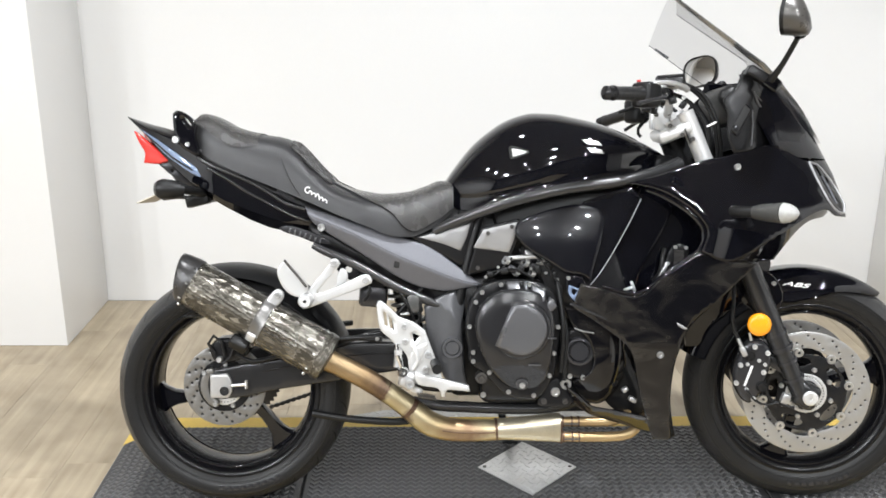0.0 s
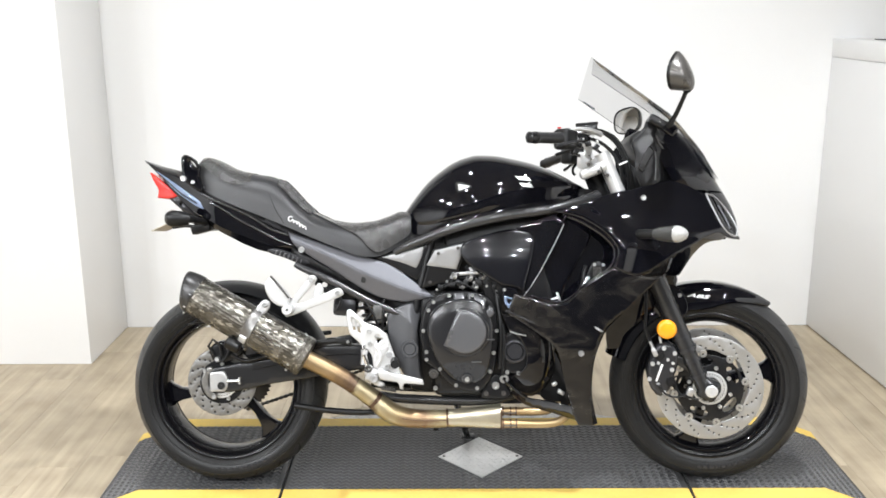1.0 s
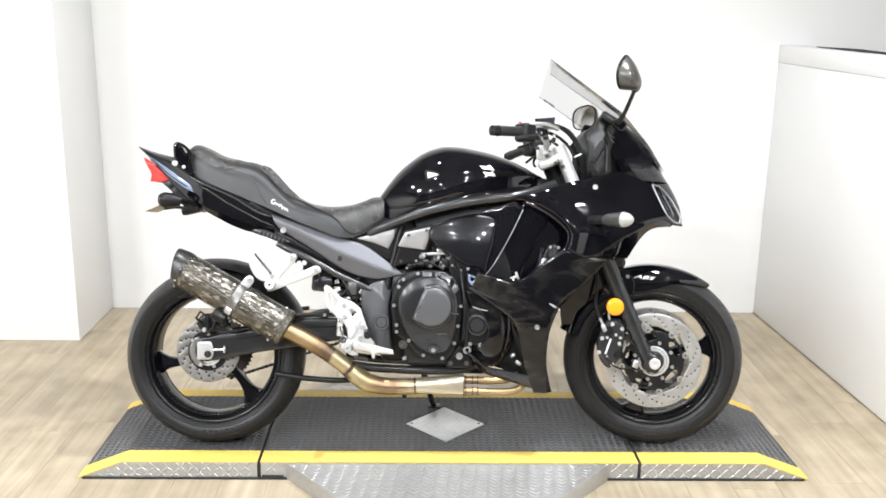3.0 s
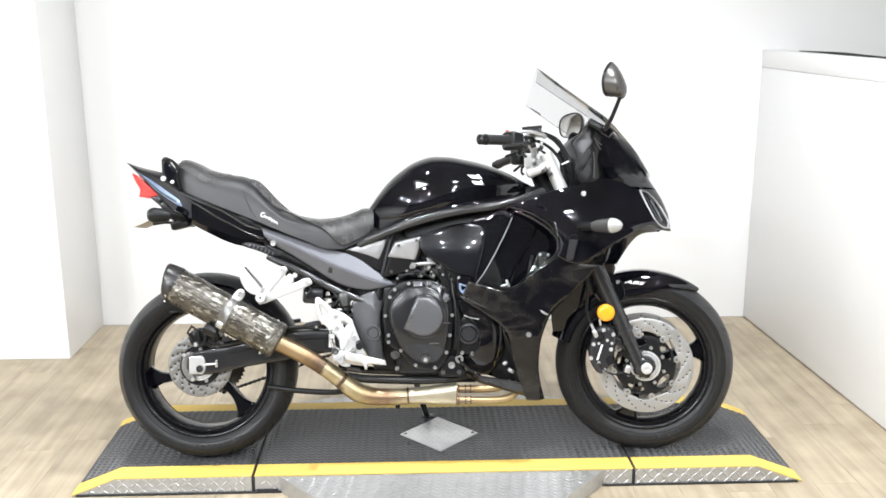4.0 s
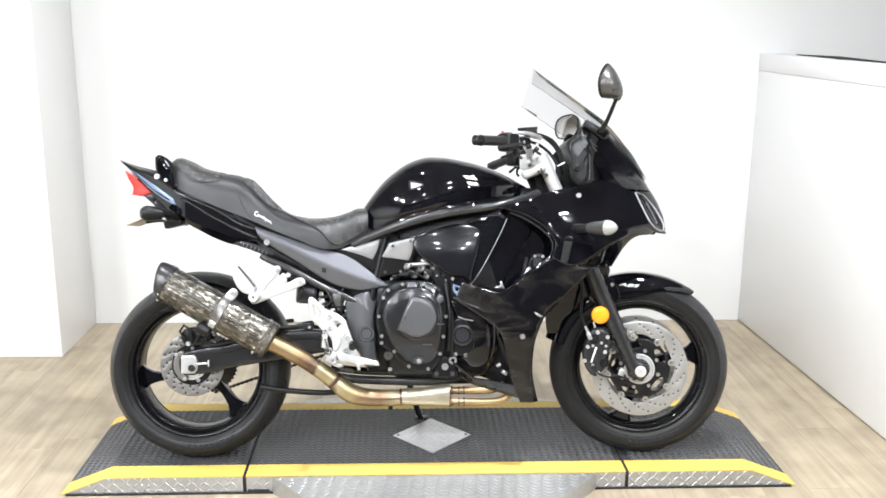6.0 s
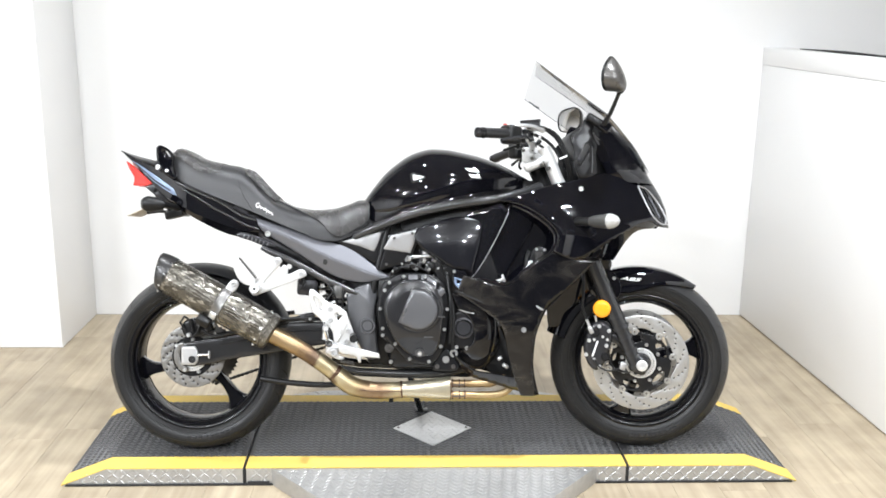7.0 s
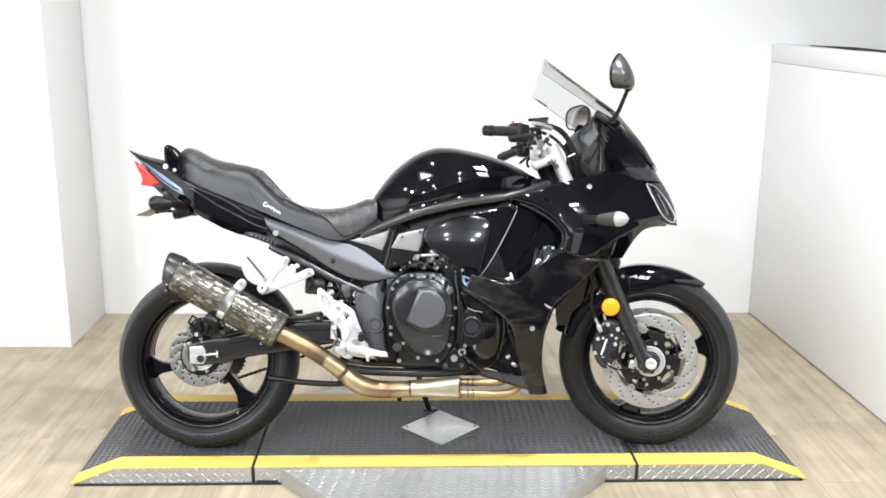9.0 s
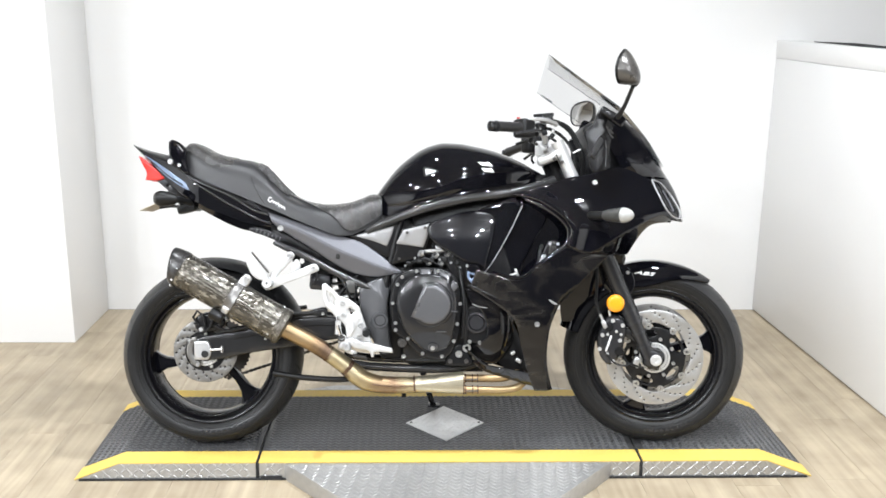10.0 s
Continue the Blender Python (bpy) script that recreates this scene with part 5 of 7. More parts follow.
S_W = [(-0.826, 0.06), (-0.80, 0.10), (-0.74, 0.122), (-0.65, 0.132), (-0.56, 0.138), (-0.48, 0.150), (-0.38, 0.16), (-0.3, 0.155), (-0.22, 0.13), (-0.163, 0.105)]
PIPING = [(-0.562, 0.921), (-0.545, 0.894), (-0.528, 0.868), (-0.50, 0.846), (-0.473, 0.828), (-0.39, 0.787), (-0.32, 0.752), (-0.288, 0.718), (-0.262, 0.703), (-0.235, 0.712), (-0.181, 0.745), (-0.163, 0.765)]


def seat_point(x, a, grow=0.0):
    top, low, w = table(x, S_TOP), table(x, S_LOW), table(x, S_W)
    c, s = math.cos(a), max(0, math.sin(a))
    rider = min(1, max(0, (x + 0.56) / 0.1))
    dish = 0.012 * rider * s ** 4
    return (x, -(w + grow) * math.copysign(abs(c) ** 0.62, c), low + (top - low) * s ** 0.62 - dish * 0.3 + grow * s)


xs_seat = np.linspace(-0.826, -0.163, 54)
seat = part("seat", loft([[seat_point(x, a) for a in np.linspace(0, math.pi, 27)] for x in xs_seat]), VINYL, bike, "black stepped touring seat with grey side vinyl", angle=60)


def seat_angle(x, z):
    top, low = table(x, S_TOP), table(x, S_LOW)
    return math.asin(min(0.98, max(0.02, (z - low) / (top - low))) ** (1 / 0.62))


INSERT = material("woven_seat_insert", (0.03, 0.029, 0.028), 0.27, 0, 0, 0.3, 30, bump=0.45, fine=900, spec=0.6)
rings = []
for x in np.linspace(-0.56, -0.166, 40):
    a0 = seat_angle(x, table(x, PIPING))
    rings.append([seat_point(x, a, 0.003) for a in np.linspace(a0, math.pi - a0, 25)])
bm = loft(rings, closed=False)
bmesh.ops.solidify(bm, geom=bm.faces[:], thickness=0.003)
part("rider_insert", bm, INSERT, seat, "grained dark rider pad", angle=60)
rings = []
for x in np.linspace(-0.80, -0.645, 14):
    z = table(x, S_TOP) - 0.03 - 0.02 * math.sin(math.pi * (x + 0.80) / 0.155)
    a0 = seat_angle(x, z)
    rings.append([seat_point(x, a, 0.0025) for a in np.linspace(a0, math.pi - a0, 19)])
bm = loft(rings, closed=False)
bmesh.ops.solidify(bm, geom=bm.faces[:], thickness=0.003)
part("passenger_insert", bm, INSERT, seat, "grained dark passenger pad", angle=60)
for sd in (1, -1):
    line = []
    for x, z in PIPING:
        p = seat_point(x, seat_angle(x, z), 0.003)
        line.append((p[0], p[1] * sd, p[2]))
    part("piping", tube(line, 0.0016, 8, 0.012), DARKPL, seat)
    line = [seat_point(x, seat_angle(x, z), 0.0012) for x, z in ((-0.60, 0.935), (-0.585, 0.88), (-0.565, 0.83), (-0.54, 0.79))]
    part("stitch_seam", tube([(p[0], p[1] * sd, p[2]) for p in line], 0.0009, 6, 0.012), DARKPL, seat)
# gathered folds on the step of the seat
for a in (0.95, 1.12, 1.29, 1.46):
    for sd in (1, -1):
        line = [seat_point(x, a, 0.0035) for x in np.linspace(-0.568, -0.462, 12)]
        part("fold", tube([(p[0], p[1] * sd, p[2]) for p in line], [0.001] + [0.0042] * 10 + [0.001], 8, 0.012), INSERT, seat)
# maker's script on the seat, kept as a plain white squiggle
line = []
for k in range(60):
    f = k / 59
    if f < 0.22:
        a = 0.7 + f / 0.22 * 4.6
        dx, dz = 0.0065 * math.cos(a), 0.0072 * math.sin(a)
        x, z = -0.520 + dx, 0.804 + dz
    else:
        g = (f - 0.22) / 0.78
        x = -0.515 + 0.044 * g + 0.0018 * math.sin(g * 30)
        z = 0.799 - 0.025 * g + (0.0065 if 0.38 < g < 0.58 else 0.0034) * math.sin(g * 30 + 1.2)
    p = seat_point(x, seat_angle(x, z), 0.0012)
    line.append((p[0], p[1], z))
part("script_mark", tube(line, 0.0016, 6, 0.002), WHITE, seat, "white maker's squiggle")

# ---- tail ----
rings = []
for x, top, crease, low, bot, w in ((-0.996, 0.990, 0.989, 0.988, 0.987, 0.006), (-0.965, 0.980, 0.974, 0.964, 0.957, 0.030), (-0.93, 0.969, 0.956, 0.935, 0.925, 0.055), (-0.90, 0.962, 0.943, 0.90, 0.89, 0.07), (-0.86, 0.952, 0.926, 0.86, 0.845, 0.085),
                                    (-0.82, 0.93, 0.899, 0.826, 0.812, 0.097), (-0.781, 0.902, 0.873, 0.807, 0.786, 0.108), (-0.732, 0.88, 0.852, 0.778, 0.757, 0.113), (-0.668, 0.85, 0.825, 0.754, 0.724, 0.117), (-0.622, 0.825, 0.799, 0.736, 0.706, 0.118), (-0.577, 0.80, 0.773, 0.723, 0.697, 0.118), (-0.53, 0.78, 0.757, 0.717, 0.692, 0.117), (-0.50, 0.765, 0.742, 0.712, 0.69, 0.115)):
    half = [(0.0, top), (0.55 * w, top - 0.002), (0.9 * w, crease + 0.25 * (top - crease)), (w, crease), (0.995 * w, crease - 0.5 * (crease - low)), (0.96 * w, low), (0.72 * w, bot + 0.003), (0.35 * w, bot)]
    rings.append([(x, -y, z) for y, z in half] + [(x, y, z) for y, z in reversed(half[1:])])
tail = part("tail_cowl", loft(rings), GLOSS, bike, "gloss black tail cowl with sharp creases", angle=24)
TAIL_W = [(-0.98, 0.012), (-0.955, 0.035), (-0.93, 0.055), (-0.9, 0.07), (-0.86, 0.085), (-0.82, 0.095), (-0.76, 0.105)]
for sd in (1, -1):
    part("tail_light", sheet([(-0.967, 0.951, 1), (-0.952, 0.942), (-0.91, 0.909), (-0.872, 0.876, 1), (-0.904, 0.868), (-0.945, 0.871, 1), (-0.941, 0.896), (-0.956, 0.924)], lambda x, z: -0.045 - 0.35 * (x + 0.968) - 0.2 * max(0, z - 0.895), 0.03, 0.005, 0.009, side=sd), RED, tail, "red wedge tail light")
    part("light_bracket", sheet([(-0.904, 0.868, 1), (-0.873, 0.876, 1), (-0.808, 0.822), (-0.785, 0.80), (-0.808, 0.806), (-0.864, 0.834)], flat(-0.066), 0.012, 0.003, 0.012, [circle(-0.868, 0.852, 0.004, 8)], side=sd), ENGINE2, tail, "dark grey light bracket")
    # the strip's blue tone stands in for a reflection on the tail side
    part("side_trim", sheet([(-0.955, 0.957, 1), (-0.898, 0.925), (-0.82, 0.873), (-0.762, 0.831, 1), (-0.80, 0.838), (-0.846, 0.866), (-0.886, 0.895), (-0.93, 0.936)], lambda x, z: -0.004 - table(x, TAIL_W), 0.012, 0.002, 0.010, side=sd), BLUEL, tail, "side trim with its pale blue reflection coloured in")
    part("trim_seam", tube([(x, (-0.0055 - table(x, TAIL_W)) * sd, z) for x, z in ((-0.935, 0.942), (-0.90, 0.915), (-0.862, 0.884), (-0.81, 0.852))], 0.0024, 6), DARKPL, tail)
    # satin grey bead, paler than the cowl, standing in for the crease highlight
    part("tail_crease", tube([(x, -(w + 0.0005) * sd, z) for x, z, w in ((-0.795, 0.883, 0.104), (-0.781, 0.873, 0.108), (-0.732, 0.852, 0.113), (-0.668, 0.825, 0.117), (-0.622, 0.799, 0.118), (-0.577, 0.771, 0.118), (-0.53, 0.757, 0.117))], 0.0046, 12), SPARM, tail)
    part("tail_crease", tube([(x, -(w + 0.0005) * sd, z) for x, z, w in ((-0.772, 0.856, 0.1075), (-0.734, 0.838, 0.1125), (-0.674, 0.799, 0.1165), (-0.641, 0.782, 0.1175), (-0.604, 0.762, 0.118), (-0.561, 0.740, 0.1175), (-0.522, 0.726, 0.116))], 0.0036, 12), BEADM, tail)
    part("model_mark", block((-0.578, -0.1195 * sd, 0.790), (0.05, 0.001, 0.010), 0, (0, 28, 0)), ENGINE2, tail)
    # grab rail
    grab = part("grab_rail", sheet([(-0.851, 0.99), (-0.842, 0.998), (-0.818, 0.99), (-0.794, 0.966), (-0.796, 0.937), (-0.788, 0.888), (-0.825, 0.904), (-0.847, 0.937)],
                                   flat(-0.125), 0.016, 0.006, 0.012, [[(-0.826, 0.9845), (-0.815, 0.975), (-0.805, 0.961), (-0.807, 0.9595), (-0.8175, 0.9725)]], side=sd), GLOSS, bike, "black passenger grab handle")
    bolts([(-0.843, 0.926)], -0.126 * sd, grab, 0.009)
    bolts([(-0.815, 0.915)], -0.126 * sd, grab, 0.006)
    # rear signal
    rs = part("turn_signal", tube([(-0.876, -0.17 * sd, 0.806), (-0.866, -0.17 * sd, 0.806), (-0.842, -0.166 * sd, 0.805), (-0.818, -0.157 * sd, 0.803)], [0.021, 0.025, 0.023, 0.016], 24), DARKPL, bike, "black rear turn signal")
    part("lens", tube([(-0.876, -0.17 * sd, 0.806), (-0.883, -0.17 * sd, 0.806), (-0.886, -0.17 * sd, 0.806)], [0.0205, 0.016, 0.004], 20), SMOKE, rs, "smoked lens")
    part("stalk", tube([(-0.83, -0.165 * sd, 0.806), (-0.80, -0.12 * sd, 0.80), (-0.78, -0.05 * sd, 0.79)], [0.012, 0.01, 0.01], 12), DARKPL, rs)
part("plate_holder", sheet([(-0.885, 0.855), (-0.86, 0.87), (-0.82, 0.825), (-0.775, 0.79), (-0.785, 0.77), (-0.83, 0.785)], flat(-0.05), 0.1, 0.006, 0.02), DARKPL, bike, "black plate holder")
nplate = part("number_plate", block((-0.928, 0.0, 0.782), (0.06, 0.16, 0.003), 0.001, (0, -24, 0)), BEIGE, bike, "small pale number plate")
part("plate_lamp", block((-0.805, -0.06, 0.776), (0.058, 0.05, 0.026), 0.006, (0, -14, 0)), DARKPL, nplate)
part("plate_arm", tube([(-0.90, -0.04, 0.78), (-0.86, -0.05, 0.785), (-0.82, -0.06, 0.782)], 0.005, 8), DARKPL, nplate)

# ---- frame and side covers ----
CREASE = [(-0.52, 0.742), (-0.42, 0.702), (-0.306, 0.646), (-0.223, 0.611), (-0.15, 0.583), (-0.094, 0.570)]
SIDE_TOP = [(-0.53, 0.764, 1), (-0.42, 0.728), (-0.306, 0.692), (-0.223, 0.664), (-0.15, 0.613), (-0.094, 0.570, 1), (-0.15, 0.583), (-0.223, 0.611), (-0.306, 0.646), (-0.42, 0.702), (-0.52, 0.742, 1)]
SIDE_LOW = [(-0.52, 0.742, 1), (-0.42, 0.702), (-0.306, 0.646), (-0.223, 0.611), (-0.15, 0.583), (-0.094, 0.570, 1), (-0.14, 0.561), (-0.195, 0.556), (-0.278, 0.578), (-0.389, 0.648), (-0.485, 0.706), (-0.512, 0.728)]


def side_base(x):
    return -0.138 - 0.022 * math.sin(math.pi * min(1, max(0, (x + 0.53) / 0.44)))


for sd in (1, -1):
    sc = part("side_cover", sheet(SIDE_TOP, lambda x, z: side_base(x) + 0.45 * max(0, z - table(x, CREASE)), 0.02, 0.002, 0.011, side=sd), SATIN, bike, "satin dark grey side cover")
    part("cover_lower_face", sheet(SIDE_LOW, lambda x, z: side_base(x) + 0.35 * max(0, table(x, CREASE) - z), 0.02, 0.003, 0.011, side=sd), SATIN, sc)
    bolts([(-0.488, 0.712)], -0.139 * sd, sc, 0.010)
    part("lock", block((-0.302, -0.152 * sd, 0.627), (0.013, 0.006, 0.026), 0.002, (0, 10, 0)), DARKGAP, sc)
    part("subframe_rail", tube([(-0.51, -0.125 * sd, 0.668), (-0.482, -0.13 * sd, 0.654), (-0.428, -0.134 * sd, 0.631), (-0.373, -0.135 * sd, 0.603), (-0.30, -0.136 * sd, 0.563), (-0.227, -0.138 * sd, 0.531), (-0.18, -0.14 * sd, 0.513)], [0.009, 0.0105, 0.0115, 0.0118, 0.0118, 0.0112, 0.004], 16), SPARM, bike, "satin black subframe rail")
    lip = part("subframe_lip", sheet([(-0.594, 0.712), (-0.558, 0.714), (-0.485, 0.688), (-0.466, 0.669), (-0.503, 0.672), (-0.548, 0.689), (-0.585, 0.701)], flat(-0.12), 0.012, 0.003, 0.01, side=sd), ENGINE2, bike, "dark ribbed tail strip")
    for k in range(7):
        part("rib", block((-0.568 + k * 0.0125, -0.1205 * sd, 0.7045 - k * 0.0045), (0.004, 0.003, 0.012), 0.0008, (0, 20, 0)), PIVOTM, lip)
    # two dark sheets added to close see-through gaps by rail and seat
    part("subframe_web", sheet([(-0.52, 0.722), (-0.44, 0.69), (-0.336, 0.64), (-0.25, 0.605), (-0.15, 0.57), (-0.17, 0.52), (-0.227, 0.535), (-0.30, 0.565), (-0.373, 0.605), (-0.43, 0.633), (-0.50, 0.667)], flat(-0.116), 0.005, 0, 0.03, side=sd), DARKPL, bike)
    part("seat_pan", sheet([(-0.80, 0.905), (-0.717, 0.872), (-0.59, 0.812), (-0.445, 0.748), (-0.3, 0.705), (-0.2, 0.725), (-0.16, 0.75), (-0.13, 0.70), (-0.2, 0.64), (-0.3, 0.66), (-0.445, 0.71), (-0.52, 0.74), (-0.6, 0.76), (-0.72, 0.82)], flat(-0.108), 0.006, 0, 0.03, side=sd), DARKPL, bike)
    part("frame_spar", tube([(-0.21, -0.13 * sd, 0.703), (-0.16, -0.145 * sd, 0.727), (-0.03, -0.165 * sd, 0.775), (0.107, -0.175 * sd, 0.808), (0.245, -0.17 * sd, 0.828), (0.34, -0.14 * sd, 0.85), (0.40, -0.1 * sd, 0.87)], [0.011, 0.0135, 0.0145, 0.0145, 0.014, 0.016, 0.019], 18), SPARM, bike, "satin black tubular frame spar")
    # dark sheet added so the gap below the tank reads as shaded
    part("tank_skirt", sheet([(-0.15, 0.735), (0.0, 0.77), (0.12, 0.80), (0.25, 0.82), (0.36, 0.845), (0.385, 0.89), (0.287, 0.885), (0.2, 0.865), (0.07, 0.83), (-0.1, 0.79)], flat(-0.095), 0.004, 0, 0.03, side=sd), DARKPL, bike, "dark sheet added to fill the gap under the tank")
    part("frame_upright", tube([(-0.10, -0.12 * sd, 0.74), (-0.13, -0.125 * sd, 0.62), (-0.155, -0.125 * sd, 0.5)], 0.012, 14), DARKPL, bike)
    # pressed grey panels behind the seat
    p1 = part("trim_panel", sheet([(-0.272, 0.688, 1), (-0.108, 0.73, 1), (-0.118, 0.69), (-0.142, 0.615, 1), (-0.2, 0.65)], flat(-0.132), 0.008, 0.004, 0.016, side=sd), ENGINE, bike)
    part("panel_face", sheet([(-0.25, 0.688, 1), (-0.122, 0.722, 1), (-0.13, 0.69), (-0.146, 0.655, 1), (-0.19, 0.672)], flat(-0.1345), 0.004, 0.002, 0.016, side=sd), PLATEM, p1, "brushed grey face")
    p2 = part("trim_panel", sheet([(-0.098, 0.713, 1), (-0.004, 0.736, 1), (0.0, 0.70), (-0.03, 0.625), (-0.05, 0.612), (-0.132, 0.594, 1)], lambda x, z: -0.148 - 0.012 * (z - 0.6) / 0.12, 0.01, 0.005, 0.016, side=sd), ENGINE, bike)
    part("panel_face", sheet([(-0.091, 0.708, 1), (-0.010, 0.727, 1), (-0.014, 0.69), (-0.028, 0.652, 1), (-0.116, 0.664, 1)], lambda x, z: -0.151 - 0.012 * (z - 0.6) / 0.12, 0.004, 0.002, 0.016, side=sd), PLATEM, p2, "brushed grey face")
    bolts([(-0.022, 0.716), (-0.08, 0.7), (-0.105, 0.615)], -0.164 * sd if sd > 0 else 0.164, p2, 0.005, CHAINM)
    # pivot plate
    pv = part("pivot_plate", sheet([(-0.236, 0.515, 1), (-0.2, 0.54), (-0.14, 0.562, 1), (-0.13, 0.549), (-0.141, 0.476), (-0.139, 0.424), (-0.135, 0.35), (-0.130, 0.312), (-0.166, 0.308), (-0.178, 0.325), (-0.202, 0.374), (-0.228, 0.438)], lambda x, z: -0.142 - 0.012 * math.exp(-((x + 0.165) / 0.03) ** 2) + 0.55 * max(0, (x + 0.181) * 0.68 + (z - 0.516) * 0.73), 0.03, 0.006, 0.011, side=sd), PIVOTM, bike, "satin dark grey swingarm pivot plate")
    part("pivot_cap", lathe([(0.0005, -0.006), (0.016, -0.006), (0.018, -0.002), (0.019, -0.006), (0.025, -0.006), (0.027, 0.002)], 32), PIVOTM, pv, "round satin pivot cap", at=pose(-0.166, -0.154 * sd, 0.416, 0, 0, 0 if sd > 0 else 180))
    # front downtube of the frame
    part("downtube", tube([(0.36, -0.05 * sd, 0.84), (0.31, -0.06 * sd, 0.62), (0.24, -0.09 * sd, 0.36), (0.12, -0.11 * sd, 0.262), (-0.15, -0.11 * sd, 0.258), (-0.30, -0.1 * sd, 0.275)], 0.014, 12), FRAME_M, bike)
part("subframe_gusset", sheet([(-0.47, 0.652), (-0.37, 0.603), (-0.335, 0.565), (-0.365, 0.545), (-0.41, 0.572), (-0.45, 0.60)], flat(-0.105), 0.02, 0.003, 0.014, [circle(-0.425, 0.605, 0.009, 10), circle(-0.385, 0.58, 0.008, 10)]), DARKPL, bike, "dark subframe gusset")
for pts in ([(-0.40, -0.12, 0.60), (-0.37, -0.135, 0.56), (-0.385, -0.13, 0.53)], [(-0.30, -0.14, 0.56), (-0.275, -0.15, 0.52), (-0.26, -0.14, 0.48)], [(-0.28, -0.13, 0.565), (-0.245, -0.145, 0.53), (-0.25, -0.14, 0.47)], [(-0.46, -0.125, 0.42), (-0.40, -0.135, 0.438), (-0.34, -0.135, 0.44)]):
    part("wire", tube(pts, 0.0038, 8), DARKPL, bike)
part("wiring_box", block((-0.364, 0.0, 0.538), (0.07, 0.22, 0.055), 0.01, (0, 4, 0)), ENGINE2, bike)
# dark blocks added to plug see-through gaps inside the frame
part("inner_frame", block((-0.02, 0, 0.665), (0.26, 0.18, 0.17), 0.02), DARKPL, bike)
part("inner_frame", block((-0.12, 0, 0.42), (0.1, 0.2, 0.28), 0.02), DARKPL, bike)
part("frame_infill", block((-0.175, 0, 0.745), (0.09, 0.17, 0.09), 0.01, (0, -12, 0)), DARKPL, bike)
part("battery_tray", block((-0.33, 0, 0.64), (0.4, 0.2, 0.05), 0.01, (0, 27, 0)), DARKPL, bike)
part("head_stock", tube([(0.40, 0, 0.96), (0.46, 0, 0.82)], 0.035, 20, curved=False), FRAME_M, bike)
part("side_stand", tube([(-0.04, 0.12, 0.27), (-0.02, 0.18, 0.185), (0.008, 0.26, 0.085), (0.016, 0.28, 0.064)], [0.012, 0.011, 0.01, 0.0095], 12), FRAME_M, bike, "black side stand")
part("stand_foot", block((0.018, 0.284, 0.0625), (0.045, 0.034, 0.008), 0.003, (13.5, 0, 0)), FRAME_M, bike)
part("centre_stand", tube([(-0.52, -0.08, 0.235), (-0.42, -0.09, 0.222), (-0.30, -0.09, 0.215), (-0.22, -0.08, 0.225)], 0.0095, 12), DARKPL, bike, "folded black stand bar")
part("stand_crossbar", tube([(-0.50, -0.08, 0.235), (-0.50, 0.08, 0.235)], 0.01, 10, curved=False), FRAME_M, bike)
part("stand_peg", tube([(-0.09, -0.04, 0.19), (-0.09, -0.05, 0.15)], 0.008, 10, curved=False), FRAME_M, bike)

# ---- engine ----
engine = part("engine", join(block((0.06, 0, 0.42), (0.32, 0.30, 0.30), 0.03, segments=3), block((-0.06, 0, 0.53), (0.16, 0.26, 0.12), 0.02), block((0.15, 0, 0.60), (0.2, 0.33, 0.20), 0.02, (0, -18, 0)), block((0.06, 0, 0.27), (0.26, 0.22, 0.06), 0.02)), ENGINE, bike, "black four-cylinder engine")
for k in range(5):
    part("cooling_fin", block((0.105 + k * 0.006, 0, 0.535 + k * 0.018), (0.2, 0.28, 0.005), 0.001, (0, -18, 0)), ENGINE, engine)
cover = part("clutch_cover", sheet([(-0.135, 0.475), (-0.122, 0.54), (-0.10, 0.568), (-0.05, 0.586), (0.02, 0.586), (0.062, 0.572), (0.086, 0.545), (0.101, 0.472), (0.092, 0.405), (0.081, 0.348), (0.042, 0.294), (-0.032, 0.302), (-0.085, 0.352), (-0.126, 0.385), (-0.128, 0.41)],
                                   flat(-0.181), 0.05, 0.008, 0.016), ENGINE, bike, "black clutch cover ringed with silver bolts")


def dome_y(x, z):
    """Full and round above, then a flat that tucks under towards the sump."""
    d = math.hypot((x + 0.014) / 0.098, (z - 0.468) / 0.1)
    y = -0.224 + 0.03 * max(0, d - 0.62) ** 1.5
    return max(y, -0.224 + 0.6 * max(0, 0.392 - z))


part("cover_dome", sheet([(-0.105, 0.52), (-0.076, 0.552), (-0.035, 0.567), (0.019, 0.566), (0.058, 0.545), (0.078, 0.497), (0.077, 0.434), (0.066, 0.362), (0.048, 0.326), (0.019, 0.310), (-0.022, 0.317), (-0.056, 0.348), (-0.083, 0.384), (-0.105, 0.434), (-0.113, 0.479)],
                         dome_y, 0.03, 0.008, 0.009), GLOSSENG, cover, "gloss black cover face", angle=25)
boss = part("cover_boss", sheet([(-0.066, 0.434)] + [(-0.003 + 0.061 * math.cos(a), 0.472 + 0.061 * math.sin(a)) for a in np.linspace(radians(-122), radians(113), 40)],
                                lambda x, z: -0.2315 + 0.03 * max(0, 0.475 - z) ** 1.2, 0.02, 0.004, 0.014, raw=True), BOSSM, cover, "raised round boss with one flat side")
part("boss_skirt", sheet([(-0.08, 0.427)] + [(-0.003 + 0.074 * math.cos(a), 0.472 + 0.074 * math.sin(a)) for a in np.linspace(radians(-126), radians(116), 40)],
                         flat(-0.2265), 0.02, 0.009, 0.014, raw=True), GLOSSENG, cover)
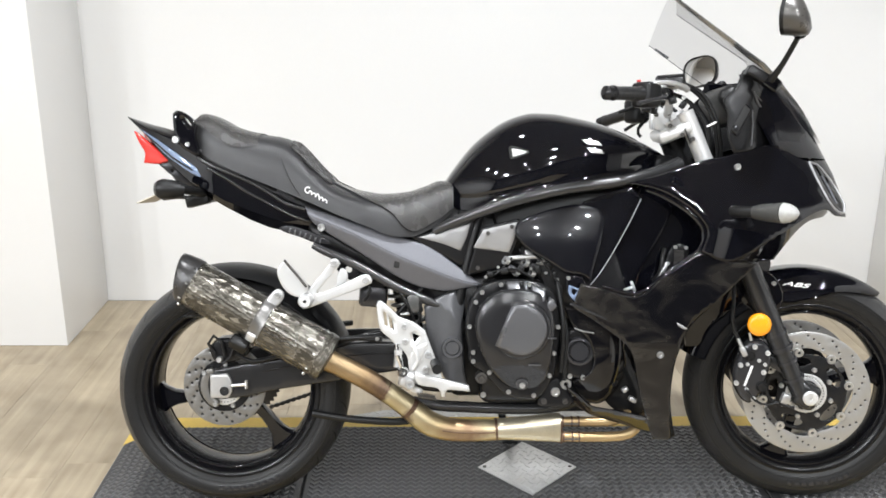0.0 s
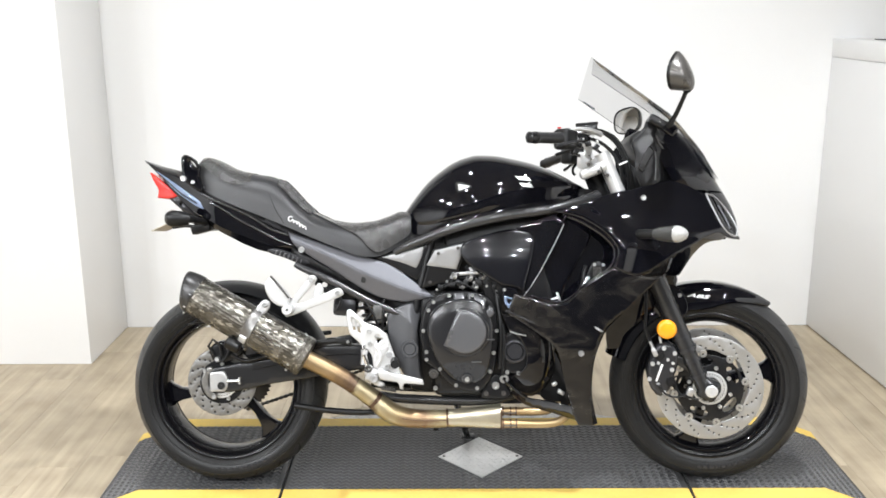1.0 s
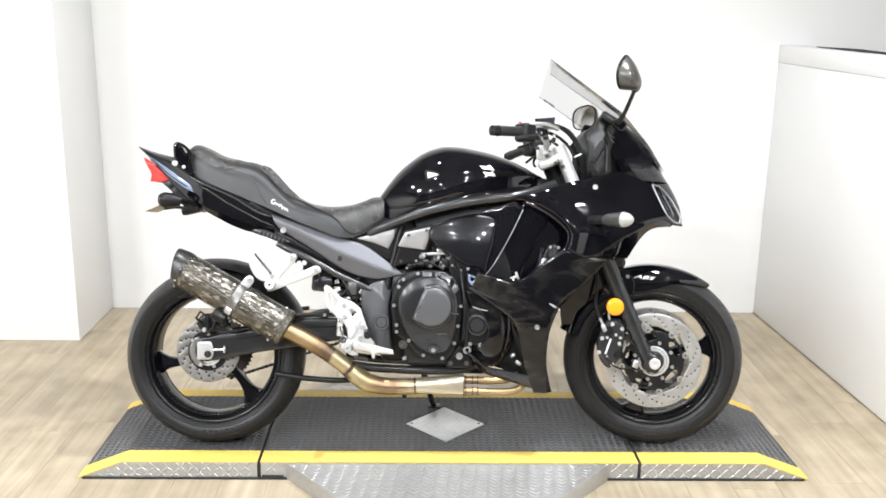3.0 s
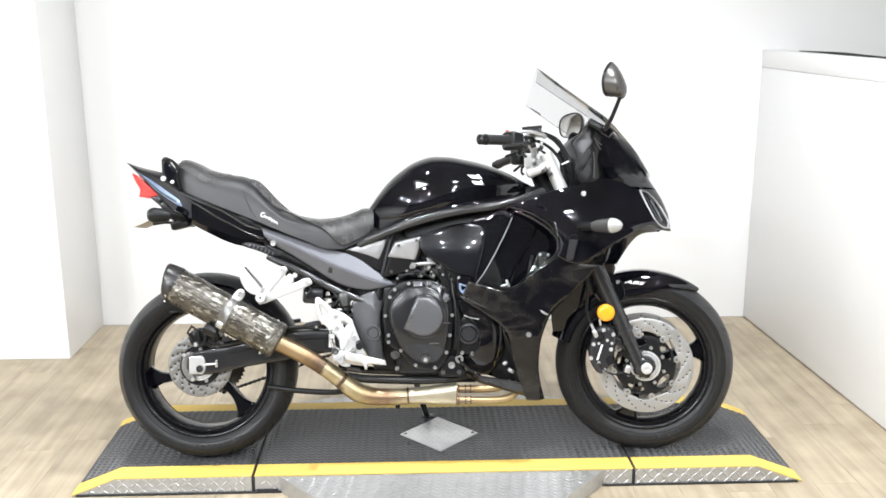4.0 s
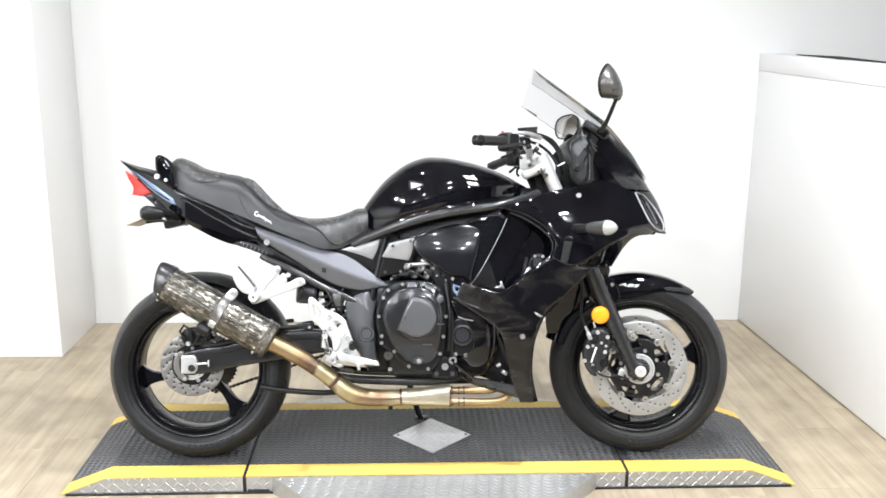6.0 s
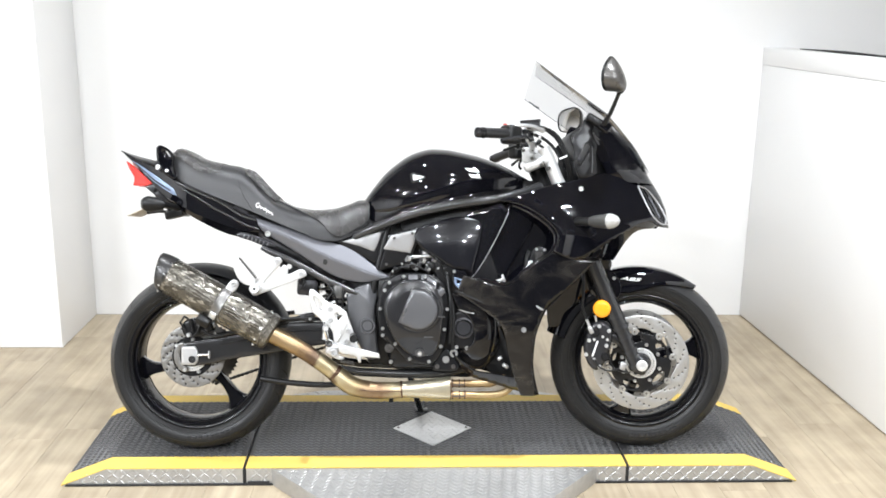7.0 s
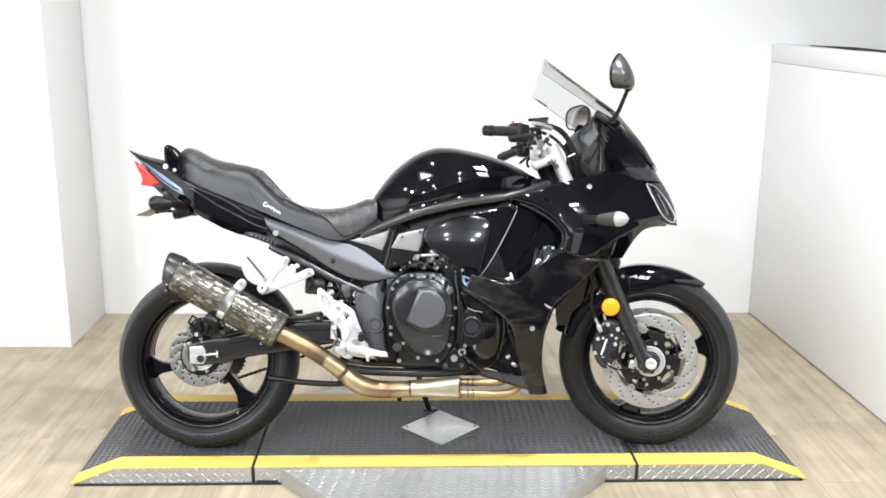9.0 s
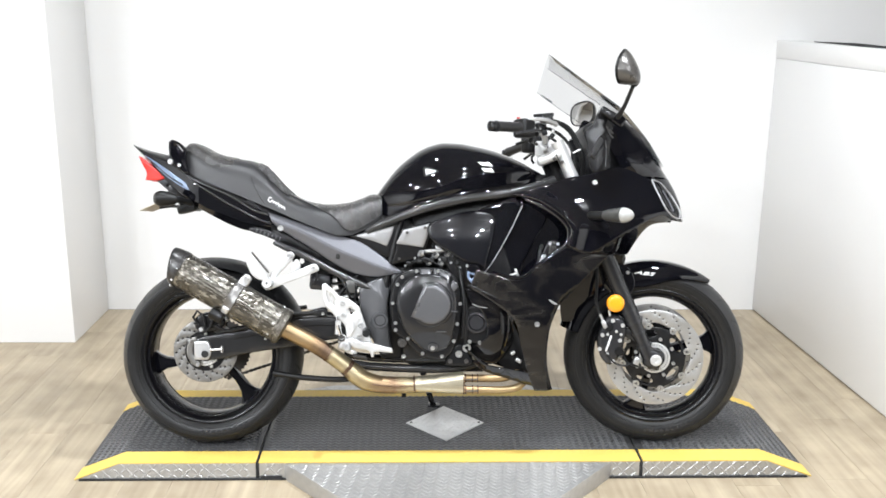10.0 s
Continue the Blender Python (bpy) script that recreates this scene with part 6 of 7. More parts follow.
for pts in ([(-0.035, 0.583, 1), (-0.005, 0.583, 1), (-0.002, 0.545), (-0.03, 0.545)], [(0.006, 0.583, 1), (0.014, 0.583, 1), (0.016, 0.548), (0.008, 0.548)], [(0.024, 0.578, 1), (0.058, 0.563, 1), (0.048, 0.528), (0.026, 0.545)], [(0.068, 0.548, 1), (0.084, 0.528, 1), (0.066, 0.512), (0.056, 0.522)]):
    part("boss_wedge", sheet(pts, lambda x, z: -0.218 + 0.75 * max(0, z - 0.545), 0.03, 0.003, 0.012), BOSSM, cover)
part("cover_rib", tube([(-0.104, -0.197, 0.43), (-0.095, -0.203, 0.42), (-0.086, -0.206, 0.412)], 0.002, 6), PIVOTM, cover)
part("cover_rib", tube([(0.06, -0.226, 0.452), (0.07, -0.224, 0.45), (0.082, -0.212, 0.449)], 0.002, 6), PIVOTM, cover)
part("cast_mark", block((0.03, -0.2235, 0.386), (0.03, 0.001, 0.004), 0, (31, 0, 0)), PIVOTM, cover)
part("oil_cap", lathe([(0.0005, -0.009), (0.0075, -0.009), (0.0085, -0.004), (0.0115, -0.004), (0.0125, -0.007), (0.015, -0.006), (0.016, 0.004)], 24), PIVOTM, cover, at=pose(0.003, -0.19, 0.334, 25, 0, 0))
part("bolt", bolt_mesh(0.0075, 0.006), BOLT, cover, at=pose(0.003, -0.197, 0.332, 25, 0, 0))
bolts([(-0.125, 0.473), (-0.116, 0.41), (-0.116, 0.388), (-0.076, 0.36), (-0.029, 0.312), (0.033, 0.303), (0.071, 0.352), (0.082, 0.407), (0.091, 0.472), (0.075, 0.535), (0.054, 0.562), (0.019, 0.576), (-0.049, 0.576), (-0.095, 0.557), (-0.110, 0.533)], -0.183, cover, 0.0058)
small = part("starter_cover", sheet([(0.103, 0.415), (0.112, 0.456), (0.14, 0.47), (0.17, 0.46), (0.193, 0.422), (0.19, 0.376), (0.163, 0.344), (0.122, 0.347), (0.105, 0.376)], flat(-0.175), 0.04, 0.006, 0.014), ENGINE, bike, "black round side cover")
part("cover_cap", lathe([(0.0005, -0.009), (0.022, -0.009), (0.025, -0.004), (0.028, -0.009), (0.034, -0.008), (0.037, 0.003)], 32), ENGINE2, small, at=pose(0.144, -0.178, 0.411))
bolts([(0.108, 0.45), (0.108, 0.376), (0.155, 0.346), (0.19, 0.388), (0.122, 0.349), (0.165, 0.46)], -0.176, small, 0.0062)
part("engine_lug", sheet([(0.078, 0.336), (0.1, 0.336), (0.131, 0.287), (0.122, 0.271), (0.052, 0.271), (0.047, 0.287)], flat(-0.165), 0.03, 0.004, 0.012), ENGINE, engine)
bolts([(0.088, 0.308)], -0.166, engine, 0.0115)
part("washer", lathe([(0.006, -0.006), (0.012, -0.006), (0.0135, -0.003), (0.0135, 0.004), (0.006, 0.004)], 20, close=True), BOLT, engine, at=pose(0.113, -0.172, 0.329))
bolts([(0.06, 0.285), (0.112, 0.285)], -0.166, engine, 0.0075, CHAINM)
part("shift_shaft", lathe([(0.0005, -0.02), (0.006, -0.02), (0.008, -0.012), (0.014, -0.012), (0.015, 0.01)], 20), CHAINM, engine, at=pose(-0.095, -0.165, 0.345))
bolts([(-0.118, 0.385), (-0.09, 0.30)], -0.16, engine, 0.007)
# hoses and small parts above the crankcase
for a, b, c, r in (((-0.03, -0.12, 0.63), (0.02, -0.15, 0.62), (0.075, -0.14, 0.575), 0.009), ((-0.06, -0.1, 0.61), (0.03, -0.13, 0.6), (0.09, -0.12, 0.63), 0.007), ((0.0, -0.13, 0.66), (0.03, -0.155, 0.61), (0.03, -0.15, 0.58), 0.006),
                   ((0.09, -0.17, 0.58), (0.102, -0.19, 0.48), (0.1, -0.18, 0.36), 0.006), ((0.098, -0.165, 0.52), (0.112, -0.185, 0.46), (0.108, -0.18, 0.34), 0.0045)):
    part("hose", tube([a, b, c], r, 10), DARKPL, bike)
for x, z, w in ((0.02, 0.645, 0.028), (0.035, 0.618, 0.02), (-0.02, 0.612, 0.024), (0.06, 0.6, 0.018)):
    part("injector_body", block((x, -0.145, z), (w, 0.03, w * 0.8), 0.005, (0, 25, 0)), ALUDULL if w > 0.025 else ENGINE2, bike)
part("throttle_body", lathe([(0.02, -0.16), (0.028, -0.16), (0.028, 0.16), (0.02, 0.16)], 24, at=(0.03, 0, 0.66), close=True), ENGINE, bike)
# fuel rail, connectors and clamps in the gap above the crankcase
part("fuel_rail", tube([(-0.055, -0.14, 0.635), (0.0, -0.158, 0.64), (0.06, -0.158, 0.645)], 0.006, 10), ALUDULL, bike, "dull silver fuel rail")
for x, z, r in ((-0.035, 0.632, 0.011), (0.012, 0.628, 0.012), (0.05, 0.632, 0.011), (0.028, 0.60, 0.010), (-0.01, 0.602, 0.008)):
    clampring = part("hose_clamp", lathe([(r * 0.7, -0.005), (r, -0.005), (r, 0.005), (r * 0.7, 0.005)], 16, "x", close=True), ALUDULL, bike, at=pose(x, -0.158, z, 0, 25, 30))
    part("screw", bolt_mesh(0.0035, 0.004), BOLT, clampring, at=pose(0, -r, 0))
for x, z, w, h, a in ((0.0, 0.612, 0.016, 0.02, 20), (0.042, 0.612, 0.014, 0.022, -15), (0.07, 0.622, 0.018, 0.014, 10), (-0.04, 0.606, 0.02, 0.012, 0), (0.082, 0.60, 0.012, 0.016, 30), (-0.075, 0.60, 0.016, 0.014, 12)):
    part("connector", block((x, -0.163, z), (w, 0.016, h), 0.003, (0, a, 0)), DARKPL, bike)
for a, b, c in (((-0.08, -0.15, 0.6), (-0.02, -0.17, 0.615), (0.03, -0.165, 0.59)), ((0.03, -0.16, 0.65), (0.065, -0.172, 0.62), (0.088, -0.165, 0.57)), ((-0.09, -0.14, 0.58), (-0.06, -0.165, 0.6), (-0.02, -0.16, 0.64)), ((0.075, -0.165, 0.60), (0.098, -0.178, 0.57), (0.1, -0.17, 0.53))):
    part("wire", tube([a, b, c], 0.0028, 8), DARKPL, bike)
bolts([(-0.085, 0.593), (0.025, 0.613), (0.062, 0.603), (0.09, 0.587), (-0.055, 0.617)], -0.166, bike, 0.004, BOLT, "bolt")

# radiator and its hose seen through the duct
rad = part("radiator", block((0.36, 0, 0.60), (0.035, 0.23, 0.34), 0.006, (0, 12, 0)), ENGINE, bike, "black radiator")
core = bmesh.new()
for k in range(14):
    bmesh.ops.create_cube(core, size=1, matrix=Matrix.Translation((0.392, -0.153, 0.615 + k * 0.0032)) @ Matrix.Diagonal((0.024, 0.004, 0.0018, 1)))
part("radiator_fins", core, CHAINM, rad)
part("radiator_hose", tube([(0.335, -0.135, 0.58), (0.348, -0.15, 0.605), (0.352, -0.15, 0.64), (0.36, -0.14, 0.66)], 0.006, 12), DARKPL, rad)
part("radiator_tank", sheet([(0.352, 0.60), (0.365, 0.645), (0.382, 0.672), (0.408, 0.672), (0.418, 0.65), (0.385, 0.605), (0.365, 0.588)], flat(-0.147), 0.012, 0.003, 0.012), ENGINE, rad, "dark radiator end tank")
for bx, bz in ((0.366, 0.625), (0.384, 0.665), (0.41, 0.664), (0.372, 0.598), (0.40, 0.628)):
    part("bolt", bolt_mesh(0.0045, 0.004), BOLT, rad, at=pose(bx, -0.148, bz))
part("radiator_stay", block((0.350, -0.158, 0.605), (0.008, 0.008, 0.05), 0.002, (0, 28, 0)), BOLT, rad)
part("hose_clip", block((0.272, -0.185, 0.572), (0.007, 0.010, 0.026), 0.002, (0, -20, 0)), BOLT, rad)
part("hose_clip", block((0.262, -0.185, 0.567), (0.026, 0.010, 0.007), 0.002, (0, -20, 0)), BOLT, rad)
part("air_box", block((0.12, 0, 0.735), (0.36, 0.24, 0.15), 0.02, (0, -12, 0)), DARKPL, bike)

# ---- exhaust ----
AX0, AX1 = Vector((-0.812, -0.17, 0.588)), Vector((-0.470, -0.17, 0.393))
axis = (AX1 - AX0).normalized()
tilt = math.degrees(math.atan2(-axis.z, axis.x))
can_pose = pose(*AX0, 0, tilt, 0)
LEN = (AX1 - AX0).length
can = part("muffler", lathe([(0.057, 0.012), (0.0575, 0.02)] + [(0.0585, h) for h in np.linspace(0.03, LEN - 0.03, 10)] + [(0.0575, LEN - 0.02), (0.055, LEN - 0.012)], 64, "x", uv=True), CARBON, bike, "carbon fibre muffler can", at=can_pose)
cap_rings = []
for f, r in ((0.0, 0.0598), (0.12, 0.0604), (0.3, 0.0598), (0.62, 0.0575), (0.86, 0.0548), (0.97, 0.0525), (1.0, 0.049), (0.985, 0.0455), (0.9, 0.044), (0.3, 0.043)):
    # the mouth is cut on a slant, longest on top
    cap_rings.append([(0.02 - f * (0.022 + 0.034 * (1 + math.sin(a)) / 2), r * math.cos(a), r * math.sin(a)) for a in np.linspace(0, 2 * math.pi, 48, endpoint=False)])
part("end_cap", loft(cap_rings, caps=False), CARBONCAP, can, "dark carbon end cap with a slanted mouth", angle=50)
part("cap_bore", lathe([(0.0005, 0.016), (0.028, 0.016), (0.044, 0.008), (0.044, 0.002)], 32, "x"), DARKGAP, can)
part("front_ring", lathe([(0.0592, LEN - 0.026), (0.0605, LEN - 0.023), (0.0605, LEN - 0.008), (0.058, LEN - 0.001), (0.048, LEN + 0.002), (0.027, LEN + 0.004)], 48, "x", uv=True), CARBON, can, "carbon front end ring")
rivet = None
for h in (0.014, LEN - 0.035):
    for k in range(9):
        a = 2 * math.pi * k / 9 + 0.3
        at = pose(h, 0.0603 * math.cos(a), 0.0603 * math.sin(a), 0, 0, 0) @ pose(0, 0, 0, math.degrees(a) + 90, 0, 0)
        if rivet is None:
            rivet = part("rivet", lathe([(0.0005, -0.0025), (0.003, -0.0018), (0.0042, 0.0)], 8), BOLT, can, at=at)
        else:
            again(rivet, at)
cl = part("muffler_clamp", lathe([(0.0595, 0.192), (0.0612, 0.192), (0.0625, 0.1935), (0.0615, 0.196), (0.0613, 0.218), (0.0625, 0.2205), (0.0612, 0.222), (0.0595, 0.222)], 48, "x", close=True), STRAP, bike, "grey steel muffler strap", at=can_pose)
part("clamp_lug", sheet([(0.196, 0.052), (0.198, 0.082), (0.207, 0.093), (0.222, 0.09), (0.228, 0.074), (0.22, 0.05)], flat(-0.026), 0.012, 0.003, 0.008), ALUDULL, cl, "bright strap lug")
part("bolt", bolt_mesh(0.0075, 0.006), BOLT, cl, at=pose(0.213, -0.027, 0.079))
part("clamp_lug", block((0.207, -0.052, -0.036), (0.022, 0.008, 0.026), 0.003, (38, 0, 0)), ALU, cl)
part("rubber_stop", block((0.19, -0.04, -0.066), (0.046, 0.03, 0.03), 0.007, (40, 0, 0), 3), DARKPL, cl, "black rubber stop")
pipe = part("exhaust_pipe", tube([(-0.478, -0.168, 0.392), (-0.455, -0.163, 0.38), (-0.373, -0.152, 0.335), (-0.31, -0.145, 0.292), (-0.272, -0.14, 0.262)], [0.027, 0.0265, 0.0265, 0.027, 0.028], 28), TITAN, bike, "gold heat-coloured exhaust link pipe")
part("weld_ring", tube([(-0.276, -0.141, 0.2655), (-0.266, -0.139, 0.258)], 0.0292, 28, curved=False), WELD, pipe, "burnt brown weld")
part("weld_ring", tube([(-0.335, -0.1475, 0.3095), (-0.331, -0.147, 0.3065)], 0.0273, 28, curved=False), WELD, pipe, "burnt brown weld")
part("collector", tube([(-0.272, -0.14, 0.262), (-0.245, -0.138, 0.239), (-0.212, -0.136, 0.217), (-0.15, -0.134, 0.204), (-0.05, -0.132, 0.204), (0.0, -0.13, 0.206), (0.05, -0.13, 0.209), (0.095, -0.13, 0.21), (0.108, -0.13, 0.21)],
                       [0.028, 0.0305, 0.031, 0.028, 0.026, 0.0255, 0.024, 0.022, 0.02], 28), TITAN, pipe, "gold welded collector")
flare = []
for x, r in ((-0.052, 0.0265), (-0.02, 0.0275), (0.03, 0.030), (0.075, 0.0325), (0.1, 0.0335), (0.106, 0.033)):
    square = 0.5 + 0.5 * (0.106 - x) / 0.158
    flare.append([(x, -0.131 + r * 1.05 * math.copysign(abs(math.cos(a)) ** square, math.cos(a)), 0.2055 + 0.03 * (x + 0.05) + r * math.copysign(abs(math.sin(a)) ** square, math.sin(a))) for a in np.linspace(0, 2 * math.pi, 40, endpoint=False)])
part("collector_box", loft(flare), PALETI, pipe, "pale titanium collector flare")
for x in (-0.055, 0.104):
    part("weld_ring", tube([(x - 0.003, -0.131, 0.2055), (x + 0.003, -0.131, 0.2058)], 0.0282 if x < 0 else 0.024, 28, curved=False), WELD, pipe)
part("weld_seam", tube([(-0.19, -0.166, 0.211), (-0.15, -0.162, 0.205), (-0.1, -0.161, 0.204), (-0.06, -0.160, 0.2045)], 0.0016, 6), WELD, pipe)
part("weld_seam", tube([(0.104, -0.166, 0.236), (0.1045, -0.1665, 0.21), (0.104, -0.166, 0.178)], 0.002, 6), WELD, pipe)
for z, y, far in ((0.226, -0.137, 0.24), (0.191, -0.149, 0.262)):
    head = part("header_pipe", tube([(0.1, y, z), (0.2, y, z - 0.001), (far, y + 0.004, z + 0.001), (far + 0.03, y + 0.014, z + 0.012), (far + 0.058, y + 0.04, z + 0.04), (far + 0.085, y + 0.08, z + 0.11), (far + 0.1, y + 0.1, z + 0.2)], 0.0122, 18), TITAN, pipe, "gold header pipe")
    for x in (0.1085, 0.131, 0.148):
        part("pipe_band", tube([(x, y, z), (x + 0.0045, y, z)], 0.0142 if x > 0.12 else 0.0152, 18, curved=False), WELD, head, "burnt brown band")
    part("spring", tube([(0.112, y - 0.0145, z - 0.003), (0.15, y - 0.0145, z - 0.003)], 0.0022, 8, curved=False), CHAINM, head)

# ---- swingarm, hugger, chain ----
arm = part("swingarm", sheet([(-0.79, 0.345), (-0.72, 0.365), (-0.6, 0.385), (-0.44, 0.421), (-0.30, 0.424), (-0.2, 0.41), (-0.2, 0.35), (-0.30, 0.352), (-0.45, 0.328), (-0.6, 0.305), (-0.70, 0.285), (-0.79, 0.288)], flat(-0.124), 0.03, 0.006, 0.02), FRAME_M, bike, "black swingarm")
part("swingarm_side", sheet([(-0.79, 0.345), (-0.6, 0.385), (-0.44, 0.421), (-0.2, 0.41), (-0.2, 0.35), (-0.45, 0.328), (-0.6, 0.305), (-0.79, 0.288)], flat(-0.124), 0.03, 0.006, 0.03, side=-1), FRAME_M, arm)
part("hose_guide", tube([(-0.50, -0.128, 0.418), (-0.45, -0.132, 0.432), (-0.40, -0.132, 0.437), (-0.34, -0.13, 0.43)], 0.0065, 10), DARKPL, arm)
part("hose_guide", tube([(-0.485, -0.126, 0.405), (-0.43, -0.13, 0.424), (-0.38, -0.128, 0.447), (-0.33, -0.125, 0.455)], 0.004, 8), DARKPL, arm)
part("guide_bracket", block((-0.362, -0.13, 0.444), (0.05, 0.014, 0.016), 0.004, (0, -6, 0)), ENGINE, arm)
bolts([(-0.462, 0.428), (-0.352, 0.436)], -0.138, arm, 0.005)
part("arm_seam", tube([(-0.64, -0.1245, 0.352), (-0.52, -0.1245, 0.375), (-0.40, -0.1245, 0.395), (-0.31, -0.1245, 0.398)], 0.0022, 6), ENGINE, arm)
part("swingarm_bridge", block((-0.35, 0, 0.385), (0.12, 0.22, 0.05), 0.01), FRAME_M, arm)
part("adjuster_plate", sheet([(-0.768, 0.345, 1), (-0.725, 0.348, 1), (-0.715, 0.33), (-0.715, 0.30), (-0.725, 0.286, 1), (-0.768, 0.286, 1)], flat(-0.132), 0.01, 0.003, 0.012), ALUDULL, arm, "square silver axle plate")
# dark disc on the plate, standing in for the shaded hollow of the axle
part("axle_bore", lathe([(0.0005, 0.0005), (0.0095, 0.0005), (0.010, -0.0022), (0.0115, -0.0024)], 24), DARKGAP, arm, at=pose(RA[0] - 0.004, -0.134, RA[1] + 0.012))
part("adjuster_bolt", tube([(-0.715, -0.13, 0.318), (-0.68, -0.13, 0.32)], 0.0045, 8, curved=False), BOLT, arm)
part("adjuster_bolt", tube([(-0.678, -0.13, 0.309), (-0.678, -0.13, 0.331)], 0.0045, 8, curved=False), BOLT, arm)
rc = part("rear_caliper", sheet([(-0.764, 0.392), (-0.766, 0.416), (-0.748, 0.434), (-0.715, 0.436), (-0.68, 0.43), (-0.668, 0.405), (-0.69, 0.384), (-0.72, 0.376), (-0.75, 0.376)], flat(-0.133), 0.06, 0.006, 0.014), ENGINE, bike, "black rear brake caliper")
bolts([(-0.712, 0.418), (-0.688, 0.398)], -0.134, rc, 0.005, CHAINM)
part("caliper_bracket", sheet([(-0.765, 0.36), (-0.782, 0.352), (-0.793, 0.325), (-0.79, 0.295), (-0.772, 0.268), (-0.752, 0.262), (-0.748, 0.276), (-0.766, 0.288), (-0.773, 0.31), (-0.77, 0.338), (-0.758, 0.35)], flat(-0.126), 0.012, 0.003, 0.01), STEELDARK, rc, "silver caliper bracket")
bolts([(-0.783, 0.349), (-0.756, 0.270)], -0.127, rc, 0.006, ALUDULL)
part("hose_loop", tube([(-0.752, -0.14, 0.40), (-0.768, -0.142, 0.425), (-0.755, -0.143, 0.445), (-0.735, -0.142, 0.43), (-0.728, -0.141, 0.395)], 0.0042, 8), DARKPL, rc)
part("hose_loop", tube([(-0.735, -0.14, 0.375), (-0.715, -0.142, 0.39), (-0.705, -0.142, 0.415), (-0.70, -0.14, 0.43)], 0.0035, 8), DARKPL, rc)
part("banjo", lathe([(0.0005, -0.008), (0.006, -0.008), (0.008, -0.004), (0.008, 0.004)], 16), ALUDULL, rc, at=pose(-0.742, -0.138, 0.385))
part("caliper_hose", tube([(-0.7, -0.14, 0.40), (-0.66, -0.14, 0.38), (-0.6, -0.138, 0.392), (-0.53, -0.137, 0.40)], 0.0055, 10), DARKPL, rc)
part("caliper_pipe", tube([(-0.83, -0.13, 0.49), (-0.79, -0.13, 0.493), (-0.765, -0.12, 0.49)], 0.003, 8), DARKPL, rc)
rings = []
for a in np.linspace(radians(24), radians(104), 20):
    r = 0.322
    ring = []
    for v in np.linspace(-1, 1, 13):
        rr = r - 0.03 * abs(v) ** 2.2
        ring.append((RA[0] + rr * math.cos(a), 0.1 * v, RA[1] + rr * math.sin(a)))
    rings.append(ring)
bm = loft(rings, closed=False)
bmesh.ops.solidify(bm, geom=bm.faces[:], thickness=0.004)
part("rear_hugger", bm, DARKPL, bike, "black rear hugger")
part("sprocket", sheet([((0.098 if k % 2 else 0.106) * math.cos(math.pi * k / 44), (0.098 if k % 2 else 0.106) * math.sin(math.pi * k / 44)) for k in range(88)], flat(0), 0.006, 0, 0.03, [circle(0, 0, 0.06, 30)], raw=True), CHAINM, bike, "steel rear sprocket", at=pose(RA[0], 0.105, RA[1]))
chain_line = [Vector((RA[0] + 0.02, 0.108, RA[1] - 0.104)), Vector((-0.16, 0.108, 0.372))]
link = None
chain = part("drive_chain", tube([chain_line[0], chain_line[1]], 0.004, 8, curved=False), CHAINM, bike, "dark steel drive chain")
d = chain_line[1] - chain_line[0]
for k in range(36):
    p = chain_line[0] + d * (k + 0.5) / 36
    at = pose(*p, 0, math.degrees(math.atan2(-d.z, d.x)), 0)
    if link is None:
        link = part("chain_link", block((0, 0, 0), (0.013, 0.014, 0.011), 0.003, segments=1), CHAINM, chain, at=at)
    else:
        again(link, at)
part("chain_guard", block((-0.56, 0.115, 0.425), (0.26, 0.02, 0.014), 0.004, (0, -6, 0)), DARKPL, bike)
part("shock_absorber", tube([(-0.26, 0, 0.40), (-0.30, 0, 0.60)], 0.03, 16, curved=False), ENGINE, bike)
coil = [(-0.26 - 0.2 * f * 0.2 + 0.037 * math.cos(f * 40), 0.037 * math.sin(f * 40), 0.42 + 0.15 * f) for f in np.linspace(0, 1, 70)]
part("shock_spring", tube(coil, 0.0055, 6, 0.05), ALUDULL, bike)

# ---- foot controls ----
hang = part("passenger_hanger", sheet([(-0.543, 0.537), (-0.528, 0.552), (-0.470, 0.620), (-0.467, 0.632), (-0.453, 0.637), (-0.443, 0.628), (-0.447, 0.614), (-0.498, 0.553), (-0.438, 0.573), (-0.388, 0.596), (-0.371, 0.595), (-0.364, 0.582), (-0.375, 0.571), (-0.455, 0.540), (-0.523, 0.514), (-0.538, 0.518)],
                                           lambda x, z: -0.158 + 0.05 * max(0, x + 0.5), 0.012, 0.0025, 0.008, line=0.006), ALU, bike, "bare aluminium passenger footrest hanger")
bolts([(-0.457, 0.624), (-0.379, 0.584)], -0.160, hang, 0.0075, ALUDULL)
part("brace", sheet([(-0.452, 0.588), (-0.44, 0.612), (-0.428, 0.606), (-0.424, 0.588), (-0.438, 0.566), (-0.45, 0.565)], flat(-0.14), 0.006, 0.002, 0.01), ALU, hang)
part("peg_joint", lathe([(0.004, -0.045), (0.014, -0.045), (0.017, -0.04), (0.017, 0.0), (0.004, 0.0)], 20, close=True), ALU, hang, at=pose(-0.523, -0.158, 0.537))
part("footpeg", sheet([(-0.590, 0.614), (-0.573, 0.637, 1), (-0.519, 0.573), (-0.536, 0.546), (-0.566, 0.557), (-0.585, 0.586)], lambda x, z: -0.19 + 0.12 * (x + 0.58), 0.016, 0.004, 0.01), ALU, hang, "folded aluminium footpeg")
part("peg_edge", tube([(-0.572, -0.192, 0.636), (-0.545, -0.187, 0.602), (-0.52, -0.184, 0.57)], 0.003, 8), CHAINM, hang)
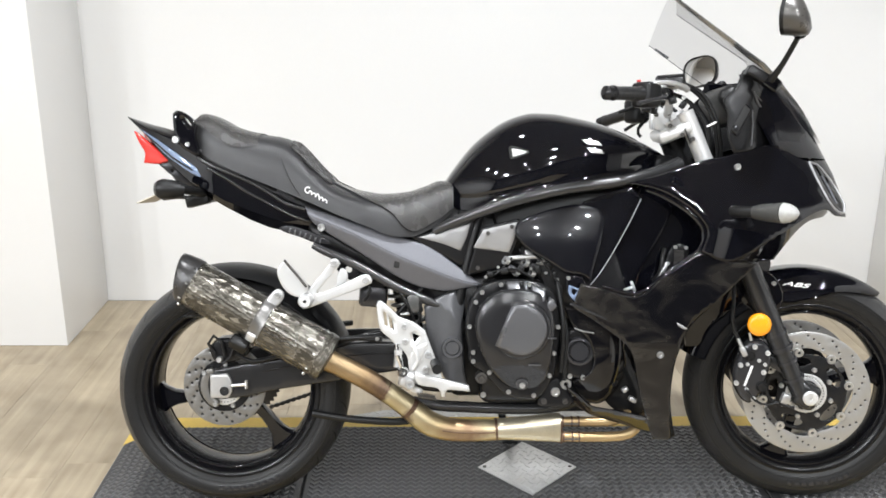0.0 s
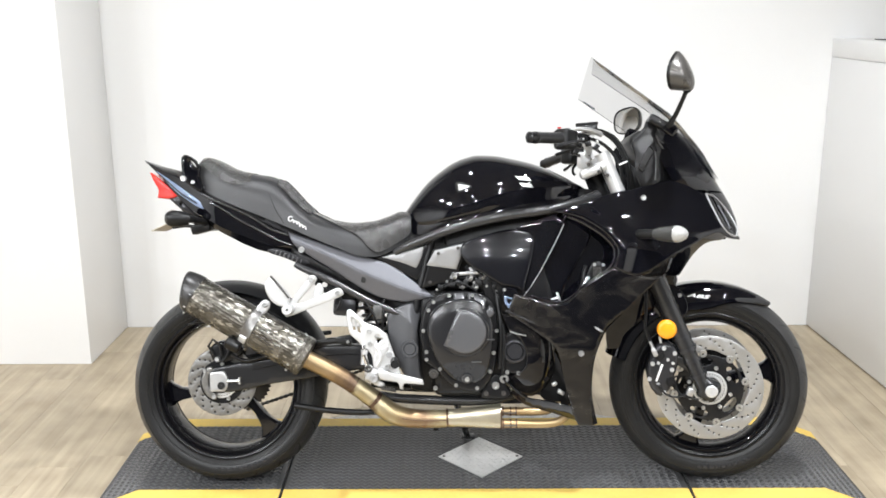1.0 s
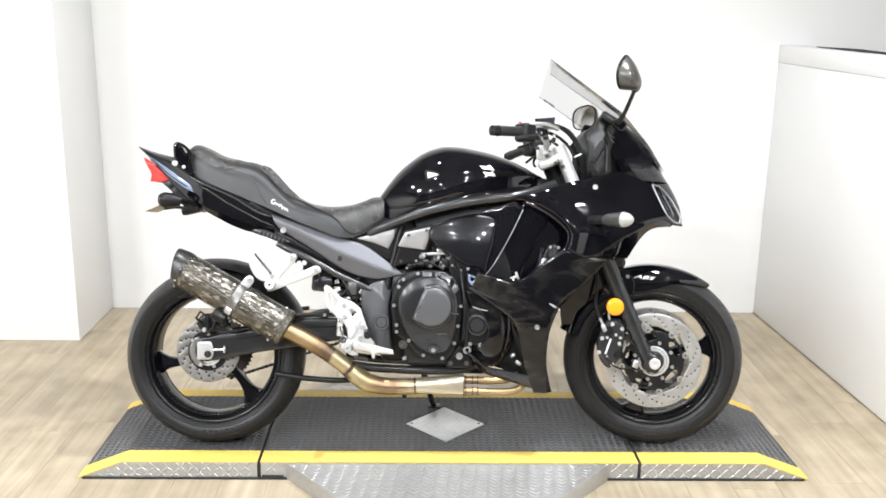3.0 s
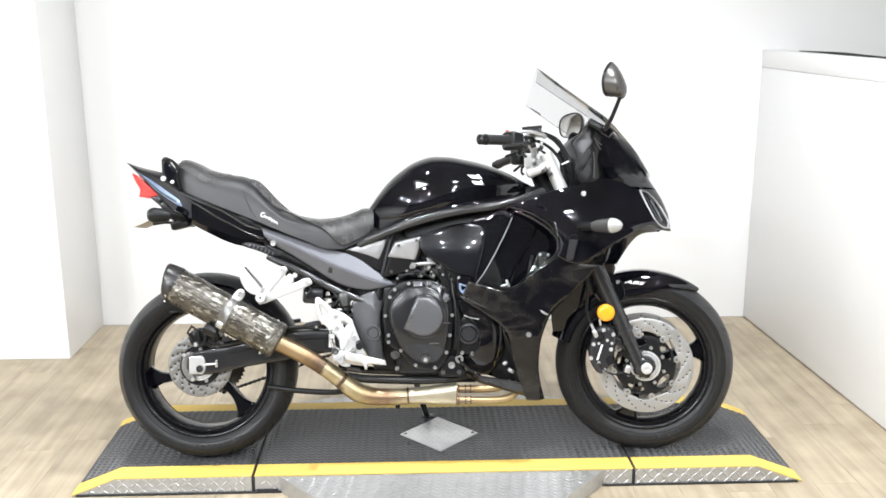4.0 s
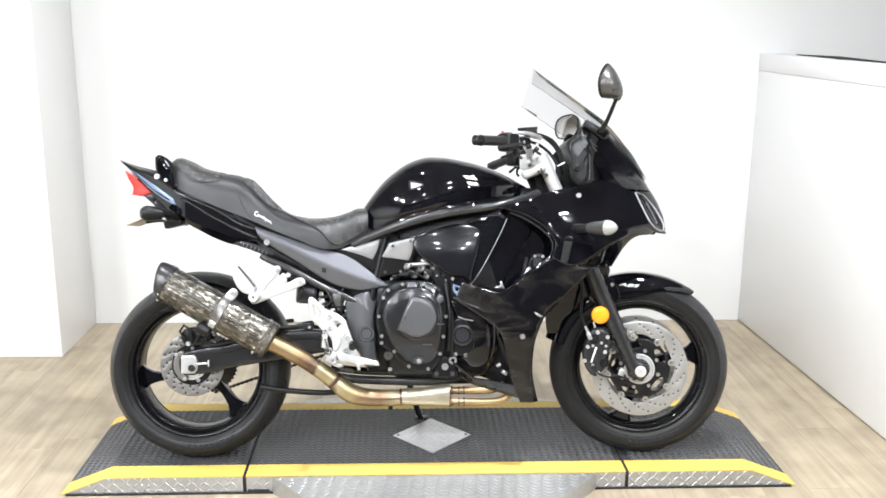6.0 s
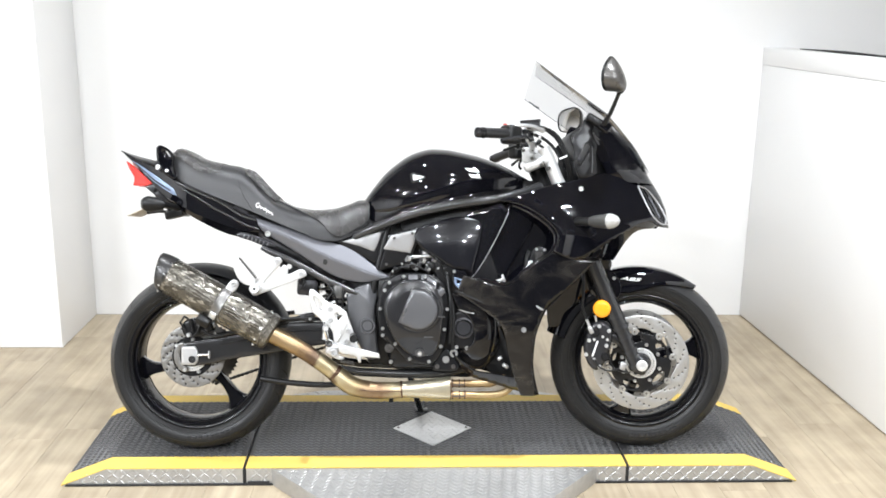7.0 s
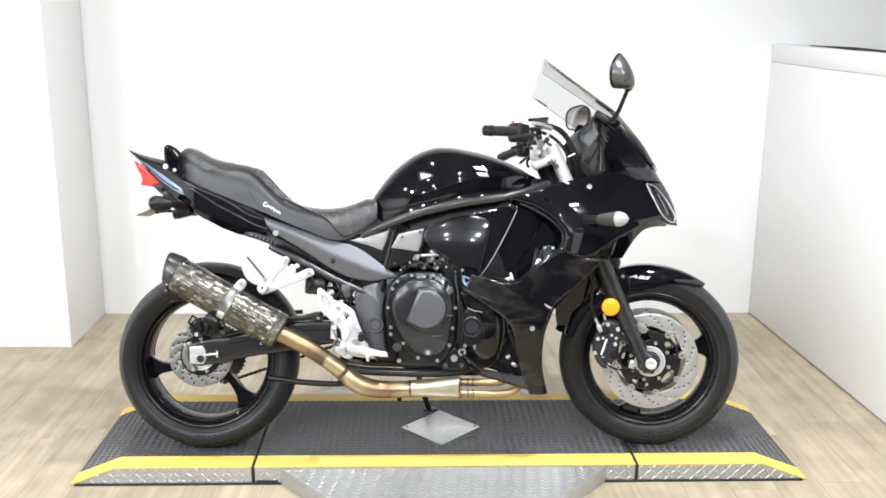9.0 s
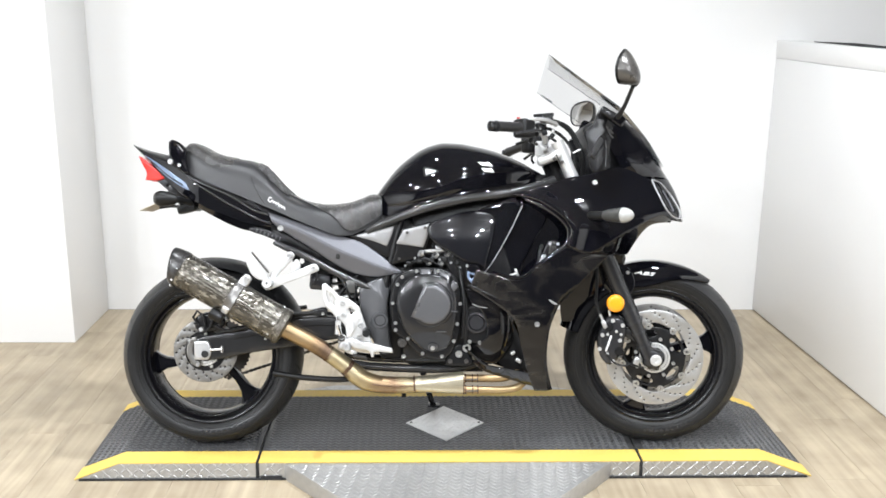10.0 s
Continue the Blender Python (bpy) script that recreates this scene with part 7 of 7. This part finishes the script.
rest = part("rider_footrest_plate", sheet([(-0.351, 0.528), (-0.341, 0.536), (-0.318, 0.518), (-0.296, 0.497), (-0.262, 0.484), (-0.233, 0.463, 1), (-0.221, 0.429), (-0.190, 0.343, 1), (-0.256, 0.352), (-0.271, 0.362), (-0.276, 0.395), (-0.286, 0.412), (-0.302, 0.424), (-0.319, 0.443), (-0.341, 0.464), (-0.348, 0.491)],
                                          flat(-0.182), 0.01, 0.003, 0.01, [[(-0.336, 0.512), (-0.328, 0.506), (-0.324, 0.474), (-0.332, 0.475)], [(-0.323, 0.501), (-0.314, 0.492), (-0.308, 0.463), (-0.318, 0.470)], [(-0.265, 0.458), (-0.247, 0.450), (-0.260, 0.432)]], line=0.008), ALU, bike, "bare aluminium rider footrest plate")
bolts([(-0.284, 0.473), (-0.282, 0.436)], -0.183, rest, 0.007, ALUDULL)
bolts([(-0.226, 0.403), (-0.231, 0.367)], -0.183, rest, 0.0085, ALUDULL)
part("heel_guard", sheet([(-0.262, 0.418, 1), (-0.236, 0.432), (-0.228, 0.425), (-0.258, 0.364, 1), (-0.268, 0.37), (-0.271, 0.395)], flat(-0.1855), 0.005, 0.002, 0.01), ALU, rest)
part("rib", tube([(-0.262, -0.186, 0.425), (-0.25, -0.19, 0.39), (-0.262, -0.187, 0.37)], 0.005, 8), ALU, rest)
part("brake_pedal", sheet([(-0.257, 0.364), (-0.239, 0.358), (-0.127, 0.330, 1), (-0.124, 0.315, 1), (-0.180, 0.319), (-0.184, 0.302), (-0.193, 0.302), (-0.202, 0.323), (-0.251, 0.334)], flat(-0.198), 0.014, 0.004, 0.01), ALU, bike, "bare aluminium brake pedal")
mc = part("rear_master_cylinder", tube([(-0.301, -0.178, 0.43), (-0.301, -0.178, 0.4), (-0.301, -0.178, 0.374)], [0.006, 0.008, 0.01], 12), ALUDULL, bike)
part("bolt", bolt_mesh(0.012, 0.01), ALUDULL, mc, at=pose(-0.27, -0.19, 0.333))
part("cylinder_block", block((-0.276, -0.178, 0.342), (0.042, 0.03, 0.045), 0.012, (0, 20, 0), 3), ALUDULL, mc)
part("link_joint", lathe([(0.0055, -0.008), (0.011, -0.008), (0.0135, -0.004), (0.0135, 0.006), (0.0055, 0.006)], 24, close=True), CHROME, mc, "bright link joint", at=pose(-0.287, -0.19, 0.363))
part("link_rod", tube([(-0.301, -0.185, 0.432), (-0.297, -0.187, 0.40), (-0.290, -0.188, 0.374)], [0.0065, 0.0075, 0.005], 12), CHROME, mc)
part("link_nut", lathe([(0.004, 0.0), (0.0095, 0.0), (0.0095, 0.012), (0.004, 0.012)], 6, "z", close=True), ALU, mc, at=pose(-0.2985, -0.187, 0.405))
part("link_plate", sheet([(-0.298, 0.352), (-0.28, 0.356), (-0.262, 0.33), (-0.24, 0.318), (-0.245, 0.308), (-0.272, 0.316), (-0.292, 0.333)], flat(-0.186), 0.008, 0.003, 0.008), ALU, mc)
part("pedal_spring", tube([(-0.252 + 0.045 * f, -0.185 + 0.006 * math.cos(f * 50), 0.306 - 0.008 * f + 0.006 * math.sin(f * 50)) for f in np.linspace(0, 1, 70)], 0.0018, 6, 0.05), CHAINM, mc)
part("reservoir_hose", tube([(-0.29, -0.15, 0.42), (-0.31, -0.13, 0.48), (-0.27, -0.12, 0.53), (-0.24, -0.12, 0.56)], 0.006, 10), DARKPL, mc)
part("reservoir", block((-0.262, -0.135, 0.525), (0.03, 0.03, 0.045), 0.006), SMOKE, mc)
part("rider_footpeg", tube([(-0.21, -0.19, 0.385), (-0.205, -0.27, 0.385)], 0.012, 12, curved=False), DARKPL, bike, "rubber rider footpeg")

# ---- handlebar and controls ----
for sd in (1, -1):
    def bp(x, y, z):
        return (x + 0.165 * y + (0.008 if sd < 0 else 0), -y * sd, z - (0.008 + 0.2 * max(0, y - 0.22) if sd < 0 else 0))
    bar = part("handlebar", tube([bp(0.375, 0.06, 0.985), bp(0.372, 0.1, 1.015), bp(0.34, 0.16, 1.035), bp(0.29, 0.22, 1.034), bp(0.18, 0.325, 1.03)], 0.011, 12), ALU, bike, "silver handlebar half")
    part("grip", tube([bp(0.268, 0.243, 1.034), bp(0.26, 0.25, 1.034), bp(0.2, 0.305, 1.031), bp(0.188, 0.317, 1.03)], [0.019, 0.0165, 0.016, 0.018], 16), RUBBER, bar, "black rubber grip")
    part("bar_end", tube([bp(0.186, 0.319, 1.03), bp(0.17, 0.334, 1.029), bp(0.165, 0.338, 1.029)], [0.016, 0.0165, 0.008], 16), ENGINE, bar, "black bar end weight")
    part("switch_housing", block(bp(0.287, 0.222, 1.033), (0.06, 0.052, 0.06 if sd > 0 else 0.068), 0.012, (0, 0, -45 * sd), 3), DARKPL, bar, "black switch housing")
    part("switch_button", block(bp(0.268, 0.226, 1.066), (0.011, 0.01, 0.005), 0.002), REDBTN if sd > 0 else DARKPL, bar)
    part("lever", tube([bp(0.335, 0.17, 1.04), bp(0.33, 0.225, 1.028), bp(0.28, 0.285, 1.016), bp(0.245, 0.325, 1.006)], [0.006, 0.006, 0.0048, 0.0055], 10), ENGINE2, bar, "hand lever")
    part("lever_bracket", block(bp(0.335, 0.165, 1.04), (0.05, 0.045, 0.03), 0.008, (0, 0, -40 * sd)), ENGINE, bar)
res = part("brake_reservoir", block((0.384, -0.16, 1.068), (0.062, 0.05, 0.026), 0.004, (0, -4, 0)), ENGINE, bike, "black brake fluid reservoir")
part("master_cylinder", tube([(0.325, -0.19, 1.040), (0.352, -0.182, 1.054), (0.385, -0.17, 1.059), (0.425, -0.15, 1.056)], [0.008, 0.010, 0.0095, 0.007], 14), ALUDULL, res, "silver brake master cylinder")
part("banjo_bolt", bolt_mesh(0.005, 0.008), CHAINM, res, at=pose(0.428, -0.156, 1.055))
part("perch_clamp", block((0.335, -0.2, 1.03), (0.03, 0.03, 0.045), 0.006, (0, 10, 40)), ENGINE, res)
part("reservoir_lid", block((0.384, -0.16, 1.082), (0.066, 0.054, 0.006), 0.002, (0, -4, 0)), DARKPL, res)
part("lever_blade", tube([(0.425, -0.165, 1.050), (0.40, -0.195, 1.060), (0.36, -0.225, 1.062), (0.325, -0.245, 1.056)], [0.0075, 0.007, 0.006, 0.005], 10), ALUDULL, res, "bright lever blade")
for x, y, z, r in ((0.352, -0.196, 1.045, 0.006), (0.372, -0.19, 1.035, 0.005), (0.40, -0.182, 1.045, 0.0055), (0.415, -0.176, 1.03, 0.005)):
    part("bolt", bolt_mesh(r, 0.006), BOLT, res, at=pose(x, y, z))
for x, z, w, h, a in ((0.36, 1.018, 0.022, 0.014, 20), (0.388, 1.022, 0.018, 0.016, -15), (0.412, 1.012, 0.014, 0.018, 35), (0.345, 1.0, 0.016, 0.02, 10)):
    part("switch_block", block((x, -0.19, z), (w, 0.02, h), 0.003, (0, a, 0)), ENGINE, res)
clamp = part("triple_clamp", block((0.405, 0, 0.955), (0.09, 0.26, 0.032), 0.012, (0, -23, 0), 3), ALU, bike, "silver upper triple clamp")
part("bar_riser", block((0.375, -0.06, 0.985), (0.04, 0.04, 0.05), 0.008), ALU, clamp)
part("bar_riser", block((0.375, 0.06, 0.985), (0.04, 0.04, 0.05), 0.008), ALU, clamp)
for y in (-0.104, 0.104):
    part("fork_cap", tube([Vector((0.405, y, 0.965)), Vector((0.395, y, 0.985))], 0.02, 6, curved=False), ALUDULL, clamp)
part("lower_clamp", block((0.49, 0, 0.76), (0.09, 0.27, 0.04), 0.01, (0, -23, 0)), FRAME_M, bike)
for bx, by, bz in ((0.39, -0.12, 0.972), (0.42, -0.128, 0.95), (0.36, -0.075, 1.0), (0.39, -0.075, 1.003), (0.445, -0.125, 0.94)):
    part("clamp_bolt", bolt_mesh(0.006, 0.007), CHAINM, clamp, at=pose(bx, by - 0.008, bz))
# dark block on the clamp's face, painted shade for its slot
part("clamp_slot", block((0.433, -0.128, 0.948), (0.003, 0.012, 0.04), 0.0005, (0, -23, 0)), DARKGAP, clamp)
part("ignition_switch", lathe([(0.0005, 0.03), (0.016, 0.03), (0.02, 0.02), (0.02, 0)], 20, "z"), ENGINE, clamp, at=pose(0.38, 0, 0.97))
part("clutch_lever", tube([(0.40, 0.2, 1.012), (0.384, 0.22, 0.994), (0.371, 0.225, 0.976), (0.371, 0.225, 0.962), (0.379, 0.225, 0.953)], [0.006, 0.0055, 0.0048, 0.0045, 0.005], 10), ENGINE, bike, "black clutch lever")
for pts, r in (([(0.35, -0.155, 1.058), (0.388, -0.135, 1.067), (0.429, -0.12, 1.057), (0.457, -0.12, 1.036), (0.485, -0.12, 0.984), (0.494, -0.118, 0.953), (0.502, -0.112, 0.913), (0.505, -0.1, 0.87)], 0.0055),
               ([(0.36, -0.14, 1.05), (0.40, -0.13, 1.061), (0.434, -0.12, 1.045), (0.458, -0.118, 1.02), (0.48, -0.118, 0.975), (0.488, -0.116, 0.94), (0.494, -0.11, 0.9), (0.496, -0.1, 0.86)], 0.0045),
               ([(0.36, -0.16, 1.04), (0.398, -0.13, 1.033), (0.435, -0.12, 1.008), (0.46, -0.12, 0.971), (0.472, -0.115, 0.928), (0.476, -0.1, 0.87)], 0.0055),
               ([(0.31, 0.2, 1.02), (0.40, 0.15, 1.045), (0.46, 0.1, 1.0), (0.485, 0.06, 0.9)], 0.005)):
    part("control_cable", tube(pts, r, 8), DARKPL, bike, "black control cable")
part("cable_clip", tube([(0.462, -0.125, 0.962), (0.49, -0.122, 0.975)], 0.0026, 8, curved=False), WHITE, bike)
part("cable_guide", sheet([(0.458, 0.93), (0.486, 0.935), (0.5, 0.89), (0.462, 0.88)], flat(-0.085), 0.03, 0.004, 0.014), DARKPL, bike)

# the bars and front wheel are turned a little to the right; the far end of the bar is lowered to fit the camera's view
STEER = radians(-9.5)
pivot = Vector((0.43, 0, 0.90))
turn_axis = RAKE
steer = Matrix.Translation(pivot) @ Matrix.Rotation(STEER, 4, turn_axis) @ Matrix.Translation(-pivot)
TURNING = {"front_wheel", "fork_leg", "brake_caliper", "front_axle", "wheel_sensor_lead", "reflector", "front_mudguard", "handlebar", "brake_reservoir", "triple_clamp", "lower_clamp"}
droop = Matrix.Translation((0, -0.2, 1.011)) @ Matrix.Rotation(radians(-3.5), 4, "X") @ Matrix.Translation((0, 0.2, -1.0))
for o in list(bike.children):
    kind = o.name.split(".")[0]
    if kind in TURNING or (kind == "brake_disc" and o.matrix_basis.translation.x > 0):
        o.matrix_basis = steer @ (droop if kind in ("handlebar", "brake_reservoir") else Matrix()) @ o.matrix_basis

# ---- floor planks ----
floor_ob = wall("floor", (LEFT, NEAR, FLOOR - 0.1), (RIGHT, BACK, FLOOR - 0.0045), DARKPL)
tagged(floor_ob, "light oak vinyl plank floor")
PW, PL = 0.152, 1.22
rng = random.Random(4)
first = None
EDGE = -3.25
for i in range(-21, 22):
    start = EDGE - rng.random() * PL
    for k in range(6):
        y0, y1 = max(EDGE, start + k * PL), min(start + (k + 1) * PL, BACK - 0.003)
        if y1 - y0 < 0.02:
            continue
        length = y1 - y0
        at = pose(i * PW, y0, FLOOR - 0.0045)
        if first is None or length < PL - 0.001:
            bmp = block((0, length / 2, 0.00225), (PW - 0.0008, length - 0.0008, 0.0045), 0.0002, segments=1)
            ob = part("plank", bmp, PLANK, floor_ob, at=at)
            if length >= PL - 0.001:
                first = ob
        else:
            again(first, at)
# the outer part of the floor
for x0, x1, y0, y1, m in ((LEFT, -21.5 * PW, EDGE, BACK, PLANK), (21.5 * PW, RIGHT, EDGE, BACK, PLANK), (LEFT, RIGHT, NEAR, EDGE, PLANK)):
    part("floor_field", block(((x0 + x1) / 2, (y0 + y1) / 2, FLOOR - 0.003), (x1 - x0 - 0.002, y1 - y0 - 0.002, 0.0028), 0), m, floor_ob)
